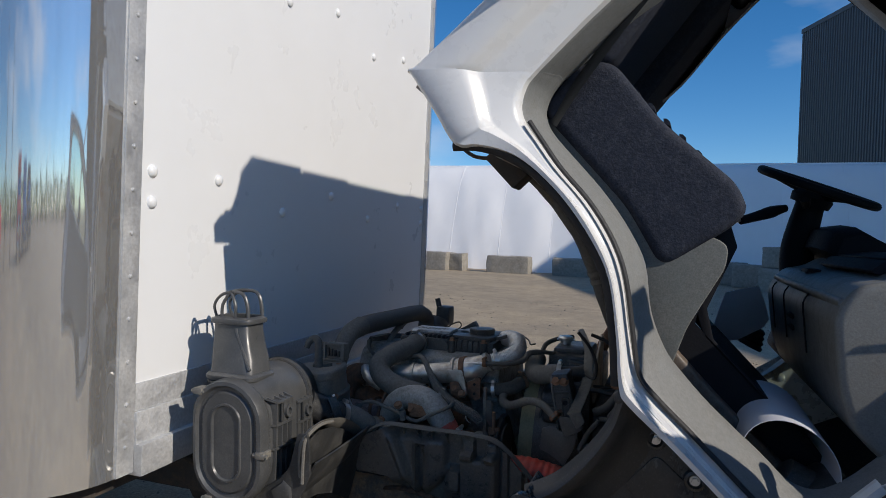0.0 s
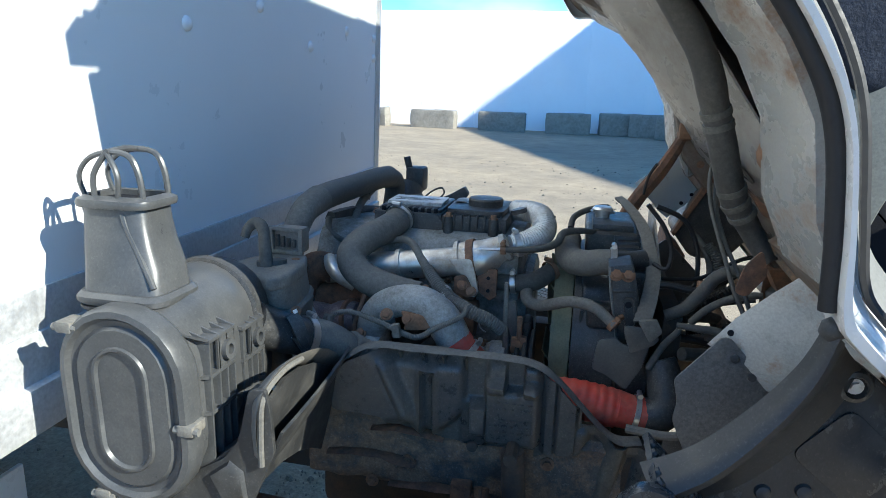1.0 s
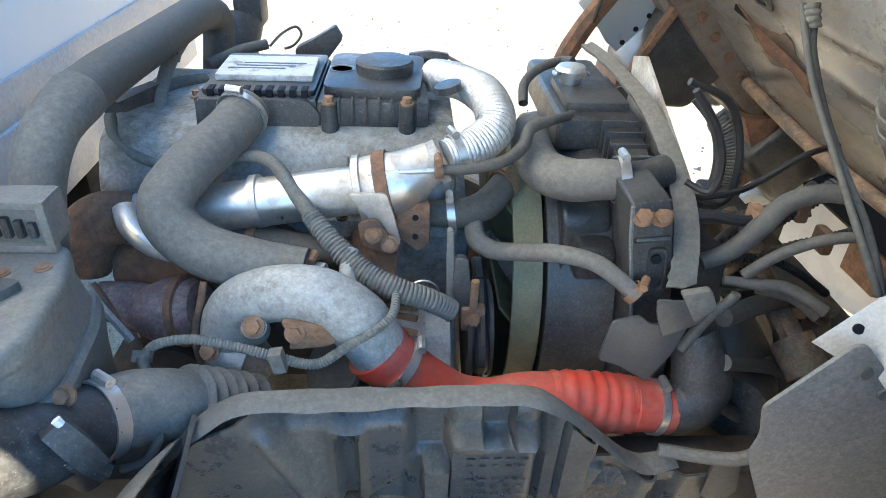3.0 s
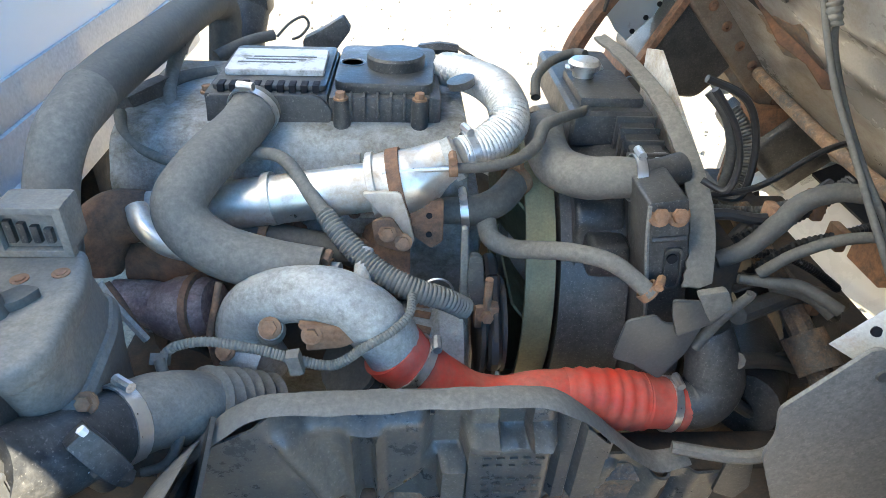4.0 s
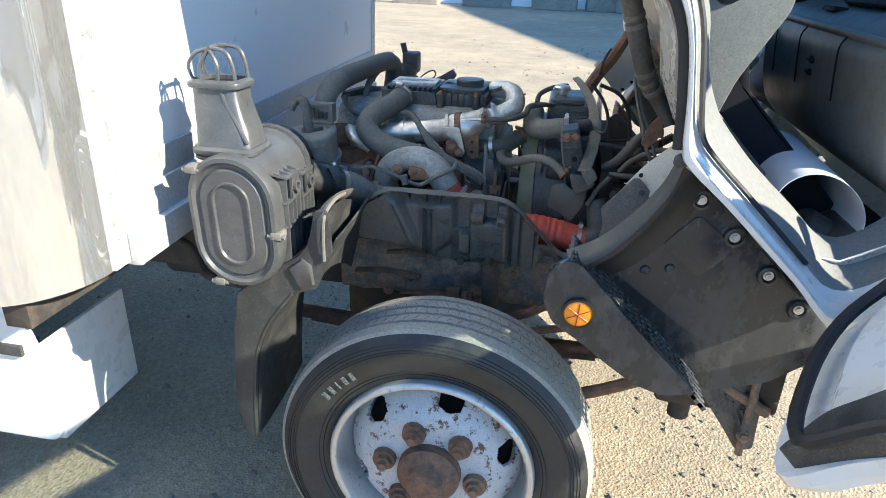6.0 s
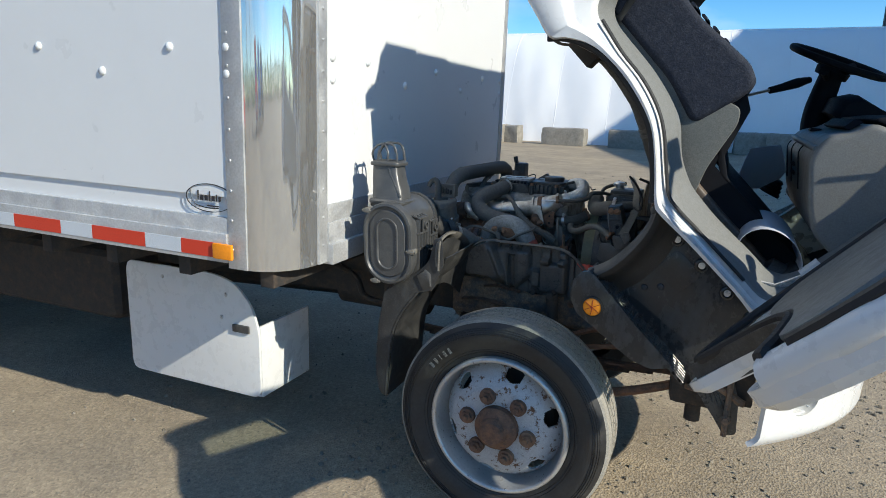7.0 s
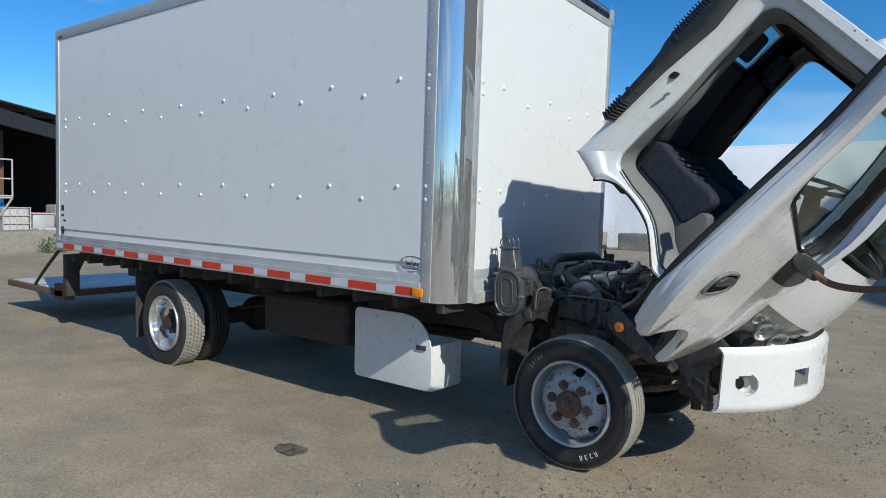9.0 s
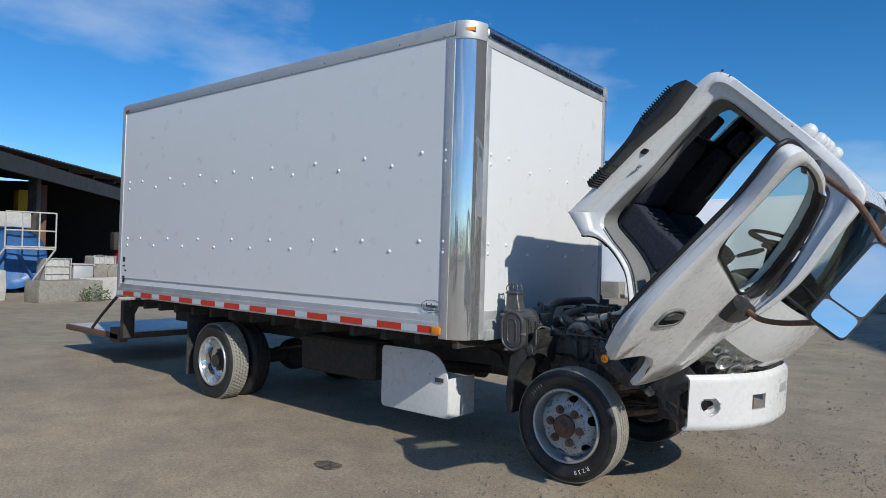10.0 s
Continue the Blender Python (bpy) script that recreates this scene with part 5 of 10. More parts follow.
JIN = [(0.213, 0.24), (0.214, 0.228), (0.222, 0.19), (0.245, 0.155), (0.285, 0.137), (0.34, 0.132), (0.41, 0.13), (0.50, 0.125), (0.60, 0.108), (0.684, 0.08), (0.776, 0.015), (0.86, -0.02),
       (0.92, -0.028), (1.02, -0.03), (1.16, -0.02), (1.26, -0.01), (1.31, 0.06), (1.312, 0.28), (1.31, 0.5), (1.29, 0.72), (1.18, 1.03), (1.10, 1.20), (1.02, 1.235), (0.84, 1.25),
       (0.62, 1.25), (0.34, 1.245), (0.245, 1.23), (0.21, 1.19), (0.20, 1.13), (0.205, 0.87), (0.235, 0.62), (0.22, 0.42), (0.213, 0.262)]


def loop(pts, n=4):
    return [(p.x, p.y) for p in smooth_line([(a, b, 0) for a, b in pts], n, True)]


def blend(a, b, f):
    return [(p[0] + (q[0] - p[0]) * f, p[1] + (q[1] - p[1]) * f) for p, q in zip(a, b)]


def lean(w):
    """How far the cab's sides lean in at the height w."""
    return 0.085 * max(0.0, w)


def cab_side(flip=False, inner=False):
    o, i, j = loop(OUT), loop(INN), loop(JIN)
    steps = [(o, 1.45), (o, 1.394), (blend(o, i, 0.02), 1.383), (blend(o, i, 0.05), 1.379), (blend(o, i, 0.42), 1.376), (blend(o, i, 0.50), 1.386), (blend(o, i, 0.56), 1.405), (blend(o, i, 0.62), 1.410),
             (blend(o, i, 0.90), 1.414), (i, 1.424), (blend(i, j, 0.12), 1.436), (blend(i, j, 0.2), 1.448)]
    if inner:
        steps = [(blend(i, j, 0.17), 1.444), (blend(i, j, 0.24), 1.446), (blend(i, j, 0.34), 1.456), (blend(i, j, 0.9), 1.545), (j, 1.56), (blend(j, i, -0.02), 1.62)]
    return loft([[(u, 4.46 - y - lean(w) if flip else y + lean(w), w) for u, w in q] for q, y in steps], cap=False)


cab = part("cab", cab_side(), M_white, truck, "white cab body tilted forward with its passenger door open", TILT_CAB, 40)
part("side_frame", cab_side(True), M_white, cab, "", TILT_CAB, 40)
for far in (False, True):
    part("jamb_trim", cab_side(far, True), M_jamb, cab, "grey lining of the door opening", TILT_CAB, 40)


def cpart(name, bm, mat, label="", parent=None, smooth=35):
    return part(name, bm, mat, parent or cab, label, TILT_CAB, smooth)


def span(name, pts, mat, label="", y0=1.44, y1=3.02, thick=0.02, bow=0.0, crown=0.0):
    rows = [[(u - bow * abs(-1 + k / 8) ** 3, y0 + lean(w) + (y1 - y0 - 2 * lean(w)) * k / 16, w + crown * (1 - (k / 8 - 1) ** 2)) for k in range(17)] for u, w in pts]
    return cpart(name, skin(rows, thick), mat, label, smooth=40)


# shell
span("rear_wall", [(0.012, 0.02), (0.012, 0.5), (0.012, 0.93)], M_white_in, "white cab rear wall")
span("rear_wall", [(0.012, 1.21), (0.03, 1.27), (0.08, 1.345)], M_white_in)
cpart("rear_wall", block(0.004, 0.02, 1.55, 1.90, 0.93, 1.21), M_white_in)
cpart("rear_wall", block(0.004, 0.02, 2.56, 2.91, 0.93, 1.21), M_white_in)
span("roof", [(0.065, 1.342), (0.16, 1.382), (0.66, 1.404), (1.15, 1.392), (1.26, 1.33)], M_white, "white roof", 1.41, 3.05, crown=0.016)
for ya, yb in ((1.44, 1.82), (2.74, 3.02)):
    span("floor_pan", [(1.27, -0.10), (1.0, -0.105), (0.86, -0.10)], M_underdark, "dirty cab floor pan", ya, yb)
for ya, yb in ((1.44, 1.70), (2.76, 3.02)):
    span("floor_pan", [(0.86, -0.085), (0.76, -0.05), (0.66, 0.02), (0.56, 0.05), (0.46, 0.06), (0.36, 0.06), (0.28, 0.03), (0.02, 0.0)], M_archnear, "", ya, yb)
def nose(s, w, set_back=0.0):
    """A point of the bowed cab front: s runs from side to side, w is the height."""
    mid = 1.575 + 0.05 * math.sin(max(0.0, min(1.0, (w + 0.15) / 0.75)) * math.pi) - (0.04 if w < -0.02 else 0.0)
    return (mid - 0.24 * abs(s) ** 5 - 0.03 * s * s - set_back, 2.23 + (0.755 - set_back * 0.5) * s, w)


cpart("front_panel", skin([[nose(-1 + k / 20, 0.60 - 0.40 * i / 8) for k in range(41)] for i in range(9)], 0.015), M_white, "white cab front panel", smooth=50)
cpart("front_panel", skin([[nose(-0.58 + 1.16 * k / 20, 0.20 - 0.045 * i) for k in range(21)] for i in range(2)], 0.015), M_white)
for i in range(3):
    cpart("grille_bar", skin([[nose(-0.56 + 1.12 * k / 16, 0.135 - 0.05 * i - 0.022 * m) for k in range(17)] for m in range(2)], 0.02), M_blackplastic, "black grille bar" if i == 0 else "")
cpart("grille_frame", skin([[nose(-0.58 + 1.16 * k / 16, 0.16 - 0.24 * i, 0.06) for k in range(17)] for i in range(2)], 0.01), M_interior)
def screen(side, f, set_back=0.0):
    """A point of the wrapped windscreen: side runs from -1 to 1, f from its foot to its head."""
    w = 0.62 + 0.71 * f
    return (1.585 - 0.315 * f - (0.235 - 0.10 * f) * abs(side) ** 5 - 0.03 * side * side - set_back, 2.23 + (0.752 - lean(w) - set_back * 0.5) * side, w + 0.02 * (1 - f) * side * side)


glass_front = cpart("windscreen", skin([[screen(-0.97 + 1.94 * k / 32, i / 10) for k in range(33)] for i in range(11)], 0.006), M_screen, "tinted wrapped windscreen", smooth=60)
edge = [screen(-0.97, i / 8) for i in range(9)] + [screen(-0.97 + 1.94 * k / 24, 1.0) for k in range(1, 25)] + [screen(0.97, 1 - i / 8) for i in range(1, 9)] + [screen(0.97 - 1.94 * k / 24, 0.0) for k in range(1, 25)]
cpart("screen_seal", tube(edge, 0.012, 8, 1, straight=True), M_seal, "black windscreen seal", glass_front)
for k in (-0.35, 0.3):
    cpart("wiper", join(tube([screen(k, 0.03, -0.02), screen(k - 0.25, 0.10, -0.025), screen(k - 0.5, 0.16, -0.02)], 0.007, 6, 4), tube([screen(k - 0.20, 0.12, -0.012), screen(k - 0.5, 0.16, -0.012), screen(k - 0.72, 0.18, -0.012)], 0.006, 6, 4, flat=0.5)), M_seal, "black wiper", glass_front)
for s in (1, -1):
    y = 2.23 + s * 0.74
    cpart("pillar", tube([(1.34, y, 0.58), (1.27, y - s * lean(0.96), 0.96), (1.19, y - s * lean(1.34), 1.34)], 0.026, 10, 6), M_blackplastic, "dark windscreen pillar")
    # headlamp wrapped round the corner
    def lamp_skin(back, th, lo=0.60, hi=1.0):
        return skin([[nose(s * (lo + (hi - lo) * k / 12), 0.198 - (0.305 - 0.05 * k / 12) * i / 6, back + 0.02 * i / 6) for k in range(13)] for i in range(7)], th)
    lamp = cpart("headlight", lamp_skin(0.0, 0.004), M_clear, "large clear headlamp in the cab corner", smooth=60)
    cpart("reflector", lamp_skin(0.035, 0.004), M_lensglass, "grey headlamp reflector", lamp, 60)
    for sp, wp, r in ((0.72, 0.05, 0.065), (0.86, 0.06, 0.06), (0.95, 0.10, 0.035), (0.80, -0.05, 0.04)):
        q = nose(s * sp, wp, 0.022)
        cpart("bulb_bowl", lathe([(r, 0.02), (r * 0.96, 0.0), (r * 0.7, -0.02), (r * 0.25, -0.03), (r * 0.2, -0.01), (r * 0.7, -0.004), (r * 0.9, 0.02)], q, (1, s * 0.7 * sp, 0), 22, closed=True), M_rimlip, "", lamp)
    for i in range(3):
        cpart("lens_flute", tube([nose(s * (0.70 + 0.10 * i), 0.18, -0.001), nose(s * (0.71 + 0.10 * i), -0.06, 0.012)], 0.003, 6, 4), M_clear, "", lamp)

# cabin lining
span("headliner", [(0.10, 1.28), (0.6, 1.30), (1.15, 1.28)], M_interior, "black headliner")
span("rear_trim", [(0.05, 0.05), (0.05, 0.92)], M_interior, "black rear trim")
span("rear_trim", [(0.05, 1.22), (0.06, 1.30)], M_interior)
cpart("rear_trim", block(0.035, 0.06, 1.55, 1.91, 0.92, 1.22), M_interior)
cpart("rear_trim", block(0.035, 0.06, 2.55, 2.91, 0.92, 1.22), M_interior)
cpart("rear_window", block(0.008, 0.014, 1.90, 2.56, 0.93, 1.21), M_glass, "small rear window")
span("floor_mat", [(1.38, -0.085), (0.88, -0.085), (0.78, -0.03), (0.68, 0.03), (0.58, 0.07)], M_interior, "black rubber floor mat", 1.58, 1.82)
span("floor_mat", [(1.38, -0.085), (0.88, -0.085), (0.78, -0.03), (0.68, 0.03), (0.58, 0.07)], M_interior, "", 2.77, 2.96)
# engine cover between the seats
cover_top = [(0.06, 0.19), (0.06, 0.24), (0.66, 0.26), (0.74, 0.30), (0.80, 0.27), (0.87, 0.11), (0.94, 0.068), (1.48, 0.068), (1.48, 0.054), (0.92, 0.054), (0.83, 0.10), (0.72, 0.19)]
cpart("engine_cover", join(prism(rounded(cover_top, 0.006), 1.80, 2.62, "y", 0.008),
                           prism([(0.06, 0.07), (0.06, 0.22), (0.68, 0.22), (0.78, 0.20), (0.88, 0.062), (1.46, 0.060), (1.46, -0.08), (0.90, -0.06), (0.70, 0.05), (0.5, 0.09)], 1.80, 1.812, "y"),
                           prism([(0.06, 0.12), (0.06, 0.22), (0.68, 0.22), (0.78, 0.20), (0.88, 0.062), (1.46, 0.060), (1.46, 0.02), (0.90, 0.02), (0.70, 0.10), (0.5, 0.12)], 2.655, 2.667, "y"), block(0.1, 0.72, 2.60, 2.66, 0.19, 0.20)), M_interior, "black engine cover between the seats")
cpart("seat_base", prism(rounded([(0.10, 0.10), (0.10, 0.17), (0.68, 0.17), (0.73, 0.235), (0.775, 0.25), (0.81, 0.21), (0.86, 0.05), (0.93, -0.084), (0.88, -0.084), (0.77, -0.01), (0.62, 0.09)], 0.02), 1.655, 1.80, "y", 0.012, 3), M_panel, "grey-green seat box panel")


def seat(y0, y1, label):
    s = cpart("seat", prism(rounded([(0.22, 0.15), (0.20, 0.30), (0.26, 0.36), (0.45, 0.34), (0.68, 0.36), (0.745, 0.335), (0.748, 0.28), (0.715, 0.10), (0.55, 0.14)], 0.04, 5), y0, y1, "y", 0.035, 4), M_seat, label, smooth=60)
    cpart("backrest", prism(rounded([(0.10, 0.30), (0.26, 0.33), (0.22, 0.6), (0.17, 0.92), (0.09, 0.93), (0.07, 0.6)], 0.05, 5), y0 + 0.01, y1 - 0.01, "y", 0.035, 4), M_seat, "", s, 60)
    cpart("headrest", prism(rounded([(0.10, 0.96), (0.18, 0.96), (0.17, 1.14), (0.10, 1.14)], 0.03), (y0 + y1) / 2 - 0.13, (y0 + y1) / 2 + 0.13, "y", 0.025, 3), M_seat, "", s, 60)
    for k in range(7):
        u = 0.29 + k * 0.055
        cpart("rib", tube([(u, y0 + 0.06, 0.352), (u, (y0 + y1) / 2, 0.358), (u, y1 - 0.06, 0.352)], 0.012, 6, 4, flat=0.5), M_seat, "", s)
    return s


seat(1.64, 2.12, "black cloth passenger seat")
seat(2.46, 2.94, "black cloth driver seat")
cpart("seat_belt", tube([(0.21, 1.56, 1.1), (0.21, 1.58, 0.6), (0.24, 1.62, 0.30), (0.27, 1.64, 0.15)], 0.026, 8, 8, flat=0.12), M_darkgreytrim, "grey seat belt strap")
DASH = [(1.03, 0.30), (1.01, 0.38), (1.05, 0.44), (1.06, 0.50), (1.16, 0.54), (1.34, 0.58), (1.40, 0.58), (1.38, 0.20), (1.33, 0.16), (1.24, 0.16), (1.16, 0.20)]
dash = cpart("dashboard", prism(rounded(DASH, 0.03), 1.62, 2.66, "y", 0.03, 4), M_greytrim, "grey plastic dashboard", smooth=60)
cpart("dash_middle", prism(rounded([(p + (0.14 if p < 1.1 else 0.06 if p < 1.2 else 0.0), q) for p, q in DASH], 0.022), 2.65, 2.98, "y", 0.014, 3), M_interior, "", dash, 60)
cpart("dash_top", prism(rounded([(1.05, 0.505), (1.17, 0.548), (1.34, 0.588), (1.42, 0.59), (1.42, 0.62), (1.30, 0.63), (1.12, 0.60)], 0.02), 1.64, 2.96, "y", 0.015, 2), M_interior, "black dash top", dash, 60)
cpart("instrument_hood", loft([[(u, y, w) for u, w in ((1.06 - k, 0.50), (1.03 - k, 0.56), (1.06 - k, 0.615), (1.20, 0.66), (1.32, 0.64), (1.30, 0.56))] for y, k in ((2.40, 0.0), (2.44, 0.03), (2.60, 0.045), (2.90, 0.045), (2.95, 0.0))]), M_interior, "black instrument hood", dash, 50)
cpart("tray", prism(rounded([(1.028, 0.44), (1.048, 0.445), (1.056, 0.492), (1.03, 0.482)], 0.006), 1.75, 2.30, "y", 0.004), M_interior, "dark open tray", dash)
cpart("ledge", tube([(1.028, 1.64, 0.335), (1.020, 1.9, 0.335), (1.016, 2.3, 0.338), (1.022, 2.60, 0.345), (1.045, 2.655, 0.35)], 0.014, 10, 5, flat=0.8), M_greytrim, "", dash, 60)
for y in (2.50, 2.26, 1.95):
    cpart("seam", tube([(1.018, y, 0.325), (1.028, y, 0.298), (1.075, y + 0.01, 0.262), (1.135, y + 0.01, 0.216)], 0.0024, 6, 4), M_interior, "", dash)
for p, y, q in ((1.066, 2.14, 0.262), (1.094, 2.15, 0.241)):
    cpart("switch_slot", block(p - 0.008, p + 0.012, y - 0.012, y + 0.012, q - 0.004, q + 0.008, 0.002), M_interior, "", dash)
cpart("ash_tray", prism(rounded([(1.004, 0.395), (1.03, 0.42), (1.034, 0.415), (1.010, 0.385)], 0.002), 2.20, 2.29, "y", 0.002), M_interior, "", dash)
# steering wheel and column
sw = TILT_CAB.inverted() @ Vector((0.52, 2.79, 1.835))
sn = (TILT_CAB.inverted().to_3x3() @ Vector((0.333, -0.16, 0.921))).normalized()
e1 = sn.orthogonal().normalized()
e2 = sn.cross(e1)
rim_line = [sw + (e1 * math.cos(a) + e2 * math.sin(a)) * 0.205 for a in (2 * math.pi * k / 40 for k in range(41))]
wheel_s = cpart("steering_wheel", tube(rim_line, 0.016, 10, 1), M_interior, "black steering wheel")
for a in (0.4, 2.5, 4.5):
    cpart("spoke", tube([sw - sn * 0.04, sw + (e1 * math.cos(a) + e2 * math.sin(a)) * 0.2], 0.016, 8, 4, flat=0.5), M_interior, "", wheel_s)
cpart("horn_pad", lathe([(0.07, -0.05), (0.075, -0.02), (0.06, 0.0), (0.02, 0.006)], sw - sn * 0.02, sn, 20), M_interior, "", wheel_s)
cpart("column", tube([sw - sn * 0.05, sw - sn * 0.2 + Vector((0.05, 0, -0.03)), (1.10, 2.79, 0.40)], [0.05, 0.06, 0.06], 12), M_interior, "", wheel_s)
cpart("stalk", tube([sw - sn * 0.09, sw - sn * 0.09 + Vector((-0.05, -0.16, 0.0))], [0.012, 0.02], 8), M_interior, "", wheel_s)
lever = cpart("seat_lever", tube([(0.79, 2.69, 0.40), (0.82, 2.735, 0.46), (0.852, 2.79, 0.530), (0.868, 2.81, 0.560)], [0.016, 0.019, 0.024, 0.014], 12, 6), M_interior, "black hand lever", smooth=60)
cpart("shaft", rod((0.72, 2.60, 0.27), (0.845, 2.775, 0.512), 0.007, 10), M_zinc, "", lever)
cpart("lever_boot", lathe([(0.050, 0), (0.052, 0.012), (0.042, 0.020), (0.046, 0.032), (0.036, 0.040), (0.039, 0.052), (0.030, 0.060), (0.032, 0.072), (0.020, 0.082)], (1.19, 2.86, 0.10), (-0.35, 0, 1), 20), M_interior, "black rubber lever boot", smooth=50)


def curled(u, y0, y1, w, r, a0, a1, grow, turn, climb_w):
    rows = []
    for k in range(29):
        a, rr = a0 + (a1 - a0) * k / 28, r + grow * k / 28
        rows.append([(u + rr * math.cos(a) * 1.25 + turn * j / 6 * (y1 - y0), y0 + (y1 - y0) * j / 6, w + rr * math.sin(a) + climb_w * j / 6 * (y1 - y0)) for j in range(7)])
    return skin(rows, 0.0015)


def paper(bm, label):
    return tagged(part("paper_roll", bm, M_paper, None, "", TILT_CAB, 60), label, "paper")


paper(curled(1.235, 1.62, 2.00, 0.015, 0.072, -0.9, 4.1, 0.03, -0.03, 0.02), "pale curled sheet of paper lying on the cab floor")
paper(skin([[(0.94, 2.51, 0.178), (0.985, 2.66, 0.235), (1.03, 2.80, 0.285)], [(0.97, 2.53, 0.125), (1.04, 2.66, 0.185), (1.09, 2.76, 0.255)], [(1.003, 2.545, 0.073), (1.09, 2.72, 0.115), (1.138, 2.73, 0.225)], [(1.10, 2.72, 0.055), (1.13, 2.76, 0.085), (1.15, 2.74, 0.19)]], 0.0015), "pale bent sheet of paper lying beside the engine cover")

# weather strip along the arch of the opening, and the bright sill strip
ARCH = [(0.205, -0.045), (0.245, -0.005), (0.30, 0.027), (0.37, 0.047), (0.46, 0.05), (0.57, 0.035), (0.66, 0.004), (0.76, -0.066), (0.835, -0.128)]
cpart("arch_seal", tube([(u, 1.408, w + 0.004) for u, w in ARCH], 0.012, 12, 8), M_seal, "black rubber arch seal")
cpart("opening_seal", tube([(u + 0.012, 1.428, w + 0.014) for u, w in INN[4:15]], 0.006, 6, 5), M_seal)
cpart("sill_strip", tube([(u, 1.414, w + 0.02) for u, w in ((0.86, -0.125), (0.95, -0.125), (1.1, -0.12), (1.3, -0.115))], 0.007, 6, 4), M_white)
# one moulded black shell: a flank towards the wheel, a rounded lip, and the wall of the step well behind it
LIP = smooth_line([Vector(p) for p in ((0.862, 1.408, -0.135), (0.892, 1.405, -0.19), (0.912, 1.40, -0.27), (0.917, 1.39, -0.36), (0.90, 1.38, -0.435))], 6)
shell = []
for du, y in ((-0.030, 1.485), (-0.022, 1.455), (-0.010, 1.425), (-0.004, 0.0), (0.006, -0.005), (0.016, 0.002), (0.026, 0.02), (0.042, 1.455), (0.068, 1.483), (0.105, 1.50)):
    deep = [0.15 + 0.45 * k / (len(LIP) - 1) for k in range(len(LIP))]
    if du < 0:
        shell.append([(p[0] + du * f, p[1] + ((y - 1.405) * f if y > 1 else y), p[2]) for p, f in zip(LIP, deep)])
    else:
        shell.append([(p[0] + du, y if y > 1 else p[1] + y, p[2]) for p in LIP])
step = cpart("step_well", prism(rounded([(0.955, -0.135), (0.985, -0.27), (0.985, -0.40), (0.96, -0.425), (1.40, -0.425), (1.46, -0.30), (1.47, -0.17), (1.45, -0.115), (1.0, -0.125)], 0.02), 1.50, 1.53, "y", 0.006), M_step, "black plastic step well with scuffs")
cpart("step_lip", skin(shell, 0.004), M_guard, "black moulded lip along the wheel arch", step, 60)
cpart("lip_end", lathe([(0.012, -0.012), (0.016, 0.0), (0.012, 0.010), (0.004, 0.013)], (0.860, 1.412, -0.133), (-0.4, -0.3, 1), 14), M_guard, "", step, 60)
cpart("step_skirt", prism(rounded([(0.872, -0.43), (0.872, -0.475), (0.915, -0.526), (0.97, -0.545), (1.045, -0.528), (1.127, -0.515), (1.20, -0.50), (1.259, -0.468), (1.288, -0.42), (1.29, -0.405), (1.10, -0.412), (0.90, -0.41)], 0.015), 1.352, 1.376, "y", 0.006), M_step, "black plastic step skirt", step)
# open grid of the tread
cpart("step_tread", join(*[block(0.885, 1.36, y, y + 0.009, -0.428, -0.416, 0.0015, 1) for y in (1.376, 1.400, 1.424, 1.448, 1.472, 1.496)], *[block(0.885 + 0.0265 * k, 0.899 + 0.0265 * k, 1.376, 1.505, -0.426, -0.417) for k in range(18)]), M_step, "black open-grid step tread with raised studs", step)
for i in range(17):
    for j in range(5):
        u, y = 0.892 + i * 0.0265, 1.3805 + j * 0.024
        cpart("stud", lathe([(0.0075, 0), (0.006, 0.004), (0.0035, 0.004), (0.003, 0.001)], (u, y, -0.4165), (0, 0, 1), 8), M_guard, "", step)
cpart("side_reflector", lathe([(0.031, 0.0), (0.031, 0.006), (0.026, 0.009), (0.004, 0.010)], (0.985, 1.352, -0.485), (0, -1, 0), 28), M_amber, "round amber side reflector", step)
cpart("reflector_rim", lathe([(0.031, 0.0), (0.036, 0.002), (0.036, 0.009), (0.031, 0.010)], (0.985, 1.352, -0.485), (0, -1, 0), 28, closed=True), M_seal, "", step)
for k in range(6):
    a = k * math.pi / 3 + 0.2
    cpart("facet_line", tube([(0.985, 1.341, -0.485), (0.985 + 0.026 * math.cos(a), 1.3425, -0.485 + 0.026 * math.sin(a))], 0.0012, 4, 1), M_redlens, "", step)
cpart("hatch", prism(rounded([(1.01, -0.175), (1.125, -0.165), (1.135, -0.265), (1.02, -0.28)], 0.02), 1.495, 1.50, "y", 0.002), M_step, "", step)
for u, w in ((0.985, -0.155), (1.10, -0.15), (1.22, -0.145), (1.33, -0.14)):
    cpart("liner_cup", lathe([(0.026, -0.002), (0.022, 0.008), (0.016, 0.010), (0.012, 0.003)], (u, 1.50, w), (0, -1, 0), 18), M_step, "", step)
    cpart("liner_bolt", hex_bolt((u, 1.497, w), (0, -1, 0), 0.009, 0.008), M_zinc, "", step)
for u, w in ((1.05, -0.345), (1.08, -0.30)):
    cpart("clip", lathe([(0.012, 0), (0.010, 0.006), (0.004, 0.008)], (u, 1.50, w), (0, -1, 0), 12), M_darkgreytrim, "", step)

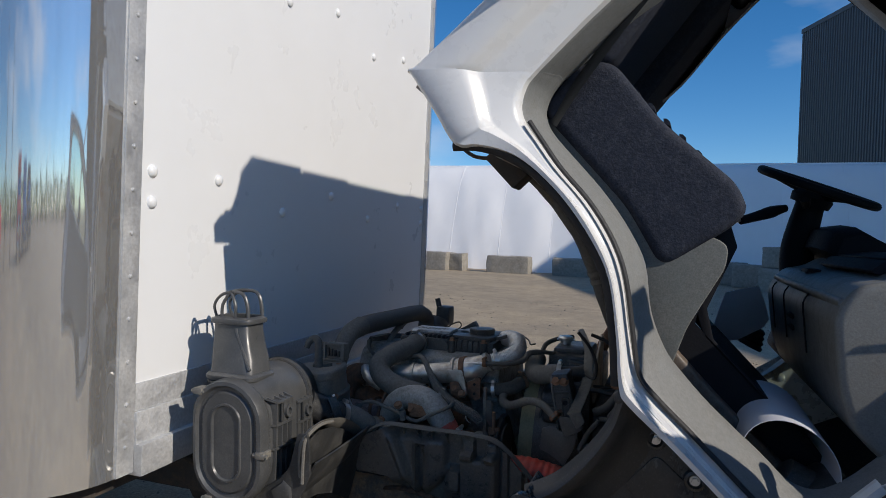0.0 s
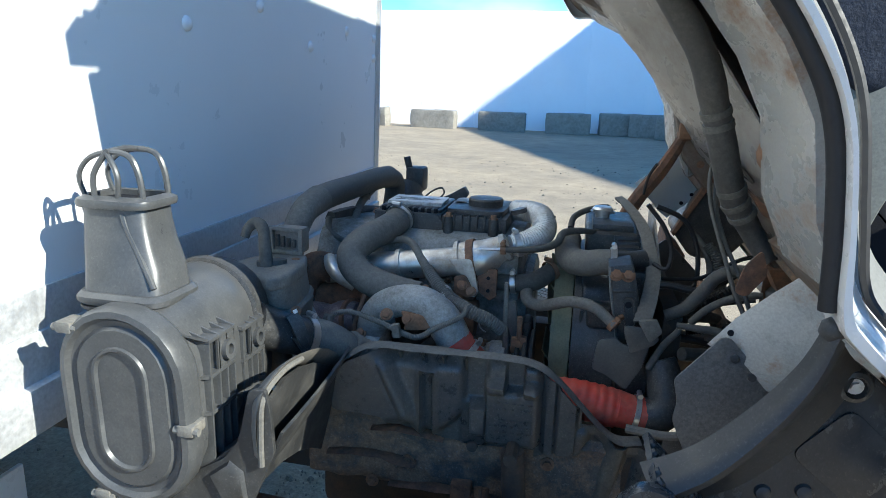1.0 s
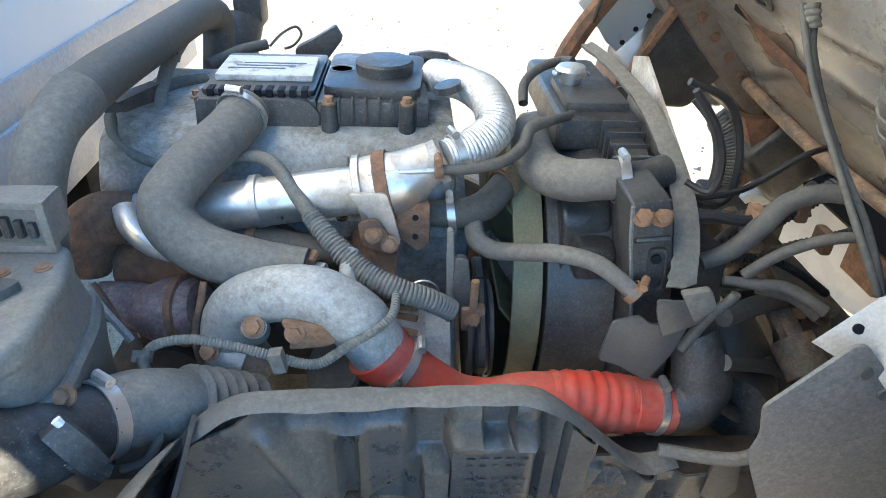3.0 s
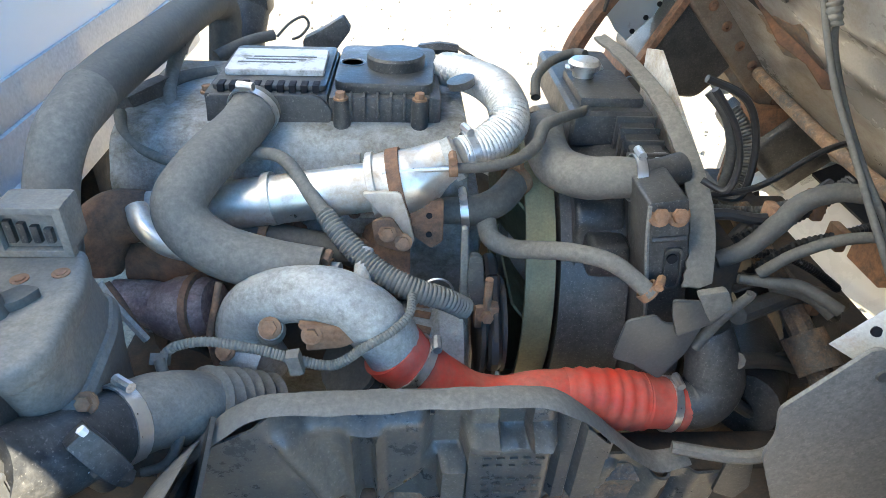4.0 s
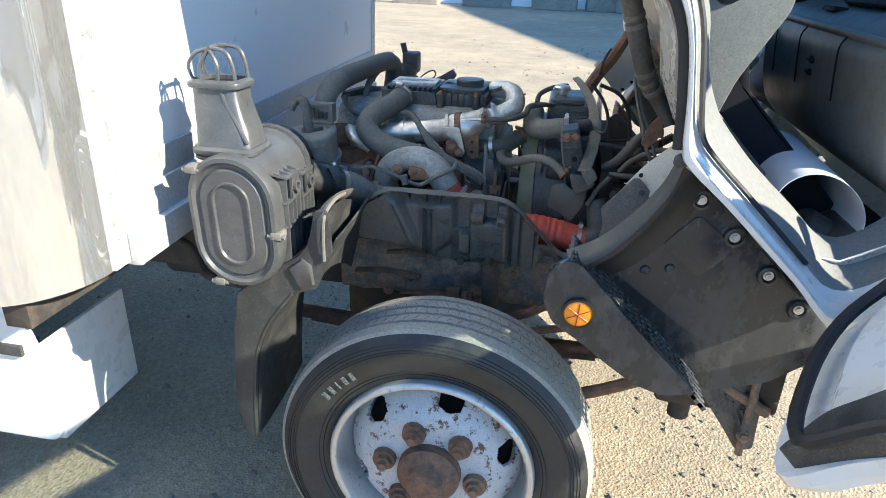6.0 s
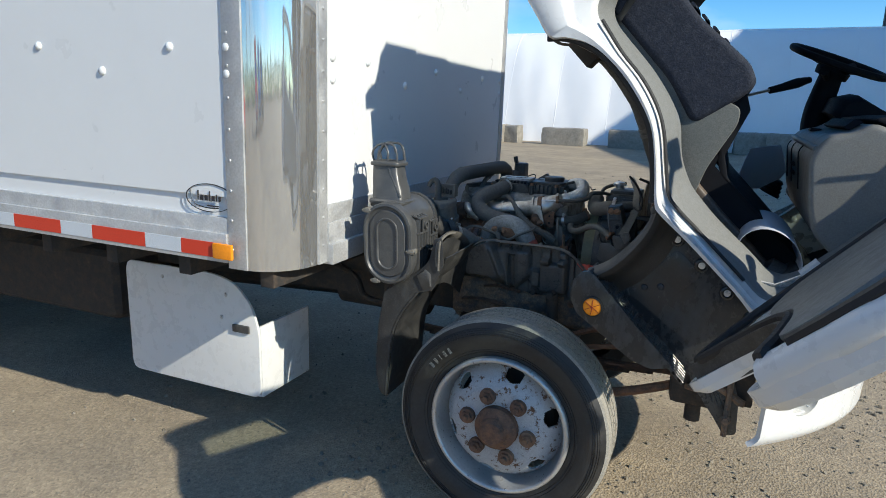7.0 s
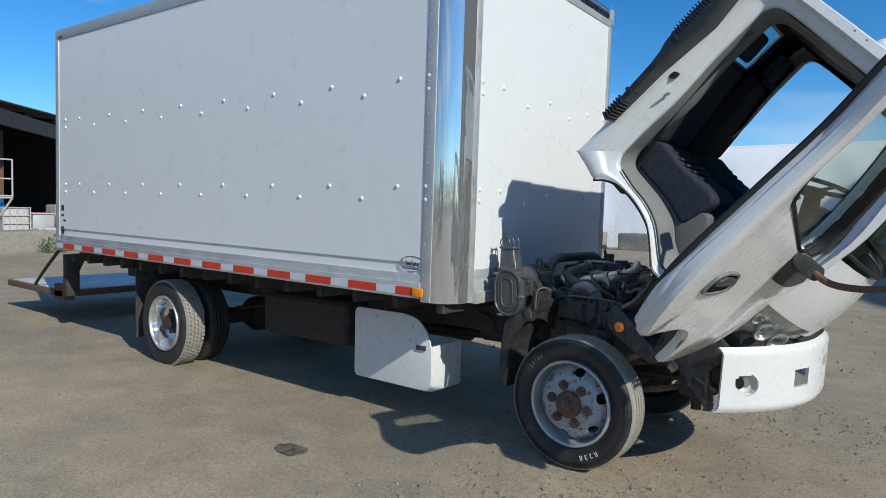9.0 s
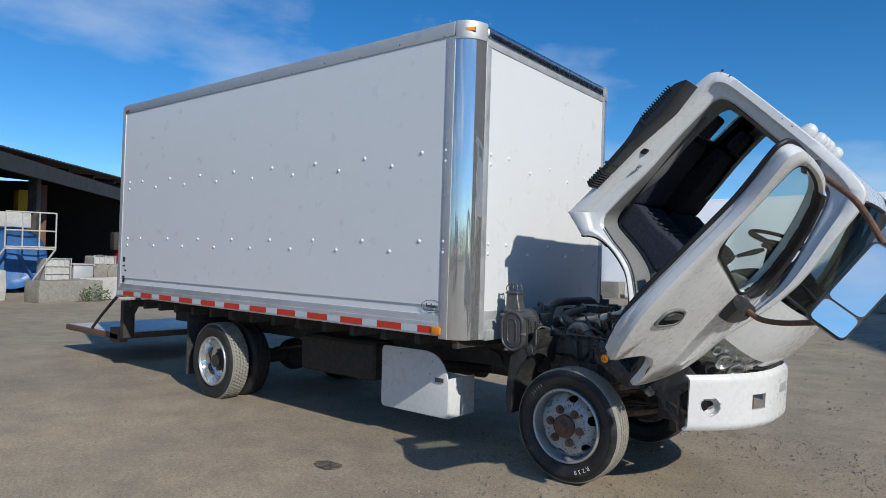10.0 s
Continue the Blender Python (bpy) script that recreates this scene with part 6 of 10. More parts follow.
# door, swung open
DOOR = TILT_CAB @ Matrix.Translation((1.39, 1.40, 0)) @ Matrix.Rotation(math.atan2(-0.987, -0.163), 4, "Z") @ Matrix.Diagonal((1, -1, 1, 1)) @ Matrix.Translation((0, 0.055, 0))
DO = [(0.995, -0.04), (0.89, -0.03), (0.74, -0.003), (0.65, -0.012), (0.575, -0.038), (0.50, -0.10), (0.45, -0.19), (0.395, -0.30), (0.22, -0.235), (0.09, -0.13), (0.045, 0.0), (0.035, 0.15),
      (0.045, 0.40), (0.145, 0.69), (0.265, 0.90), (0.38, 1.065), (0.53, 1.215), (0.68, 1.30), (0.88, 1.340), (1.10, 1.352), (1.172, 1.318), (1.176, 1.25), (1.122, 1.0), (1.13, 0.65), (1.13, 0.25)]
DI = [(0.94, 0.745), (0.88, 0.725), (0.81, 0.702), (0.74, 0.68), (0.67, 0.658), (0.60, 0.636), (0.53, 0.614), (0.46, 0.592), (0.40, 0.572), (0.34, 0.560), (0.29, 0.570), (0.262, 0.61),
      (0.250, 0.66), (0.265, 0.76), (0.33, 0.90), (0.425, 1.040), (0.54, 1.165), (0.66, 1.242), (0.83, 1.290), (0.99, 1.302), (1.06, 1.27), (1.066, 1.18), (1.056, 1.07), (1.047, 0.90), (1.01, 0.81)]


def door_lean(w):
    return 0.045 * max(0.0, w)


def dpart(name, bm, mat, label="", parent=None, smooth=35):
    for v in bm.verts:
        v.co.y += door_lean(v.co.z)
    return part(name, bm, mat, parent or door, label, DOOR, smooth)


def door_shell():
    o, i = loop(DO), loop(DI)
    # the outer skin faces the cab front when open (negative local y), bulging in the lower half
    def out(s, d):
        return [(p, door_lean(q) - d - 0.018 * math.exp(-((q - 0.15) / 0.35) ** 2), q) for p, q in s]
    def inn(s, d):
        return [(p, door_lean(q) + d, q) for p, q in s]
    secs = [out(blend(o, i, 0.0), 0.02), out(blend(o, i, 0.03), 0.04), out(blend(o, i, 0.3), 0.052), out(blend(o, i, 0.6), 0.055), out(blend(o, i, 0.93), 0.045), out(i, 0.030),
            inn(i, 0.0), inn(blend(o, i, 0.85), 0.03), inn(blend(o, i, 0.14), 0.03), inn(blend(o, i, 0.10), 0.0), inn(blend(o, i, 0.0), 0.0), out(o, 0.02)]
    return loft(secs, cap=False)


door = part("door", door_shell(), M_white, cab, "white passenger door standing open", DOOR, 40)
dpart("window", prism(loop(DI), -0.014, -0.010, "y"), M_glass, "tinted door window")
dpart("window_seal", tube([(p, -0.034, q) for p, q in loop(DI)] + [(loop(DI)[0][0], -0.034, loop(DI)[0][1])], 0.010, 6, 1, straight=True), M_seal, "black window seal")
# thick black channel along the front edge of the window
fr = [Vector((p, q)) for p, q in DI[10:18]]
dpart("window_channel", prism([tuple(v) for v in fr] + [(0.60, 1.250), (0.53, 1.207), (0.38, 1.057), (0.265, 0.892), (0.155, 0.69), (0.165, 0.60), (0.25, 0.56)], -0.068, -0.012, "y", 0.006), M_seal, "black front window channel")
lowpoly = [(0.95, 0.03), (0.80, 0.06), (0.66, 0.06), (0.5, -0.01), (0.30, -0.02), (0.14, 0.05), (0.14, 0.46), (0.3, 0.51), (0.6, 0.57), (0.86, 0.66), (1.0, 0.70), (0.99, 0.42), (1.0, 0.12)]
dpart("inner_trim", prism(rounded(lowpoly, 0.05), 0.03, 0.050, "y", 0.01), M_greytrim, "grey inner door trim")
dpart("door_seal", tube([(p, 0.040, q) for p, q in blend(loop(DO), loop(DI), 0.07)], 0.013, 8, 1, straight=True), M_seal, "black rubber door seal")
dpart("lower_liner", prism(rounded([(0.93, -0.02), (0.74, 0.02), (0.64, 0.01), (0.56, -0.02), (0.50, -0.09), (0.44, -0.19), (0.40, -0.28), (0.36, -0.18), (0.40, 0.02), (0.6, 0.06), (0.8, 0.06)], 0.02), -0.045, 0.04, "y", 0.008), M_blackplastic, "black arch liner of the door")
# white inner flange along the free edge, with the latch
dpart("edge_flange", tube([(p - 0.012, 0.012, q) for p, q in ((1.15, 1.24), (1.10, 1.0), (1.10, 0.8), (1.11, 0.62), (1.115, 0.42), (1.11, 0.22), (1.05, 0.08), (0.995, -0.01))], 0.034, 10, 6, flat=0.8), M_white, "white door edge flange", smooth=60)
dpart("latch_plate", prism(rounded([(1.08, 0.545), (1.125, 0.56), (1.12, 0.70), (1.075, 0.69)], 0.012), 0.040, 0.050, "y", 0.003), M_white_in, "white latch plate")
dpart("latch_slot", prism(rounded([(1.095, 0.60), (1.122, 0.605), (1.12, 0.625), (1.095, 0.62)], 0.004), 0.049, 0.052, "y"), M_interior)
for p, q in ((1.105, 0.575), (1.100, 0.655), (1.108, 0.545)):
    dpart("latch_bolt", lathe([(0.013, 0), (0.012, 0.006), (0.005, 0.008)], (p, 0.049, q), (0.3, 1, 0), 12), M_darkgreytrim)
dpart("handle_recess", ring(rounded([(1.00, 0.265), (0.92, 0.260), (0.785, 0.297), (0.775, 0.335), (0.82, 0.402), (0.93, 0.400), (0.995, 0.368)], 0.03), rounded([(0.985, 0.278), (0.92, 0.274), (0.802, 0.305), (0.795, 0.335), (0.83, 0.388), (0.93, 0.386), (0.980, 0.358)], 0.03), -0.080, -0.060, "y", 0.003), M_greytrim, "grey door handle surround")
dpart("handle_cup", prism(rounded([(0.985, 0.278), (0.92, 0.274), (0.802, 0.305), (0.795, 0.335), (0.83, 0.388), (0.93, 0.386), (0.980, 0.358)], 0.03), -0.074, -0.060, "y"), M_interior, "dark handle cup")
dpart("door_handle", prism(rounded([(0.975, 0.322), (0.82, 0.342), (0.830, 0.375), (0.93, 0.378), (0.97, 0.354)], 0.012), -0.088, -0.074, "y", 0.004), M_darkgreytrim, "dark grey door handle")
for q in (0.10, 0.40):
    dpart("hinge", join(rod((0.05, 0.0, q), (0.0, 0.05, q), 0.016, 8), rod((0.0, 0.05, q - 0.03), (0.0, 0.05, q + 0.03), 0.02, 10)), M_white_in, "white door hinge arm")
dpart("mirror_foot", loft([[(p, y, q) for p, q in rounded([(0.40, 0.39), (0.42, 0.515), (0.30, 0.545), (0.17, 0.50), (0.13, 0.44), (0.25, 0.39)], 0.03)] for y in (-0.05, -0.075)] + [[(p * 0.9 + 0.02, -0.105, q * 0.9 + 0.046) for p, q in rounded([(0.40, 0.39), (0.42, 0.515), (0.30, 0.545), (0.17, 0.50), (0.13, 0.44), (0.25, 0.39)], 0.03)]]), M_darkgreytrim, "grey plastic mirror foot on the door", smooth=50)

# mirror arms and mirror
base = part("mirror_base", tube([(0.70, 1.04, 1.42), (0.76, 0.96, 1.385), (0.80, 0.91, 1.365)], [0.028, 0.042, 0.036], 12), M_darkgreytrim, cab, "grey mirror bracket on the door")
part("mirror_arm", tube([(0.79, 0.915, 1.368), (0.86, 0.89, 1.325), (0.98, 0.86, 1.315), (1.16, 0.80, 1.335)], 0.015, 10, 8), M_rust, base, "rust-brown tubular mirror arm")
part("mirror_arm", tube([(1.06, 1.16, 2.16), (1.14, 1.05, 2.08), (1.30, 0.90, 1.93), (1.42, 0.80, 1.72)], 0.016, 10, 8), M_rust, base, "rust-brown upper mirror arm")
part("arm_foot", block(1.0, 1.09, 1.12, 1.22, 2.13, 2.20, 0.015), M_blackplastic, base)
MIR = look((1.33, 0.72, 1.50), (1.33 + 0.35, 0.72 - 1.0, 1.50 + 0.11)) @ pose(0, 0, 0, 0, 0, 38)
housing = part("wing_mirror", prism(rounded([(-0.10, -0.24), (0.10, -0.24), (0.10, 0.24), (-0.10, 0.24)], 0.04), 0.0, 0.06, "z", 0.015, 3), M_blackplastic, cab, "black wing mirror on a long arm", MIR)
part("mirror_glass", prism(rounded([(-0.088, -0.10), (0.088, -0.10), (0.088, 0.228), (-0.088, 0.228)], 0.03), -0.003, 0.004, "z"), M_reflect, housing, "mirror glass", MIR)
part("mirror_glass", prism(rounded([(-0.088, -0.228), (0.088, -0.228), (0.088, -0.11), (-0.088, -0.11)], 0.03), -0.003, 0.004, "z"), M_reflect, housing, "lower wide-angle mirror glass", MIR)

# breather duct on the cab back, roof lamps, holes
DY, DU = 1.27, 0.05
duct = cpart("rear_duct", prism(rounded([(DU + p, q) for p, q in ((0.0, 0.66), (-0.030, 0.655), (-0.040, 0.74), (-0.052, 0.775), (-0.058, 0.82), (-0.062, 0.865), (-0.056, 1.09), (-0.042, 1.15), (-0.012, 1.20), (0.0, 1.215), (0.03, 1.0))], 0.018, 6), DY, DY + 0.34, "y", 0.014, 3), M_duct, "dark louvred air-intake duct on the cab back", smooth=50)
cpart("duct_pipe", prism(rounded([(DU, 0.42), (DU - 0.030, 0.40), (DU - 0.034, 0.50), (DU - 0.036, 0.66), (DU - 0.045, 0.76), (DU, 0.72)], 0.012), DY + 0.012, DY + 0.24, "y", 0.010, 3), M_duct, "", duct, 50)
cpart("duct_clip", prism(rounded([(DU, 0.475), (DU - 0.042, 0.470), (DU - 0.044, 0.490), (DU, 0.497)], 0.004), DY + 0.004, DY + 0.25, "y", 0.003), M_duct, "", duct)
for k in range(14):
    w = 0.865 + k * 0.0185
    cpart("louvre", block(DU - 0.072, DU - 0.02, DY - 0.008, DY + 0.29, w, w + 0.008, 0.003), M_duct, "", duct)
cpart("duct_band", prism(rounded([(DU, 0.828), (DU - 0.060, 0.838), (DU - 0.065, 0.856), (DU, 0.846)], 0.004), DY - 0.006, DY + 0.30, "y", 0.004), M_duct, "", duct)
for k in range(7):
    cpart("bellows_ring", prism(rounded([(DU, 0.275 + k * 0.021), (DU - 0.044, 0.292 + k * 0.021), (DU - 0.044, 0.303 + k * 0.021), (DU, 0.288 + k * 0.021)], 0.004), DY, DY + 0.23, "y", 0.003), M_duct, "", duct)
for y in (1.75, 2.08, 2.23, 2.38, 2.72):
    cpart("roof_lamp", lathe([(0.048, -0.02), (0.05, 0.0), (0.049, 0.022), (0.040, 0.045), (0.022, 0.058), (0.006, 0.061)], (0.70, y, 1.416), (0.25, 0, 1), 20), M_label, "pale domed roof lamp", smooth=60)
for u in (0.09, 0.155, 0.60, 0.675):
    cpart("roof_plug", lathe([(0.009, 0), (0.009, 0.003), (0.003, 0.004)], (u, 1.384 + lean(1.38), 1.380 + 0.02 * u), (0, -1, 0.5), 10), M_seal)
cpart("frame_hole", prism(rounded([(0.085, 0.655), (0.118, 0.67), (0.118, 0.715), (0.085, 0.70)], 0.014), 1.372 + lean(0.685), 1.40 + lean(0.685), "y"), M_seal)
cpart("striker", tube([(0.15, 1.47, 0.60), (0.15, 1.43, 0.60), (0.15, 1.43, 0.565), (0.15, 1.47, 0.565)], 0.005, 8, 4), M_zinc, "steel door striker")

# ---- engine bay ----
engine = part("engine", join(block(-1.08, -0.50, 2.14, 2.55, 0.55, 1.08, 0.03), prism(rounded([(2.13, 1.06), (2.12, 1.12), (2.155, 1.185), (2.20, 1.20), (2.48, 1.20), (2.53, 1.10), (2.53, 1.05)], 0.02), -1.06, -0.53, "x", 0.012)),
              M_block, truck, "dusty grey diesel engine under the tilted cab")
# gasket ledge and webs of the head cover
part("head_ledge", block(-1.07, -0.525, 2.10, 2.56, 1.055, 1.085, 0.006), M_block, engine)
for x in (-0.96, -0.83, -0.70, -0.585):
    part("cover_web", prism([(2.118, 1.085), (2.14, 1.17), (2.17, 1.17), (2.17, 1.085)], x - 0.008, x + 0.008, "x", 0.003), M_block, engine)
    part("bolt", hex_bolt((x + 0.03, 2.15, 1.155), (0, -0.6, 0.8), 0.009, 0.008), M_brightrust, engine)
for k in range(7):
    part("bolt", hex_bolt((-1.03 + k * 0.082, 2.108, 1.085), (0, 0, 1), 0.007, 0.007), M_rust, engine)
# black plastic cover with controller box, vents, filler cap
ecu = part("control_box", block(-0.925, -0.742, 2.20, 2.42, 1.172, 1.238, 0.006), M_blackplastic, engine, "black plastic control box on the engine")
part("box_lid", prism(rounded([(-0.915, 2.21), (-0.745, 2.21), (-0.745, 2.41), (-0.915, 2.41)], 0.012), 1.238, 1.247, "z", 0.003), M_blackplastic, ecu)
part("label_plate", prism(rounded([(-0.903, 2.252), (-0.752, 2.252), (-0.755, 2.36), (-0.905, 2.36)], 0.004), 1.247, 1.257, "z", 0.002), M_oldlabel, ecu, "worn white label plate")
for k in range(9):
    part("vent_slot", block(-0.905 + k * 0.0175, -0.895 + k * 0.0175, 2.205, 2.228, 1.236, 1.249, 0.001), M_interior, ecu)
for k in range(3):
    part("text_bar", block(-0.89 + 0.01 * k, -0.80 + 0.015 * k, 2.285 + k * 0.014, 2.29 + k * 0.014, 1.257, 1.2576), M_darkgreytrim, ecu)
part("front_plate", prism(rounded([(-0.925, 1.180), (-0.745, 1.180), (-0.735, 1.215), (-0.755, 1.238), (-0.92, 1.238)], 0.01), 2.192, 2.202, "y", 0.003), M_blackplastic, ecu)
cover = part("filler_cover", block(-0.742, -0.572, 2.195, 2.42, 1.185, 1.236, 0.008), M_blackplastic, engine, "black plastic rocker cover with a round cap")
part("cover_top", prism(rounded([(-0.735, 2.215), (-0.585, 2.205), (-0.575, 2.40), (-0.735, 2.41)], 0.025), 1.234, 1.252, "z", 0.004), M_blackplastic, cover)
part("filler_cap", lathe([(0.046, 0), (0.047, 0.018), (0.044, 0.022), (0.01, 0.0225)], (-0.642, 2.30, 1.250), (0, 0, 1), 36), M_blackplastic, cover, "large round black cap")
part("badge", lathe([(0.021, 0), (0.021, 0.003), (0.018, 0.0035), (0.016, 0.002), (0.004, 0.002)], (-0.712, 2.31, 1.250), (0, 0, 1), 24), M_plastic, cover)
for k in range(8):
    part("rib", block(-0.730 + k * 0.02, -0.726 + k * 0.02, 2.188, 2.21, 1.205, 1.24, 0.001), M_blackplastic, cover)
for x in (-0.722, -0.605):
    part("bolt_tower", lathe([(0.014, 0), (0.012, 0.05), (0.010, 0.05)], (x, 2.19, 1.185), (0, 0, 1), 14), M_blackplastic, cover)
    part("bolt", hex_bolt((x, 2.19, 1.236), (0, 0, 1), 0.009, 0.01), M_brightrust, cover)
part("bolt", hex_bolt((-0.93, 2.24, 1.225), (0, 0, 1), 0.009, 0.01), M_brightrust, ecu)
# brackets and small castings along the engine side
part("rust_bracket", prism(rounded([(-0.622, 1.144), (-0.572, 1.145), (-0.571, 1.079), (-0.588, 1.066), (-0.615, 1.088)], 0.005), 2.045, 2.055, "y", 0.002), M_rust, engine, "rusty bracket plate")
for z in (1.122, 1.091):
    part("bracket_hole", lathe([(0.0045, 0), (0.0045, 0.002), (0.001, 0.002)], (-0.592, 2.045, z), (0, -1, 0), 10), M_interior, engine)
part("pipe_bracket", prism(rounded([(-0.685, 1.165), (-0.632, 1.168), (-0.622, 1.135), (-0.612, 1.09), (-0.622, 1.074), (-0.640, 1.09), (-0.655, 1.128)], 0.007), 2.028, 2.036, "y", 0.002), M_steel, engine, "pale strap bracket of the pipe")
part("boss_plate", prism(rounded([(-0.672, 1.126), (-0.644, 1.132), (-0.622, 1.094), (-0.632, 1.074), (-0.668, 1.088)], 0.010), 2.022, 2.029, "y", 0.003), M_rust, engine)
for x, z in ((-0.650, 1.108), (-0.628, 1.093)):
    part("bolt", hex_bolt((x, 2.020, z), (0, -0.9, 0.4), 0.010, 0.008), M_brightrust, engine)
part("rust_strap", prism(rounded([(-0.752, 1.088), (-0.74, 1.065), (-0.745, 1.045), (-0.70, 1.05), (-0.66, 1.072), (-0.69, 1.082)], 0.006), 1.852, 1.860, "y", 0.002), M_brightrust, engine, "rusty strap bracket")
part("bolt", hex_bolt((-0.735, 1.850, 1.073), (0, -0.9, 0.4), 0.010, 0.008), M_brightrust, engine)
for k in range(3):
    part("cast_mark", block(-0.762 + k * 0.021, -0.748 + k * 0.021, 1.868, 1.874, 1.105, 1.109, 0.001), M_cast, engine)
# alternator, pulleys and belt
alt = part("alternator", lathe([(0.05, -0.01), (0.072, 0.0), (0.074, 0.03), (0.066, 0.04), (0.066, 0.075), (0.074, 0.085), (0.074, 0.12), (0.05, 0.13)], (-0.66, 2.02, 0.90), (1, 0, 0), 32), M_cast, engine, "alternator with copper windings showing")
for k in range(16):
    a = 2 * math.pi * k / 16
    part("winding", tube([(-0.618, 2.02 + 0.067 * math.cos(a), 0.90 + 0.067 * math.sin(a)), (-0.588, 2.02 + 0.067 * math.cos(a + 0.12), 0.90 + 0.067 * math.sin(a + 0.12))], 0.006, 6, 2), M_brightrust, alt)
for x, r in ((-0.515, 0.085), (-0.50, 0.075)):
    part("pulley", lathe([(0.02, 0), (r, 0.0), (r, 0.006), (r - 0.01, 0.012), (r, 0.018), (r, 0.024), (0.02, 0.024)], (x, 2.04, 0.93), (1, 0, 0), 36), M_chassis, engine)
part("belt", tube([(-0.495, 2.04, 1.02), (-0.495, 2.12, 1.0), (-0.495, 2.3, 0.75), (-0.495, 2.2, 0.66), (-0.495, 2.05, 0.84), (-0.495, 1.95, 0.93), (-0.495, 2.04, 1.02)], 0.010, 6, 6, flat=0.5), M_seal, engine)
part("tension_bracket", prism(rounded([(-0.549, 1.127), (-0.540, 1.127), (-0.535, 1.02), (-0.530, 0.90), (-0.545, 0.90)], 0.004), 2.0, 2.012, "y", 0.002), M_mount, engine, "grey tension bracket")
part("tension_arm", prism(rounded([(-0.537, 1.090), (-0.519, 1.087), (-0.511, 1.03), (-0.505, 1.0), (-0.522, 0.995), (-0.538, 1.03)], 0.008), 1.992, 2.004, "y", 0.004), M_shield, engine)
part("adjuster", join(block(-0.525, -0.49, 1.985, 2.005, 0.965, 1.005, 0.004), rod((-0.508, 1.99, 0.99), (-0.508, 1.985, 1.055), 0.006, 8), hex_bolt((-0.508, 1.985, 0.99), (0, -1, 0.3), 0.011, 0.012)), M_brightrust, engine, "rusty belt adjuster")
part("wire_ring", tube([(-0.58 + 0.022 * math.cos(a), 1.99, 1.03 + 0.022 * math.sin(a)) for a in (0.3 * k for k in range(16))], 0.0018, 5, 1), M_zinc, engine)
part("manifold", tube([(-1.02, 2.08, 1.03), (-0.85, 2.07, 1.02), (-0.62, 2.07, 1.01)], [0.05, 0.055, 0.045], 14), M_rust, engine, "rusty exhaust manifold")
for x in (-0.95, -0.80, -0.66):
    part("manifold_leg", tube([(x, 2.15, 1.06), (x, 2.10, 1.05), (x, 2.06, 1.02)], 0.032, 10), M_rust, engine)
part("oil_pan", block(-1.0, -0.55, 2.0, 2.5, 0.48, 0.62, 0.03), M_chassis, engine)
part("side_clutter", join(block(-1.0, -0.86, 2.0, 2.12, 0.9, 1.0, 0.02), block(-0.84, -0.72, 2.0, 2.1, 0.86, 0.98, 0.02), rod((-0.93, 1.99, 0.93), (-0.93, 1.94, 0.93), 0.04, 14), block(-0.73, -0.6, 2.02, 2.14, 0.72, 0.88, 0.02)), M_chassis, engine)
part("dark_boot", tube([(-0.70, 1.90, 0.98), (-0.66, 1.93, 0.93), (-0.60, 1.96, 0.88)], 0.045, 16, ribs=(0.004, 0.018)), M_darkhose, engine)
# rear filler and small black unit far behind
part("dipstick_pot", tube([(-0.99, 2.70, 1.05), (-0.99, 2.72, 1.16), (-0.985, 2.76, 1.22)], [0.05, 0.05, 0.055], 16), M_blackplastic, engine, "black canister behind the engine")
part("solenoid_unit", join(block(-1.0, -0.935, 2.78, 2.86, 1.20, 1.285, 0.012), rod((-0.99, 2.80, 1.28), (-1.0, 2.80, 1.32), 0.012, 10)), M_blackplastic, engine, "small black solenoid unit")
part("gas_flap", prism(rounded([(-0.83, 1.185), (-0.77, 1.19), (-0.735, 1.235), (-0.75, 1.26), (-0.79, 1.235), (-0.83, 1.215)], 0.006), 2.56, 2.59, "y", 0.005), M_blackplastic, engine)

# ---- radiator and what hangs on it ----
radiator = part("radiator", block(-0.30, -0.215, 2.03, 2.66, 0.60, 1.17, 0.01), M_blackplastic, truck, "black radiator with plastic tanks")
part("upper_tank", block(-0.375, -0.245, 2.18, 2.50, 1.165, 1.225, 0.015, 3), M_blackplastic, radiator)
part("tank_lid", block(-0.36, -0.26, 2.20, 2.34, 1.222, 1.24, 0.006), M_blackplastic, radiator)
cap = part("radiator_cap", lathe([(0.016, -0.05), (0.018, -0.012), (0.026, -0.010), (0.027, 0.0), (0.022, 0.006), (0.008, 0.009)], (-0.335, 2.30, 1.262), (0, 0, 1), 24), M_zinc, radiator, "metal radiator cap with a yellow sticker")
part("cap_sticker", lathe([(0.016, 0.0), (0.015, 0.001), (0.004, 0.0012)], (-0.335, 2.30, 1.2685), (0, 0, 1), 20), M_goldlabel, cap)
part("cap_ears", block(-0.366, -0.304, 2.292, 2.308, 1.252, 1.258, 0.003), M_zinc, cap)
part("side_tank", prism(rounded([(2.19, 1.215), (2.10, 1.19), (2.04, 1.165), (2.02, 1.15), (2.10, 1.13), (2.22, 1.15)], 0.012), -0.30, -0.25, "x", 0.008), M_blackplastic, radiator)
for k in range(6):
    part("tank_rib", prism(rounded([(2.185 - k * 0.025, 1.218 - 0.0085 * k), (2.175 - k * 0.025, 1.220 - 0.0085 * k), (2.17 - k * 0.025, 1.14), (2.18 - k * 0.025, 1.14)], 0.002), -0.306, -0.246, "x", 0.002), M_blackplastic, radiator)
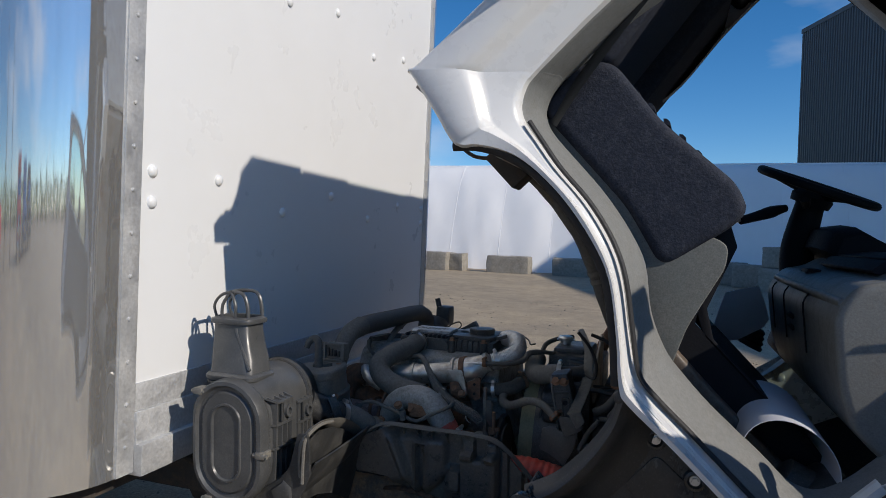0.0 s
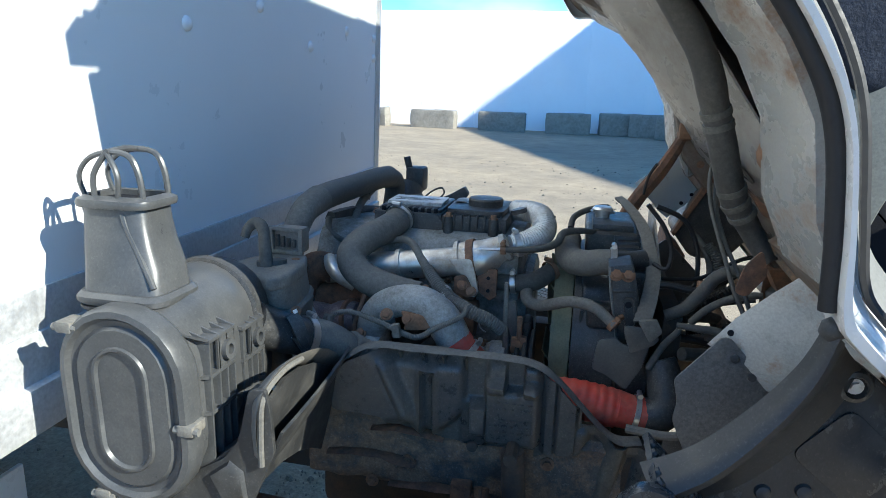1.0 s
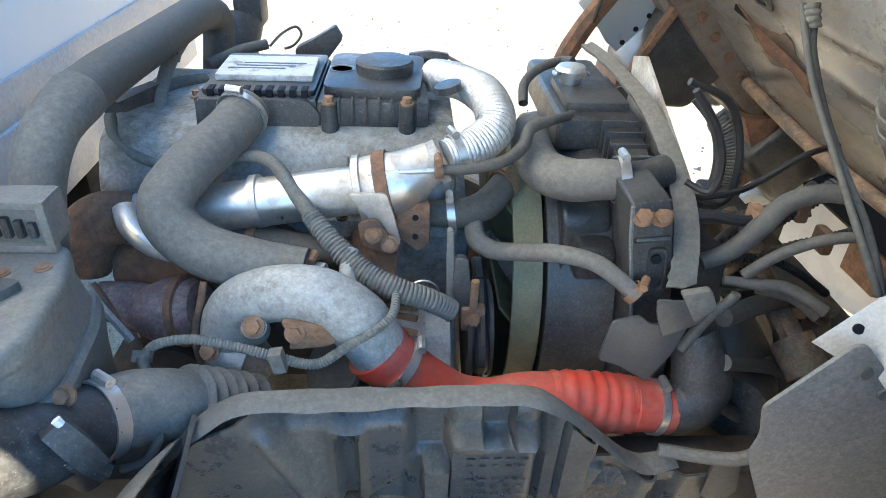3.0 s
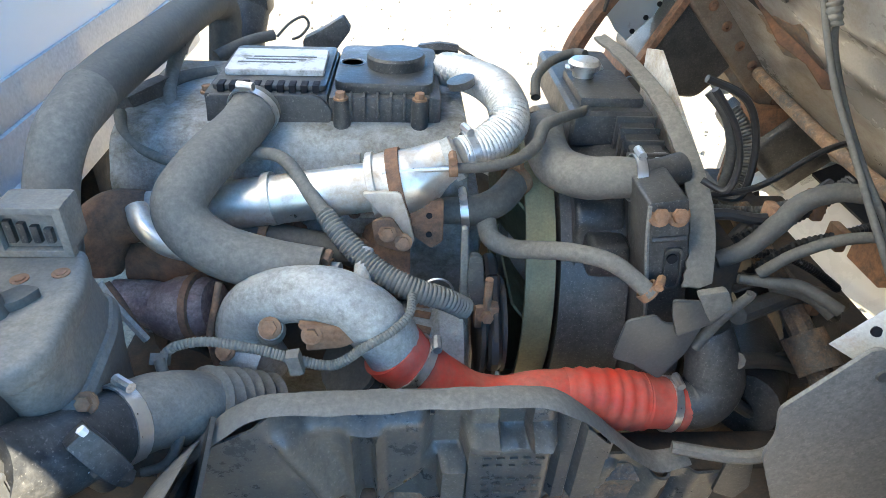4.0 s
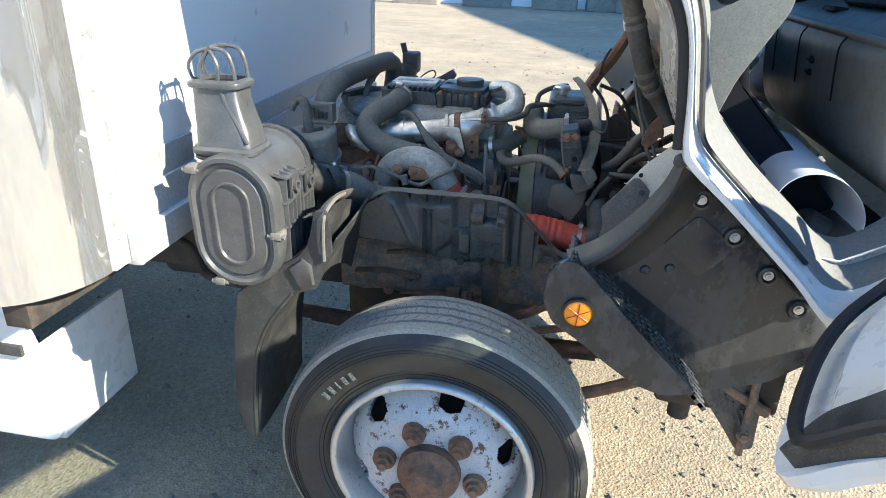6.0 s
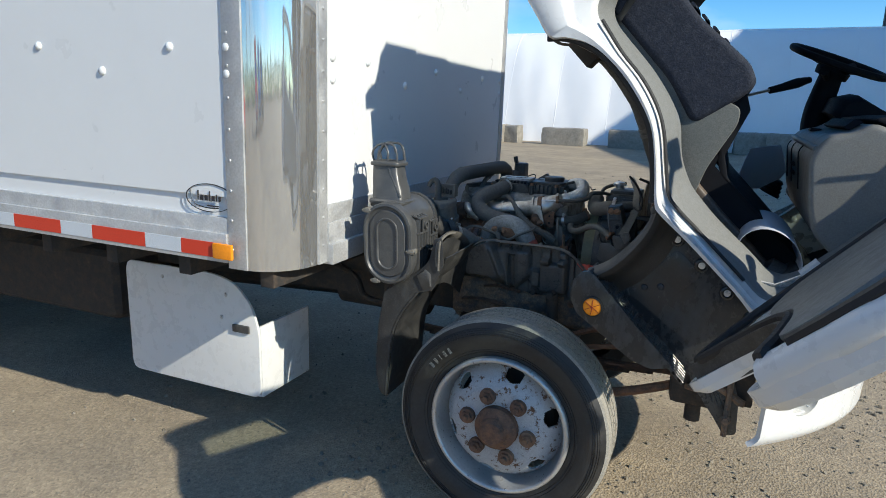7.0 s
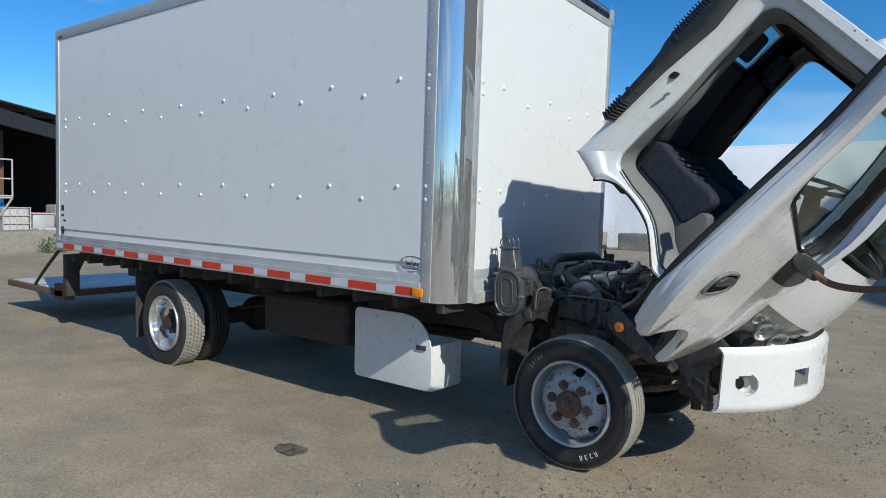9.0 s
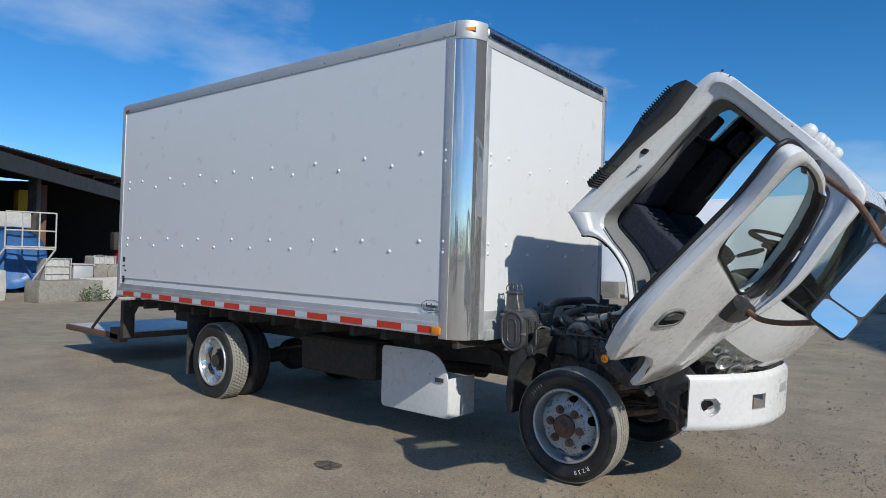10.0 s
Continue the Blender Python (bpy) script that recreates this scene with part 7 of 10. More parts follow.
part("tank_label", block(-0.266, -0.248, 2.085, 2.11, 1.187, 1.189), M_label, radiator, "small white label").rotation_euler = (radians(18), 0, 0)
support = part("side_support", prism(rounded([(-0.326, 1.200), (-0.276, 1.208), (-0.262, 1.15), (-0.245, 1.062), (-0.225, 0.95), (-0.22, 0.80), (-0.29, 0.80), (-0.290, 1.0), (-0.300, 1.062), (-0.317, 1.144)], 0.006), 1.945, 2.035, "y", 0.005), M_blackplastic, radiator, "black radiator support with two rusty bolts")
part("support_edge", tube([(-0.324, 1.944, 1.197), (-0.317, 1.944, 1.144), (-0.301, 1.944, 1.065), (-0.291, 1.944, 1.0)], 0.003, 6, 4), M_flaprub, support)
part("support_step", tube([(-0.312, 1.944, 1.148), (-0.29, 1.943, 1.150), (-0.268, 1.944, 1.152)], 0.004, 6, 4), M_blackplastic, support)
part("slot_rim", ring(rounded([(-0.292, 1.136), (-0.268, 1.138), (-0.258, 1.07), (-0.282, 1.068)], 0.008), rounded([(-0.289, 1.132), (-0.271, 1.134), (-0.262, 1.074), (-0.280, 1.072)], 0.008), 1.940, 1.946, "y", 0.001), M_blackplastic, support)
for x in (-0.309, -0.285):
    part("bolt", hex_bolt((x, 1.945, 1.184), (0, -0.9, 0.4), 0.012, 0.010), M_brightrust, support)
part("bolt_hole", lathe([(0.007, 0), (0.007, 0.003), (0.002, 0.003)], (-0.279, 1.944, 1.120), (0, -1, 0), 14), M_interior, support)
part("cheek_plate", prism([(2.36, 1.27), (2.30, 1.285), (2.06, 1.19), (2.02, 1.16), (2.10, 1.09), (2.34, 1.10)], -0.215, -0.209, "x", 0.001), M_underbody, radiator, "pale dirty cheek plate beside the radiator")
part("condenser", block(-0.20, -0.16, 1.98, 2.60, 0.62, 1.10, 0.004), M_chassis, radiator)
# fan shroud with the pale fan ring
shroud = part("fan_shroud", lathe([(0.262, -0.066), (0.272, -0.066), (0.278, -0.03), (0.292, 0.0), (0.295, 0.03), (0.28, 0.03), (0.266, -0.025)], (-0.325, 2.29, 0.90), (1, 0, 0), 48, closed=True), M_blackplastic, radiator, "black plastic fan shroud", smooth=40)
part("shroud_box", join(prism(rounded([(2.07, 1.12), (2.20, 1.15), (2.20, 0.70), (2.05, 0.70), (2.04, 0.9)], 0.03), -0.375, -0.30, "x", 0.012, 3), block(-0.36, -0.30, 2.02, 2.07, 1.03, 1.085, 0.012, 3)), M_blackplastic, radiator, smooth=50)
for k in range(4):
    z = 0.80 + k * 0.07
    part("shroud_rib", tube([(-0.372 + 0.015 * k, 2.043, 0.72), (-0.372 + 0.015 * k, 2.034, 0.9), (-0.372 + 0.015 * k, 2.058, 1.06)], 0.004, 6, 4), M_blackplastic, radiator)
part("fan_ring", lathe([(0.24, 0), (0.25, 0), (0.25, 0.046), (0.24, 0.046)], (-0.44, 2.29, 0.90), (1, 0, 0), 48, closed=True), M_greenblade, radiator, "pale green-yellow fan ring")
for k in range(8):
    a = 2 * math.pi * k / 8
    d, s = Vector((0, math.cos(a), math.sin(a))), Vector((0, -math.sin(a), math.cos(a)))
    c = Vector((-0.42, 2.29, 0.90))
    part("fan_blade", skin([[c + d * r + s * w + Vector((0.035 * w / 0.05, 0, 0)) for w in (-0.05, 0.0, 0.05)] for r in (0.06, 0.14, 0.225)], 0.004), M_greenblade, radiator)
part("fan_hub", lathe([(0.02, -0.03), (0.07, -0.02), (0.075, 0.03), (0.02, 0.04)], (-0.42, 2.29, 0.90), (1, 0, 0), 28), M_cast, radiator)
# rubber deflector plates in front of the radiator corner
part("deflector", prism(rounded([(-0.337, 1.05), (-0.345, 0.985), (-0.315, 0.975), (-0.272, 0.945), (-0.245, 0.995), (-0.232, 1.05), (-0.285, 1.045), (-0.30, 1.06)], 0.008), 1.900, 1.905, "y", 0.0015), M_plastic, radiator, "grey rubber deflector plate")
part("deflector", prism(rounded([(-0.288, 1.092), (-0.285, 1.07), (-0.270, 1.032), (-0.225, 1.055), (-0.215, 1.07), (-0.25, 1.09)], 0.006), 1.890, 1.895, "y", 0.0015), M_plastic, radiator, "small grey rubber plate")
part("strip_foot", prism(rounded([(-0.262, 1.105), (-0.225, 1.112), (-0.212, 1.085), (-0.235, 1.06)], 0.006), 1.884, 1.896, "y", 0.003), M_hose, radiator)

# ---- cab mount and lock on the chassis behind the filter ----
plate = rounded([(-1.09, 1.70), (-1.05, 1.825), (-1.042, 1.85), (-0.960, 1.85), (-0.938, 1.79), (-0.927, 1.69), (-0.951, 1.655), (-0.999, 1.680), (-1.05, 1.66)], 0.018)
mount = part("cab_mount", prism(plate, 1.168, 1.198, "z", 0.010, 3), M_mount, truck, "dusty grey cab mount and lock", smooth=50)
mid = (-1.0, 1.77)
part("mount_skirt", loft([[(mid[0] + (x - mid[0]) * k, mid[1] + (y - mid[1]) * k + dy, z) for x, y in plate] for k, dy, z in ((0.97, 0.0, 1.172), (0.99, 0.01, 1.13), (1.0, 0.03, 1.10), (0.86, 0.04, 1.05), (0.72, 0.05, 0.93))]), M_mount, mount, "dusty grey skirt of the mount", smooth=50)
part("mount_rim", tube([(x, y + 0.012, 1.118) for x, y in plate] + [(plate[0][0], plate[0][1] + 0.012, 1.118)], 0.008, 6, 1, straight=True), M_mount, mount)
part("mount_tab", prism(rounded([(-0.99, 1.14), (-0.942, 1.14), (-0.955, 1.10), (-0.968, 1.078), (-0.988, 1.075), (-0.998, 1.10)], 0.008), 1.685, 1.70, "y", 0.004), M_underdark, mount)
part("lock_block", block(-1.034, -0.966, 1.835, 1.875, 1.200, 1.254, 0.006), M_mount, mount, "ribbed rubber lock block")
part("lock_frame", ring([(-1.038, 1.199), (-0.962, 1.199), (-0.962, 1.257), (-1.038, 1.257)], [(-1.029, 1.207), (-0.971, 1.207), (-0.971, 1.249), (-1.029, 1.249)], 1.826, 1.836, "y", 0.001), M_mount, mount)
for k in range(4):
    part("lock_slot", block(-1.024 + k * 0.0125, -1.0165 + k * 0.0125, 1.829, 1.836, 1.214, 1.240 - 0.003 * k, 0.001), M_blackplastic, mount)
part("lock_hook", tube([(-0.998, 1.735, 1.195), (-1.002, 1.74, 1.235), (-1.010, 1.75, 1.268), (-1.026, 1.755, 1.280), (-1.042, 1.75, 1.268), (-1.048, 1.745, 1.25)], [0.015, 0.013, 0.012, 0.012, 0.011, 0.009], 12, 6), M_darkhose, mount, "curved lock hook")
part("hook_foot", prism(rounded([(-1.01, 1.72), (-0.975, 1.745), (-0.965, 1.765), (-0.985, 1.77), (-1.02, 1.735)], 0.006), 1.197, 1.208, "z", 0.004), M_darkhose, mount)
part("lock_plate", prism(rounded([(-1.10, 1.195), (-1.035, 1.20), (-1.005, 1.185), (-0.985, 1.158), (-1.0, 1.15), (-1.03, 1.17), (-1.10, 1.168)], 0.008), 1.655, 1.672, "y", 0.005), M_mount, mount)
for p in ((-0.965, 1.80, 1.197), (-1.0, 1.79, 1.197)):
    part("bolt", hex_bolt(p, (0, 0, 1), 0.007, 0.003), M_brightrust, mount)
for p in ((-0.99, 1.69, 1.07), (-0.955, 1.70, 1.06)):
    part("bracket_tag", block(p[0] - 0.012, p[0] + 0.012, p[1], p[1] + 0.003, p[2] - 0.012, p[2] + 0.012, 0.002), M_brightrust, mount)

# ---- splash shield beside the engine ----
EDGE = [(-0.868, 1.742, 0.985), (-0.831, 1.752, 1.02), (-0.783, 1.765, 1.043), (-0.70, 1.770, 1.043), (-0.603, 1.775, 1.042), (-0.52, 1.780, 1.040), (-0.457, 1.787, 1.030), (-0.41, 1.79, 1.0), (-0.367, 1.80, 0.952), (-0.325, 1.81, 0.905), (-0.285, 1.82, 0.872), (-0.24, 1.83, 0.872)]
def step(x, a, b, soft=0.008):
    """1 between a and b, with soft flanks."""
    def rise(t):
        t = max(0.0, min(1.0, t))
        return t * t * (3 - 2 * t)
    return rise((x - a) / soft + 0.5) * rise((b - x) / soft + 0.5)


def relief(x, z):
    """How far the moulded shield stands out towards the wheel."""
    h = 0.0
    # the big left belly with its slanting flank, and the rounded pouch with a fluted slot
    slant = -0.762 + (1.02 - z) * 0.42
    h += 0.050 * step(x, -0.90, slant, 0.05) * step(z, 0.905 - 0.05 * math.cos((x + 0.79) * 14), 1.06, 0.05)
    h += 0.026 * step(x, slant - 0.01, -0.600, 0.02) * step(z, 0.850 + 2.2 * max(0, x + 0.665) ** 1.3 * 0.9, 1.012, 0.03)
    h += 0.008 * step(x, -0.692, -0.652, 0.008) * step(z, 0.845, 1.0, 0.01)
    h -= 0.022 * step(x, -0.684, -0.659, 0.006) * step(z, 0.835, 0.992, 0.008)
    # plate box with the notch, the tab, and the flutes before the radiator
    h += 0.034 * step(x, -0.548, -0.446, 0.010) * step(z, 0.848, 0.985 if not -0.517 < x < -0.472 else 0.965, 0.012)
    h += 0.018 * step(x, -0.548, -0.446, 0.014) * step(z, 0.97, 1.02, 0.02) * (0.0 if -0.517 < x < -0.472 else 1.0)
    h += 0.030 * step(x, -0.578, -0.552, 0.006) * step(z, 0.868, 0.930, 0.008)
    h += 0.012 * step(x, -0.600, -0.550, 0.010) * step(z, 0.83, 0.935, 0.01)
    h += 0.016 * step(x, -0.432, -0.412, 0.008) + 0.020 * step(x, -0.405, -0.370, 0.010) * step(z, 0.80, 0.99, 0.02)
    return h


def edge_z(x):
    for (a, _, c), (d, _, e) in zip(EDGE, EDGE[1:]):
        if x <= d:
            return c + (e - c) * (x - a) / (d - a)
    return EDGE[-1][2]


grid = []
for r in range(49):
    row = []
    for c in range(97):
        x = -0.868 + 0.51 * c / 96
        top, low = edge_z(x) - 0.008, 0.838 - 0.012 * math.sin(x * 9) + 0.045 * step(x, -0.90, -0.74, 0.06)
        z = top + (low - top) * r / 48
        row.append((x, 1.800 + 0.03 * (x + 0.6) + 0.012 * (r / 48) - relief(x, z), z))
    grid.append(row)
shield = part("splash_shield", skin(grid, 0.004), M_shield, truck, "black plastic splash shield beside the engine, mud-stained and moulded with pockets", smooth=60)
part("shield_strip", tube(EDGE, 0.017, 8, 6, flat=0.20, wobble=0.25), M_hose, shield, "worn grey rubber strip along the shield")
part("shield_screw", lathe([(0.012, 0), (0.011, 0.006), (0.005, 0.007)], (-0.573, 1.772, 0.842), (0, -1, 0), 12), M_chassis, shield)
for r in range(5):
    for k in range(5):
        part("moulded_mark", block(-0.530 + k * 0.016, -0.520 + k * 0.016 - 0.003 * (r % 2), 1.7665, 1.769, 0.945 - r * 0.013 - (0.012 if r > 1 else 0), 0.948 - r * 0.013 - (0.012 if r > 1 else 0)), M_shield, shield)
for k in range(5):
    part("shield_gusset", prism([(1.762, 1.034), (1.79, 1.034), (1.79, 1.0)], -0.775 + k * 0.045, -0.771 + k * 0.045, "x"), M_shield, shield)
# lower ribbed part towards the axle
grid = []
for r in range(25):
    row = []
    for c in range(61):
        x = -0.45 + 0.26 * c / 60
        f = r / 24
        top = min(edge_z(x) - 0.01, 0.90)
        low = 0.775 - 0.055 * step(x, -0.345, -0.235, 0.02) - 0.02 * step(x, -0.25, -0.1, 0.05)
        z = top + (low - top) * f
        lean = 0.05 * f
        h = 0.012 * step(x + lean * 0.6, -0.365, -0.343, 0.008) * step(f, 0.1, 0.55, 0.08) - 0.014 * step(x + lean, -0.332, -0.300, 0.010) * step(f, 0.12, 0.95, 0.08)
        h += 0.016 * step(x + lean * 0.5, -0.296, -0.270, 0.010) - 0.012 * step(x + lean * 0.5, -0.262, -0.240, 0.008) * step(f, 0.15, 0.8, 0.08) + 0.010 * step(x, -0.235, -0.19, 0.012)
        row.append((x, 1.812 + 0.05 * (x + 0.4) + 0.014 * f - h, z))
    grid.append(row)
low = part("lower_shield", skin(grid, 0.004), M_shield, truck, "ribbed black lower shield with brown mud", smooth=60)
part("end_plate", prism(rounded([(-0.20, 0.905), (-0.165, 0.90), (-0.155, 0.84), (-0.17, 0.815), (-0.205, 0.83)], 0.006), 1.80, 1.806, "y", 0.002), M_blackplastic, low)
part("grey_hose", tube([(-0.27, 1.82, 0.90), (-0.20, 1.80, 0.905), (-0.165, 1.79, 0.92), (-0.14, 1.79, 0.955), (-0.115, 1.80, 0.975)], 0.009, 8, 6), M_hose, low)
part("hose_nut", rod((-0.14, 1.79, 0.95), (-0.118, 1.80, 0.972), 0.015, 8), M_rust, low)
# rust-scaled frame flank and steering gear below
flank = []
for r in range(13):
    flank.append([(-0.95 + 0.68 * c / 40, 1.822 + 0.010 * noise.noise(Vector((c * 0.35, r * 0.5, 2.0))) + (0.012 if r in (0, 12) else 0.0), 0.855 - 0.16 * r / 12) for c in range(41)])
part("frame_flank", skin(flank, 0.006), M_flank, truck, "oily chassis flank with flaking rust", smooth=50)
for x, z, l in ((-0.80, 0.76, 0.10), (-0.62, 0.70, 0.14), (-0.72, 0.83, 0.08)):
    part("rust_flake", tube([(x - l, 1.812, z), (x, 1.808, z + 0.01), (x + l, 1.812, z - 0.004)], 0.018, 7, 5, flat=0.35, wobble=0.7), M_rust, truck)
part("shock_absorber", join(rod((-0.49, 1.76, 0.85), (-0.47, 1.76, 0.62), 0.024, 16), rod((-0.47, 1.76, 0.62), (-0.455, 1.76, 0.42), 0.031, 16), rod((-0.49, 1.80, 0.85), (-0.49, 1.72, 0.85), 0.014, 10)), M_chassis, truck, "black front shock absorber")
part("frame_bracket", join(block(-0.62, -0.575, 1.79, 1.83, 0.69, 0.735, 0.006), rod((-0.56, 1.80, 0.73), (-0.545, 1.76, 0.63), 0.010, 8), rod((-0.545, 1.80, 0.73), (-0.535, 1.77, 0.62), 0.008, 8)), M_rust, truck, "rusty bracket with hoses")
for x, z in ((-0.42, 0.80), (-0.60, 0.715), (-0.72, 0.76), (-0.80, 0.70)):
    part("bolt", hex_bolt((x, 1.812, z), (0, -1, 0), 0.012, 0.010), M_brightrust, truck)
part("gear_strut", join(tube([(-0.44, 1.80, 0.66), (-0.36, 1.78, 0.70), (-0.30, 1.80, 0.72)], 0.012, 6), rod((-0.40, 1.75, 0.64), (-0.20, 1.80, 0.66), 0.012, 8)), M_rust, truck)
part("drag_link", tube([(-0.45, 1.62, 0.50), (-0.2, 1.66, 0.52), (0.05, 1.74, 0.58)], 0.018, 10), M_rust, truck)
part("steering_gear", join(block(0.0, 0.18, 1.66, 1.82, 0.52, 0.76, 0.03), rod((0.09, 1.74, 0.52), (0.09, 1.74, 0.44), 0.03, 12)), M_chassis, truck, "grimy steering gear box")
part("front_member", block(0.20, 0.28, 1.56, 2.86, 0.60, 0.80, 0.01), M_chassis, truck, "dark front cross member")
part("bumper_stay", join(block(0.10, 0.24, 1.585, 1.62, 0.58, 0.72, 0.008), block(0.10, 0.24, 1.62, 1.84, 0.62, 0.70, 0.008)), M_chassis, truck, "dark bumper stay")
part("step_stay", join(rod((0.06, 1.56, 0.72), (0.25, 1.54, 0.62), 0.014, 8), rod((0.06, 1.66, 0.60), (0.25, 1.54, 0.62), 0.012, 8), rod((0.20, 1.52, 0.50), (0.205, 1.53, 0.74), 0.010, 8), hex_bolt((0.20, 1.515, 0.56), (0, -1, 0), 0.014, 0.012)), M_flank, truck)
part("splash_liner", prism(rounded([(0.06, 0.72), (0.20, 0.74), (0.235, 0.62), (0.24, 0.50), (0.20, 0.49), (0.16, 0.55), (0.08, 0.66)], 0.012), 1.545, 1.553, "y", 0.002), M_shield, truck, "torn black splash liner behind the bumper")
for k in range(5):
    part("liner_rib", rod((0.10 + k * 0.022, 1.542, 0.70 - k * 0.02), (0.13 + k * 0.022, 1.542, 0.62 - k * 0.015), 0.003, 6), M_shield, truck)

# dark gear ahead of the radiator: steering shaft, cooler pipes, brackets
part("steering_shaft", join(tube([(0.06, 1.78, 0.74), (0.0, 1.98, 0.92), (-0.06, 2.2, 1.05)], 0.02, 10, 6), lathe([(0.034, -0.03), (0.034, 0.03)], (0.0, 1.98, 0.92), (-0.25, 0.75, 0.5), 12)), M_flank, truck, "grimy steering shaft with its joint")
part("cooler_duct", tube([(-0.11, 1.93, 0.86), (-0.06, 2.0, 0.84), (0.0, 2.15, 0.80), (0.02, 2.4, 0.78)], [0.05, 0.055, 0.06, 0.06], 16, 6), M_blackplastic, truck, "black cooler duct")
part("horn_bracket", join(prism(rounded([(-0.16, 0.66), (0.12, 0.62), (0.14, 0.70), (0.04, 0.86), (-0.02, 0.90), (-0.14, 0.80)], 0.015), 2.00, 2.012, "y", 0.003), block(-0.10, 0.12, 1.94, 2.0, 0.62, 0.68, 0.008)), M_flank, truck, "grimy bracket plate ahead of the radiator")
part("horn", join(lathe([(0.02, -0.05), (0.045, -0.03), (0.05, 0.0), (0.048, 0.012), (0.01, 0.016)], (0.06, 2.06, 0.90), (0.4, -0.8, 0.3), 22), rod((0.06, 2.08, 0.88), (0.02, 2.1, 0.80), 0.01, 8)), M_blackplastic, truck, "black horn")
for k, (a, b, c) in enumerate((((-0.17, 1.90, 0.98), (-0.05, 1.98, 0.90), (0.10, 2.05, 0.80)), ((-0.16, 1.95, 1.02), (0.0, 2.05, 0.98), (0.16, 2.15, 0.88)), ((-0.14, 1.92, 0.88), (-0.04, 1.94, 0.80), (0.08, 1.98, 0.74)), ((-0.18, 2.0, 1.08), (-0.06, 2.15, 1.04), (0.08, 2.3, 0.92)))):
    part("front_hose", tube([a, b, c], (0.012, 0.015, 0.010, 0.014)[k], 10, 6), M_darkhose, truck, "dark hose ahead of the radiator")

# wires and sleeved looms between the radiator and the cab floor
LOOMS = [([(-0.235, 2.0, 1.148), (-0.198, 2.0, 1.155), (-0.128, 2.0, 1.149), (-0.048, 2.02, 1.192)], 0.010, None),
         ([(-0.181, 2.03, 1.065), (-0.104, 2.03, 1.116), (-0.053, 2.03, 1.153), (-0.003, 2.04, 1.184)], 0.014, (0.0015, 0.006)),
         ([(-0.097, 2.06, 1.008), (-0.036, 2.06, 1.062), (0.024, 2.06, 1.081), (0.094, 2.08, 1.087)], 0.009, (0.0015, 0.008)),
         ([(-0.225, 2.09, 1.31), (-0.162, 2.09, 1.281), (-0.129, 2.09, 1.214), (-0.127, 2.09, 1.133), (-0.167, 2.10, 1.128)], 0.007, None),
         ([(-0.255, 2.0, 1.327), (-0.217, 2.0, 1.281), (-0.197, 2.0, 1.23), (-0.203, 2.0, 1.19), (-0.229, 2.02, 1.195)], 0.006, None),
         ([(-0.162, 2.03, 1.028), (-0.074, 2.03, 1.017), (0.004, 2.03, 0.983), (0.063, 2.04, 0.941)], 0.012, None),
         ([(-0.099, 2.06, 0.961), (-0.047, 2.06, 0.973), (0.029, 2.06, 0.924)], 0.016, None),
         ([(-0.133, 2.09, 1.022), (-0.041, 2.09, 1.029), (0.029, 2.09, 1.0), (0.097, 2.10, 0.952)], 0.008, (0.0015, 0.006)),
         ([(-0.21, 2.05, 1.155), (-0.12, 2.07, 1.158), (-0.03, 2.09, 1.205), (0.05, 2.14, 1.20)], 0.006, None)]
for pts, r, ribs in LOOMS:
    part("loom", tube(pts, r * 0.8, 8, 6, ribs=ribs), M_seal, truck, "dark sleeved wiring loom")
for x, y, z in ((-0.128, 2.0, 1.149), (-0.053, 2.03, 1.153), (0.024, 2.06, 1.081), (0.004, 2.03, 0.983)):
    part("loom_clip", block(x - 0.008, x + 0.008, y - 0.018, y + 0.018, z - 0.018, z + 0.018, 0.004), M_brightrust, truck)

# ---- rubber flap and pale bracket sheet between cab and engine (they tilt with the cab) ----
part("mud_flap", prism(rounded([(-0.203, 1.045), (-0.13, 1.135), (-0.115, 1.135), (-0.03, 1.045), (0.03, 1.01), (0.10, 0.90), (0.11, 0.72), (0.0, 0.70), (-0.075, 0.755), (-0.137, 0.83), (-0.198, 0.965), (-0.192, 1.0)], 0.010), 1.752, 1.758, "y", 0.002), M_flaprub, cab, "grey-black rubber flap with stud heads")
for x, z in ((-0.105, 1.098), (-0.072, 1.066), (-0.042, 1.036), (-0.005, 1.000)):
    part("flap_stud", lathe([(0.0085, 0), (0.0075, 0.003), (0.003, 0.004)], (x, 1.752, z), (0, -1, 0.1), 14), M_plastic, cab)
sheet = skin([[(-0.145, 1.795, 1.105), (-0.10, 1.79, 1.165), (-0.05, 1.785, 1.215), (0.0, 1.78, 1.26)],
              [(-0.115, 1.77, 1.095), (-0.06, 1.74, 1.14), (0.0, 1.70, 1.19), (0.03, 1.66, 1.24)],
              [(-0.02, 1.76, 1.005), (0.02, 1.68, 1.07), (0.04, 1.60, 1.13), (0.05, 1.54, 1.19)]], 0.003)
part("arch_sheet", sheet, M_archnear, cab, "pale dirty sheet-metal arch panel", smooth=50)
for p in ((-0.11, 1.782, 1.135), (-0.06, 1.77, 1.14), (-0.03, 1.74, 1.17), (-0.085, 1.784, 1.16)):
    part("sheet_hole", lathe([(0.006, 0), (0.006, 0.003), (0.002, 0.003)], p, (-0.2, -0.9, 0.4), 12), M_interior, cab)

# ---- underside of the tilted cab ----
def upart(name, bm, mat, label="", smooth=40):
    return part(name, bm, mat, cab, label, TILT_CAB, smooth)


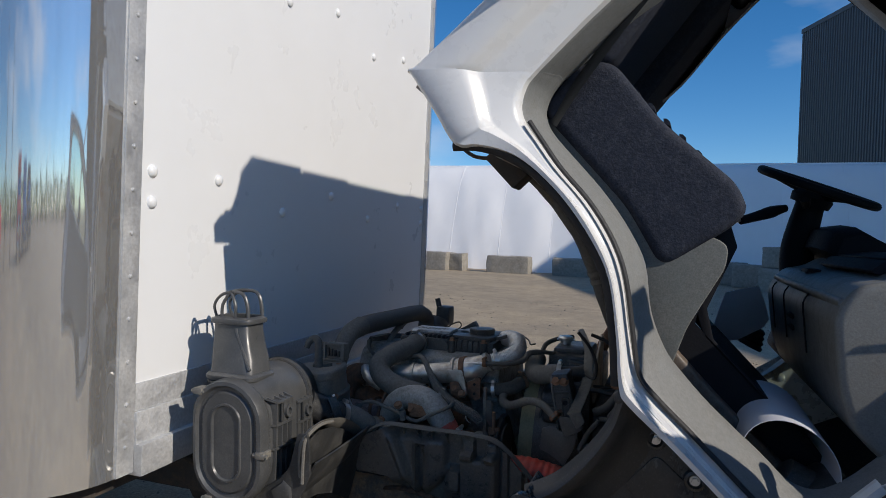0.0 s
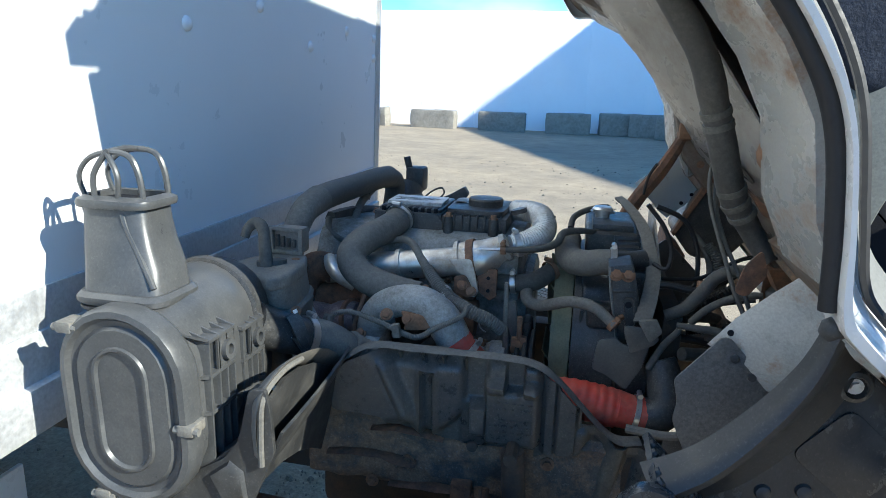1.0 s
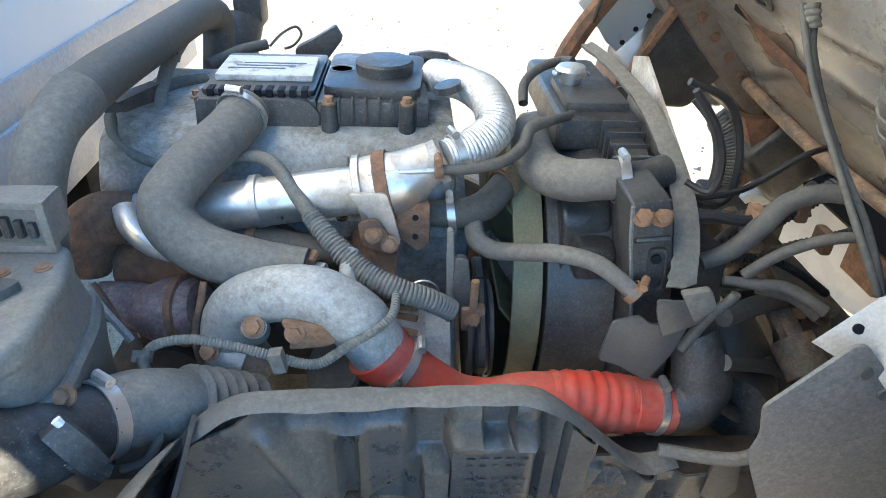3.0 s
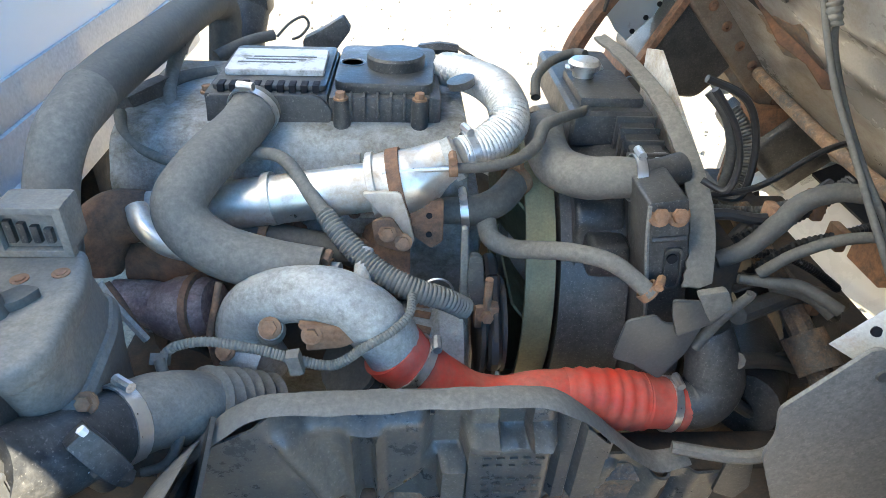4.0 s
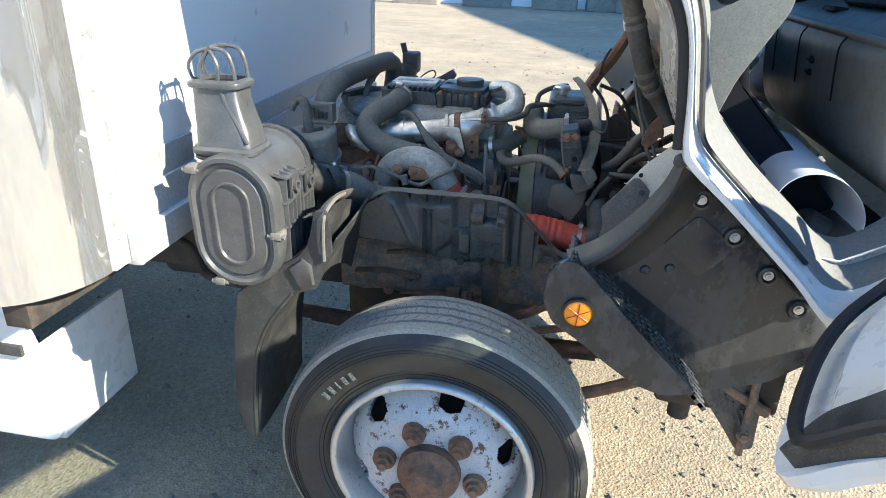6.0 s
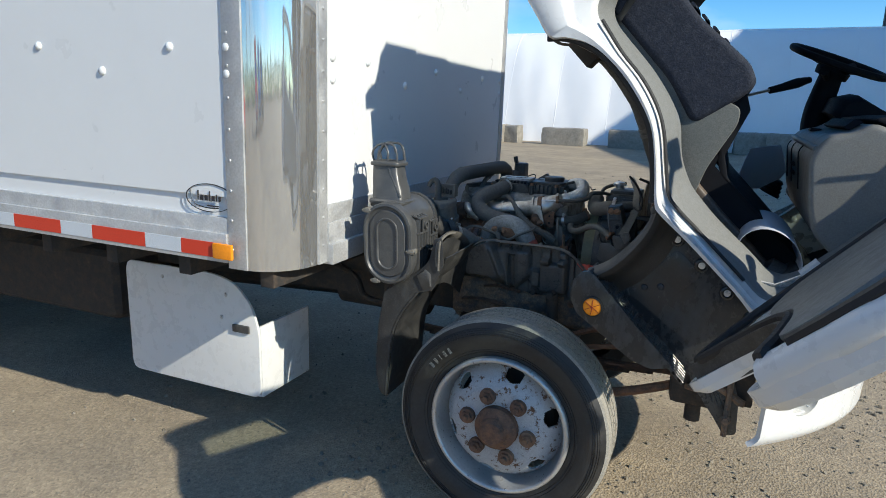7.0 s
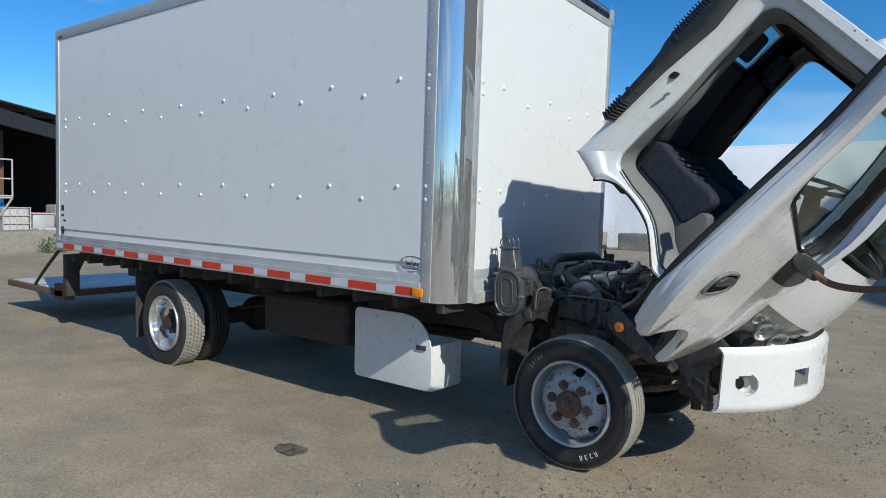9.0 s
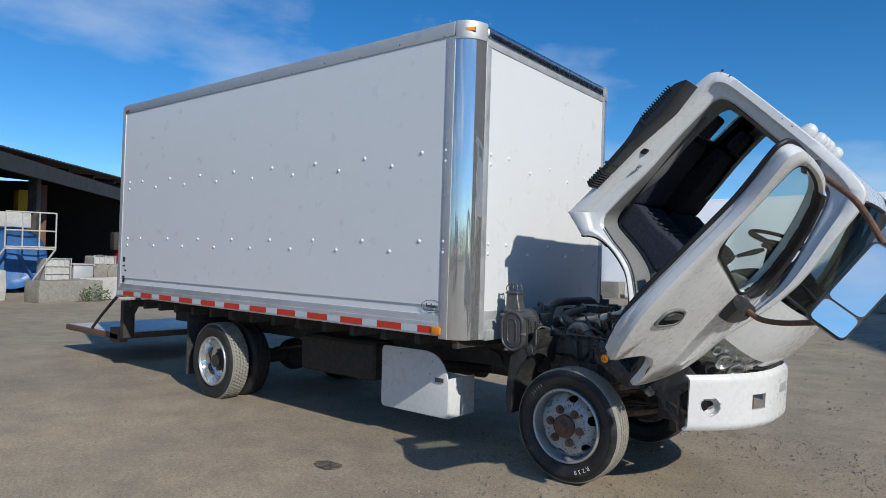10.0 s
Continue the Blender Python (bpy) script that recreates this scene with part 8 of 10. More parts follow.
def arch_w(u):
    pts = [(0.0, 0.0), (0.12, -0.02), (0.21, -0.02), (0.25, 0.0), (0.30, 0.035), (0.36, 0.055), (0.46, 0.06), (0.57, 0.045), (0.66, 0.015), (0.76, -0.055), (0.84, -0.12), (0.92, -0.15)]
    for (a, b), (c, d) in zip(pts, pts[1:]):
        if u <= c:
            return b + (d - b) * (u - a) / (c - a)
    return pts[-1][1]


US = [0.03 + 0.0315 * k for k in range(27)]
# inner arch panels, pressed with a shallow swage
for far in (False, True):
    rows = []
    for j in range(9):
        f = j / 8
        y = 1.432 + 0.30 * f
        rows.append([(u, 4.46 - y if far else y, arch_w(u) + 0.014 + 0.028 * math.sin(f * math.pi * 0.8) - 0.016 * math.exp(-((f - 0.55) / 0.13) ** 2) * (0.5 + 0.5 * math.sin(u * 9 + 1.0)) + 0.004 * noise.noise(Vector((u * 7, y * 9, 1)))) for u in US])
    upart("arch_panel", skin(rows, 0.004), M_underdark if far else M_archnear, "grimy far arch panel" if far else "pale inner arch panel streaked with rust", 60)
# frame rails of the cab floor
RAIL = [(0.05, 0.03), (0.20, 0.02), (0.30, 0.055), (0.42, 0.075), (0.54, 0.070), (0.64, 0.040), (0.72, -0.005), (0.80, -0.045), (0.90, -0.054), (1.02, -0.056), (1.20, -0.052), (1.32, -0.050), (1.46, -0.050)]
for yc in (1.775, 2.745):
    top = [(u, w + 0.038) for u, w in RAIL]
    low = [(u, w - 0.034) for u, w in RAIL] if yc > 2 else [(u, w + 0.0) for u, w in RAIL]
    rail_c = upart("cab_rail", prism(low + top[::-1], yc - 0.038, yc + 0.038, "y", 0.010, 3), M_floorrail, "grimy brown cab floor rail with rusty weld spots")
    if yc > 2:
        for k, u in enumerate((0.84, 0.90, 0.96, 1.02, 1.08, 1.14, 1.20, 1.26)):
            w = -0.055
            upart("weld_spot", lathe([(0.012, 0), (0.010, 0.003), (0.005, 0.004), (0.004, 0.001)], (u, yc - 0.038, w + 0.004), (0, -1, 0), 12), M_rust)
        upart("rail_hole", lathe([(0.011, 0), (0.011, 0.002), (0.004, 0.002)], (0.70, yc - 0.038, 0.038), (0, -1, 0), 14), M_interior)
        upart("rail_lip", tube([(u, yc - 0.040, w + 0.040) for u, w in RAIL[3:]], 0.007, 6, 4), M_floorrail)
# tunnel skin over the engine: steep beside the near rail, a long slope down to the far one, with pressed folds
def tunnel_w(u, y):
    pts = ((1.815, 0.0), (1.86, 0.02), (1.95, 0.10), (2.05, 0.125), (2.18, 0.115), (2.30, 0.085), (2.42, 0.048), (2.52, 0.018), (2.62, -0.012), (2.715, -0.03))
    for (a, b), (c, d) in zip(pts, pts[1:]):
        if y <= c:
            f = (y - a) / (c - a)
            w = b + (d - b) * f
            break
    lift = 0.05 * max(0.0, min(1.0, (0.8 - u) / 0.35)) + 0.0
    fold = 0.012 * math.sin((u + 0.35 * (y - 2.2)) * 38) * math.exp(-((y - 2.22) / 0.13) ** 2) * max(0.0, min(1.0, (u - 0.86) / 0.08))
    if w > 0:
        w *= 1 - 0.68 * max(0.0, min(1.0, (u - 0.74) / 0.14))
    return w + lift + fold + 0.005 * noise.noise(Vector((u * 5, y * 5, 4)))


rows = [[(u, 1.815 + 0.90 * j / 44, tunnel_w(u, 1.815 + 0.90 * j / 44)) for u in [0.03 + 0.0205 * k for k in range(71)]] for j in range(45)]
upart("tunnel_skin", skin(rows, 0.004), M_archpaint, "grey grimed tunnel skin under the cab with pressed folds", 60)
for u0, w0 in ((0.30, 0.10), (0.62, 0.11)):
    upart("tunnel_rib", tube([(u0, 1.86, w0 - 0.03), (u0 + 0.01, 2.05, w0 - 0.002), (u0 + 0.015, 2.3, w0 + 0.004), (u0 + 0.01, 2.55, w0 - 0.01)], 0.016, 8, 6, flat=0.6), M_underdark)
upart("clip_plate", prism(rounded([(0.85, 2.42), (0.92, 2.44), (0.91, 2.50), (0.84, 2.48)], 0.008), tunnel_w(0.88, 2.46) - 0.012, tunnel_w(0.88, 2.46) - 0.005, "z", 0.002), M_hose, "stamped clip plate")
for k in range(3):
    upart("clip_slot", block(0.858 + 0.018 * k, 0.866 + 0.018 * k, 2.445, 2.475, tunnel_w(0.88, 2.46) - 0.014, tunnel_w(0.88, 2.46) - 0.0115), M_interior)
# torn rust-edged opening where the cables come through
OPENING = [(0.932, 2.585), (0.965, 2.575), (1.01, 2.54), (1.06, 2.50), (1.105, 2.465), (1.132, 2.452)]
FRAY = [0.0, 0.006, -0.004, 0.005, -0.003, 0.0]
upart("tunnel_lug", skin([[(u + k * 0.004 * f, y - k * 0.005 * f, tunnel_w(u, y) - 0.004 - 0.006 * k * f + FRAY[i] * k * 0.4) for i, ((u, y), f) in enumerate(zip(OPENING, (0.2, 0.9, 1.1, 1.2, 1.2, 0.5)))] for k in range(4)], 0.003), M_rust, "rust-eaten flange of the cable opening", 40)
upart("cable_opening", skin([[(u - k * 0.009 * f, y + k * 0.011 * f, tunnel_w(u - k * 0.009 * f, y + k * 0.011 * f) - 0.006) for (u, y), f in zip(OPENING, (0.1, 0.8, 1.1, 1.0, 0.7, 0.1))] for k in range(4)], 0.002), M_interior, "", 40)
# patch where the paint has peeled to the dark primer
upart("peeled_patch", skin([[(0.985 + 0.022 * i + 0.006 * math.sin(j * 2.1), 2.60 - 0.028 * j - 0.012 * math.sin(i * 1.7), tunnel_w(0.985 + 0.022 * i, 2.60 - 0.028 * j) - 0.0045) for i in range(6)] for j in range(6)], 0.001), M_flank, "dark patch where the paint has peeled", 60)
# rusty bosses on the arch panel
for u, y, r in ((0.727, 1.700, 0.028), (0.585, 1.690, 0.022), (0.555, 1.66, 0.016), (0.36, 1.64, 0.018)):
    w = arch_w(u) + 0.008
    boss = upart("mount_boss", lathe([(r * 1.5, 0.03), (r * 1.25, 0.0), (r * 0.95, -0.010), (r * 0.5, -0.012), (r * 0.45, -0.004)], (u, y, w), (-0.2, 0.35, 1), 20), M_brightrust, "rusty mounting boss", 60)
    part("bolt", hex_bolt((u, y - 0.004, w - 0.010), (0.2, -0.35, -1), 0.010, 0.010), M_rust, boss, "", TILT_CAB)
upart("rust_gusset", prism(rounded([(0.83, -0.12), (0.87, -0.14), (0.88, -0.19), (0.86, -0.20), (0.835, -0.16)], 0.012), 1.705, 1.711, "y", 0.002), M_rust, "rusty gusset plate")
upart("rust_patch", skin([[(0.70 + 0.03 * i, 1.47 + 0.035 * j, arch_w(0.70 + 0.03 * i) + 0.006 + 0.022 * math.sin((1.47 + 0.035 * j - 1.432) / 0.3 * math.pi * 0.8)) for i in range(5)] for j in range(4)], 0.002), M_brightrust, "", 60)
# lagged duct along the near rail
LAG = [(0.20, 1.70, 0.0), (0.29, 1.71, 0.020), (0.40, 1.73, 0.022), (0.52, 1.75, 0.005), (0.62, 1.78, -0.035), (0.70, 1.80, -0.072), (0.765, 1.825, -0.098), (0.83, 1.848, -0.108), (0.90, 1.845, -0.122)]
lag = upart("wiring_duct", tube(LAG, [0.018, 0.020, 0.022, 0.023, 0.024, 0.024, 0.024, 0.023, 0.016], 14, 8, wobble=0.08), M_darkhose, "black lagged wiring duct")
for k in (3.95, 4.2, 5.7, 6.1, 6.5):
    i = int(k)
    a, b = Vector(LAG[i]), Vector(LAG[i + 1])
    p = a.lerp(b, k - i)
    d = (b - a).normalized()
    part("duct_band", tube([p - d * 0.006, p + d * 0.006], 0.0262, 14, straight=True), M_hose, lag, "", TILT_CAB)
# blower case, ducts and brackets in the far half
blower = upart("blower_case", prism(rounded([(0.912, -0.09), (0.965, -0.245), (1.06, -0.255), (1.135, -0.185), (1.12, -0.06), (1.0, -0.04)], 0.022), 2.725, 2.95, "y", 0.018, 3), M_blackplastic, "black blower case under the cab")
upart("blower_flange", prism(rounded([(0.90, -0.085), (0.955, -0.250), (0.968, -0.250), (0.918, -0.085)], 0.004), 2.705, 2.735, "y", 0.004), M_rust)
upart("blower_tray", prism(rounded([(0.955, -0.262), (1.00, -0.315), (1.075, -0.30), (1.05, -0.262)], 0.01), 2.74, 2.93, "y", 0.004), M_rust, "rusty tray under the blower case")
upart("lamp_back", join(block(1.30, 1.48, 2.66, 2.92, -0.16, 0.02, 0.03, 3), lathe([(0.07, 0), (0.06, -0.06), (0.03, -0.07)], (1.34, 2.74, -0.02), (1, 0, 0.2), 20)), M_blackplastic, "black back of the far headlamp")
upart("lamp_back", join(block(1.30, 1.48, 1.62, 1.80, -0.16, 0.06, 0.03, 3), lathe([(0.06, 0), (0.05, -0.06), (0.03, -0.07)], (1.32, 1.72, -0.02), (1, 0, 0.2), 20)), M_blackplastic, "black back of the near headlamp")
upart("front_bracket", join(prism(rounded([(1.20, -0.05), (1.26, -0.12), (1.40, -0.26), (1.44, -0.24), (1.45, -0.06)], 0.01), 2.76, 2.77, "y", 0.003), prism(rounded([(1.22, -0.10), (1.36, -0.14), (1.44, -0.08), (1.28, -0.04)], 0.01), 2.68, 2.77, "y", 0.004)), M_rust, "rusty front bracket")
upart("crossbar", tube([(1.16, 2.70, -0.05), (1.18, 2.4, -0.07), (1.20, 2.1, -0.07), (1.22, 1.82, -0.06)], 0.014, 10, 6), M_flank, "grimy cross tube")
# far arch sheet and flap, the pair of the near ones
upart("torn_sheet", skin([[(0.765, 2.765, -0.235), (0.805, 2.77, -0.236), (0.846, 2.765, -0.234), (0.885, 2.78, -0.238), (0.923, 2.785, -0.232)],
                          [(0.775, 2.79, -0.17), (0.82, 2.785, -0.175), (0.86, 2.79, -0.178), (0.90, 2.80, -0.17), (0.930, 2.81, -0.160)],
                          [(0.79, 2.80, -0.09), (0.825, 2.81, -0.09), (0.865, 2.82, -0.085), (0.905, 2.83, -0.075), (0.936, 2.84, -0.064)],
                          [(0.80, 2.82, -0.03), (0.84, 2.83, -0.03), (0.87, 2.84, -0.03), (0.905, 2.85, -0.028), (0.93, 2.85, -0.026)]], 0.003), M_torn, "pale blue-grey torn sheet with a row of holes", 30)
for k in range(4):
    upart("sheet_hole", lathe([(0.006, 0), (0.006, 0.004), (0.001, 0.004)], (0.915 + 0.002 * k, 2.783 + 0.015 * k, -0.21 + 0.042 * k), (0, -1, 0.3), 12), M_interior)
part("mud_flap", prism(rounded([(-0.200, 1.045), (-0.12, 1.118), (-0.03, 1.03), (0.01, 0.99), (0.0, 0.90), (-0.09, 0.80), (-0.13, 0.84), (-0.19, 0.955)], 0.012), 2.677, 2.685, "y", 0.002), M_plastic, cab, "grey-black rubber flap")
part("tilt_stay", tube([(-0.085, 2.72, 1.455), (-0.15, 2.72, 1.33), (-0.22, 2.72, 1.225), (-0.26, 2.72, 1.12), (-0.27, 2.72, 0.9)], [0.016, 0.022, 0.024, 0.022, 0.02], 8, 6), M_rust, cab, "rusty cab tilt stay")
part("stay_bracket", block(-0.115, -0.055, 2.69, 2.75, 1.425, 1.475, 0.008), M_brightrust, cab, "rusty stay bracket")
part("stay_wire", tube([(-0.20, 2.70, 1.25), (-0.19, 2.69, 1.31), (-0.17, 2.68, 1.35)], 0.005, 6, 4), M_chassis, cab)
# hanging hook and bracket behind the seat end of the arch
upart("hook_bracket", join(block(0.22, 0.33, 1.60, 1.68, -0.03, 0.02, 0.006), tube([(0.20, 1.62, -0.01), (0.15, 1.62, -0.03), (0.145, 1.62, -0.055), (0.19, 1.62, -0.05), (0.23, 1.62, -0.02)], 0.005, 8, 5)), M_chassis, "dark bracket with a wire hook")

# ---- hoses, pipes and cables of the engine bay ----
part("breather_hose", tube([(-0.842, 2.185, 1.228), (-0.859, 2.130, 1.211), (-0.890, 2.050, 1.196), (-0.910, 1.995, 1.173), (-0.901, 1.975, 1.145), (-0.861, 1.960, 1.119), (-0.798, 1.950, 1.103), (-0.735, 1.945, 1.093)], 0.0345, 20), M_hose, engine, "thick dusty S-shaped rubber hose", smooth=50)
part("hose_clamp", band((-0.847, 2.170, 1.224), (-0.27, -0.91, -0.30), 0.0358, 0.010), M_zinc, engine, "worm-drive hose clamp")
part("hose_stub", tube([(-0.749, 1.957, 1.087), (-0.710, 1.950, 1.087)], 0.0170, 14), M_cast, engine, smooth=50)
part("hose_clamp", band((-0.727, 1.953, 1.088), (0.98, -0.17, -0.06), 0.0186, 0.012), M_brightrust, engine, "worm-drive hose clamp")
part("egr_pipe", tube([(-1.003, 2.060, 1.105), (-0.902, 2.070, 1.117), (-0.780, 2.075, 1.133), (-0.666, 2.080, 1.149)], 0.0349, 24), M_steel, engine, "heat-tinted steel exhaust-gas pipe", smooth=50)
part("egr_elbow", tube([(-0.987, 2.060, 1.109), (-1.026, 2.050, 1.111), (-1.052, 2.040, 1.084), (-1.064, 2.030, 1.044)], [0.0363, 0.0393, 0.0413, 0.0392], 18), M_rust, engine, "rust-brown pipe elbow", smooth=50)
part("egr_branch", tube([(-0.979, 2.020, 1.148), (-0.966, 2.000, 1.130), (-0.939, 1.990, 1.111), (-0.906, 2.000, 1.092)], [0.0139, 0.0162, 0.0179, 0.0183], 14), M_steel, engine, smooth=50)
part("egr_collar", tube([(-0.820, 2.075, 1.129), (-0.809, 2.075, 1.131)], 0.0384, 24), M_steel, engine, smooth=50)
part("egr_bell", tube([(-0.673, 2.080, 1.147), (-0.658, 2.080, 1.151), (-0.619, 2.080, 1.158), (-0.584, 2.085, 1.179), (-0.553, 2.085, 1.198)], [0.0420, 0.0481, 0.0454, 0.0338, 0.0258], 24), M_steel, engine, "flared steel pipe end", smooth=50)
part("weld_ring", tube([(-0.644, 2.080, 1.152), (-0.626, 2.080, 1.156)], 0.0507, 24), M_rust, engine, "rust-coloured weld ring", smooth=50)
part("weld_ring", tube([(-0.672, 2.080, 1.147), (-0.663, 2.080, 1.149)], 0.0499, 24), M_steel, engine, smooth=50)
part("flange", tube([(-0.564, 2.085, 1.188), (-0.553, 2.085, 1.194)], 0.0337, 8), M_cast, engine, smooth=50)
part("foil_sleeve", tube([(-0.549, 2.090, 1.194), (-0.507, 2.110, 1.203), (-0.476, 2.140, 1.223), (-0.484, 2.190, 1.247), (-0.516, 2.260, 1.248), (-0.561, 2.330, 1.238)], [0.0251, 0.0290, 0.0294, 0.0293, 0.0280, 0.0265], 18, ribs=(0.0012, 0.0060), wobble=0.05), M_foil, engine, "silver foil-wrapped flexible pipe", smooth=50)
part("hose_clamp", band((-0.533, 2.100, 1.196), (0.91, 0.35, 0.24), 0.0279, 0.012), M_zinc, engine, "worm-drive hose clamp")
part("plug", tube([(-0.542, 2.200, 1.254), (-0.545, 2.200, 1.265)], [0.0202, 0.0210], 16), M_blackplastic, engine, smooth=50)
part("steel_tube", tube([(-0.657, 2.050, 1.186), (-0.607, 2.050, 1.190), (-0.563, 2.050, 1.193)], 0.0038, 8), M_zinc, engine, "thin bright steel tube", smooth=50)
part("vacuum_hose", tube([(-0.567, 2.050, 1.193), (-0.515, 2.050, 1.196), (-0.470, 2.070, 1.199), (-0.440, 2.100, 1.208), (-0.427, 2.120, 1.228), (-0.389, 2.150, 1.230), (-0.350, 2.200, 1.221), (-0.324, 2.250, 1.229)], [0.0071, 0.0075, 0.0085, 0.0096, 0.0088, 0.0072, 0.0075, 0.0078], 10), M_darkhose, engine, "small black hose", smooth=50)
part("hose_clamp", band((-0.561, 2.050, 1.193), (1.00, 0.00, 0.07), 0.0092, 0.012), M_brightrust, engine, "worm-drive hose clamp")
part("bleed_hose", tube([(-0.413, 2.280, 1.209), (-0.407, 2.320, 1.231), (-0.376, 2.360, 1.245), (-0.336, 2.380, 1.253), (-0.320, 2.360, 1.257)], 0.0083, 10), M_darkhose, engine, smooth=50)
part("radiator_hose", tube([(-0.412, 2.200, 1.198), (-0.415, 2.150, 1.179), (-0.402, 2.110, 1.166), (-0.371, 2.070, 1.171), (-0.338, 2.050, 1.182), (-0.305, 2.040, 1.187)], [0.0285, 0.0314, 0.0324, 0.0313, 0.0298, 0.0278], 20), M_hose, engine, "thick upper radiator hose", smooth=50)
part("hose_clamp", band((-0.313, 2.040, 1.187), (1.00, 0.00, 0.00), 0.0304, 0.014), M_zinc, engine, "worm-drive hose clamp")
part("radiator_stub", tube([(-0.310, 2.040, 1.187), (-0.274, 2.050, 1.188), (-0.242, 2.060, 1.193)], 0.0230, 16), M_blackplastic, engine, smooth=50)
part("heater_hose", tube([(-0.505, 2.100, 1.088), (-0.499, 2.070, 1.070), (-0.473, 2.050, 1.065), (-0.439, 2.020, 1.081), (-0.398, 1.980, 1.104), (-0.350, 1.950, 1.106), (-0.304, 1.920, 1.079)], [0.0157, 0.0146, 0.0135, 0.0131, 0.0125, 0.0122, 0.0113], 14), M_hose, engine, "long grey heater hose", smooth=50)
part("hose_clamp", band((-0.306, 1.927, 1.079), (0.74, -0.37, -0.56), 0.0138, 0.012), M_brightrust, engine, "worm-drive hose clamp")
part("lower_hose", tube([(-0.615, 2.100, 1.097), (-0.567, 2.100, 1.098), (-0.521, 2.100, 1.100), (-0.482, 2.120, 1.106), (-0.448, 2.160, 1.125)], [0.0156, 0.0202, 0.0221, 0.0233, 0.0219], 14), M_darkhose, engine, "black coolant hose", smooth=50)
part("hose_clamp", band((-0.538, 2.100, 1.098), (0.99, 0.00, 0.12), 0.0230, 0.012), M_zinc, engine, "worm-drive hose clamp")
part("hose_clamp", band((-0.453, 2.155, 1.123), (0.68, 0.68, 0.27), 0.0238, 0.012), M_brightrust, engine, "worm-drive hose clamp")
part("coolant_stub", tube([(-0.627, 2.100, 1.094), (-0.556, 2.100, 1.098)], 0.0147, 14), M_zinc, engine, smooth=50)
part("return_hose", tube([(-0.863, 2.070, 1.081), (-0.800, 2.060, 1.071), (-0.728, 2.040, 1.069), (-0.692, 2.030, 1.065)], [0.0196, 0.0214, 0.0212, 0.0193], 14), M_darkhose, engine, "black return hose", smooth=50)
part("hose_clamp", band((-0.827, 2.065, 1.075), (0.97, -0.18, -0.14), 0.0223, 0.012), M_brightrust, engine, "worm-drive hose clamp")
part("inlet_elbow", tube([(-0.815, 1.950, 0.930), (-0.837, 1.930, 0.996), (-0.819, 1.915, 1.059), (-0.773, 1.900, 1.093), (-0.715, 1.890, 1.099), (-0.676, 1.885, 1.078), (-0.650, 1.885, 1.042), (-0.637, 1.885, 1.015)], [0.0308, 0.0383, 0.0380, 0.0352, 0.0349, 0.0368, 0.0393, 0.0391], 22, wobble=0.02), M_cast, engine, "speckled cast-aluminium inlet elbow", smooth=50)
part("elbow_ear", tube([(-0.859, 1.900, 1.002), (-0.818, 1.900, 0.984)], [0.0177, 0.0245], 12), M_cast, engine, smooth=50)
part("elbow_boss", tube([(-0.791, 1.885, 1.049), (-0.785, 1.862, 1.073)], [0.0186, 0.0150], 16), M_cast, engine, smooth=50)
part("elbow_post", tube([(-0.680, 1.920, 1.080), (-0.681, 1.950, 1.088), (-0.679, 1.980, 1.108)], [0.0142, 0.0113, 0.0123], 10), M_cast, engine, smooth=50)
part("bolt", hex_bolt((-0.785, 1.860, 1.075), (0, -0.8, 0.6), 0.0110, 0.008), M_brightrust, engine)
part("bolt", hex_bolt((-0.852, 1.885, 1.015), (0, -0.8, 0.6), 0.0100, 0.008), M_brightrust, engine)
part("red_hose", tube([(-0.643, 1.886, 1.020), (-0.632, 1.886, 1.005)], [0.0430, 0.0426], 24), M_red, engine, "red silicone hose collar", smooth=50)
part("red_hose", tube([(-0.639, 1.886, 1.014), (-0.618, 1.886, 0.990), (-0.581, 1.885, 0.960), (-0.538, 1.887, 0.935), (-0.499, 1.890, 0.927), (-0.446, 1.894, 0.927), (-0.397, 1.897, 0.921)], [0.0400, 0.0406, 0.0364, 0.0304, 0.0264, 0.0317, 0.0354], 24), M_red, engine, "red silicone boost hose", smooth=50)
part("red_bellows", tube([(-0.406, 1.897, 0.922), (-0.370, 1.898, 0.917), (-0.329, 1.900, 0.907), (-0.287, 1.902, 0.900)], [0.0345, 0.0390, 0.0420, 0.0406], 24, ribs=(0.0022, 0.0200)), M_red, engine, "ribbed red silicone bellows", smooth=50)
part("red_hose", tube([(-0.291, 1.902, 0.902), (-0.258, 1.903, 0.896), (-0.228, 1.904, 0.890)], [0.0405, 0.0372, 0.0383], 24), M_red, engine, "red hose end", smooth=50)
part("hose_clamp", band((-0.6175, 1.886, 0.991), (0.70, 0.0, -0.71), 0.0412, 0.013), M_zinc, engine, "worm-drive hose clamp")
part("hose_clamp", band((-0.249, 1.903, 0.894), (0.98, 0.05, -0.19), 0.0382, 0.011), M_zinc, engine, "worm-drive hose clamp")
part("charge_duct", tube([(-0.239, 1.904, 0.891), (-0.200, 1.905, 0.899), (-0.183, 1.915, 0.929), (-0.195, 1.930, 0.980), (-0.204, 1.940, 1.005)], [0.0347, 0.0400, 0.0423, 0.0382, 0.0328], 18), M_blackplastic, engine, "black plastic charge-air duct", smooth=50)
part("conduit", tube([(-0.886, 2.130, 1.163), (-0.832, 2.110, 1.183), (-0.793, 2.090, 1.183), (-0.758, 2.050, 1.156), (-0.730, 2.020, 1.132)], [0.0072, 0.0087, 0.0095, 0.0101, 0.0109], 10), M_hose, engine, "grey wiring conduit", smooth=50)
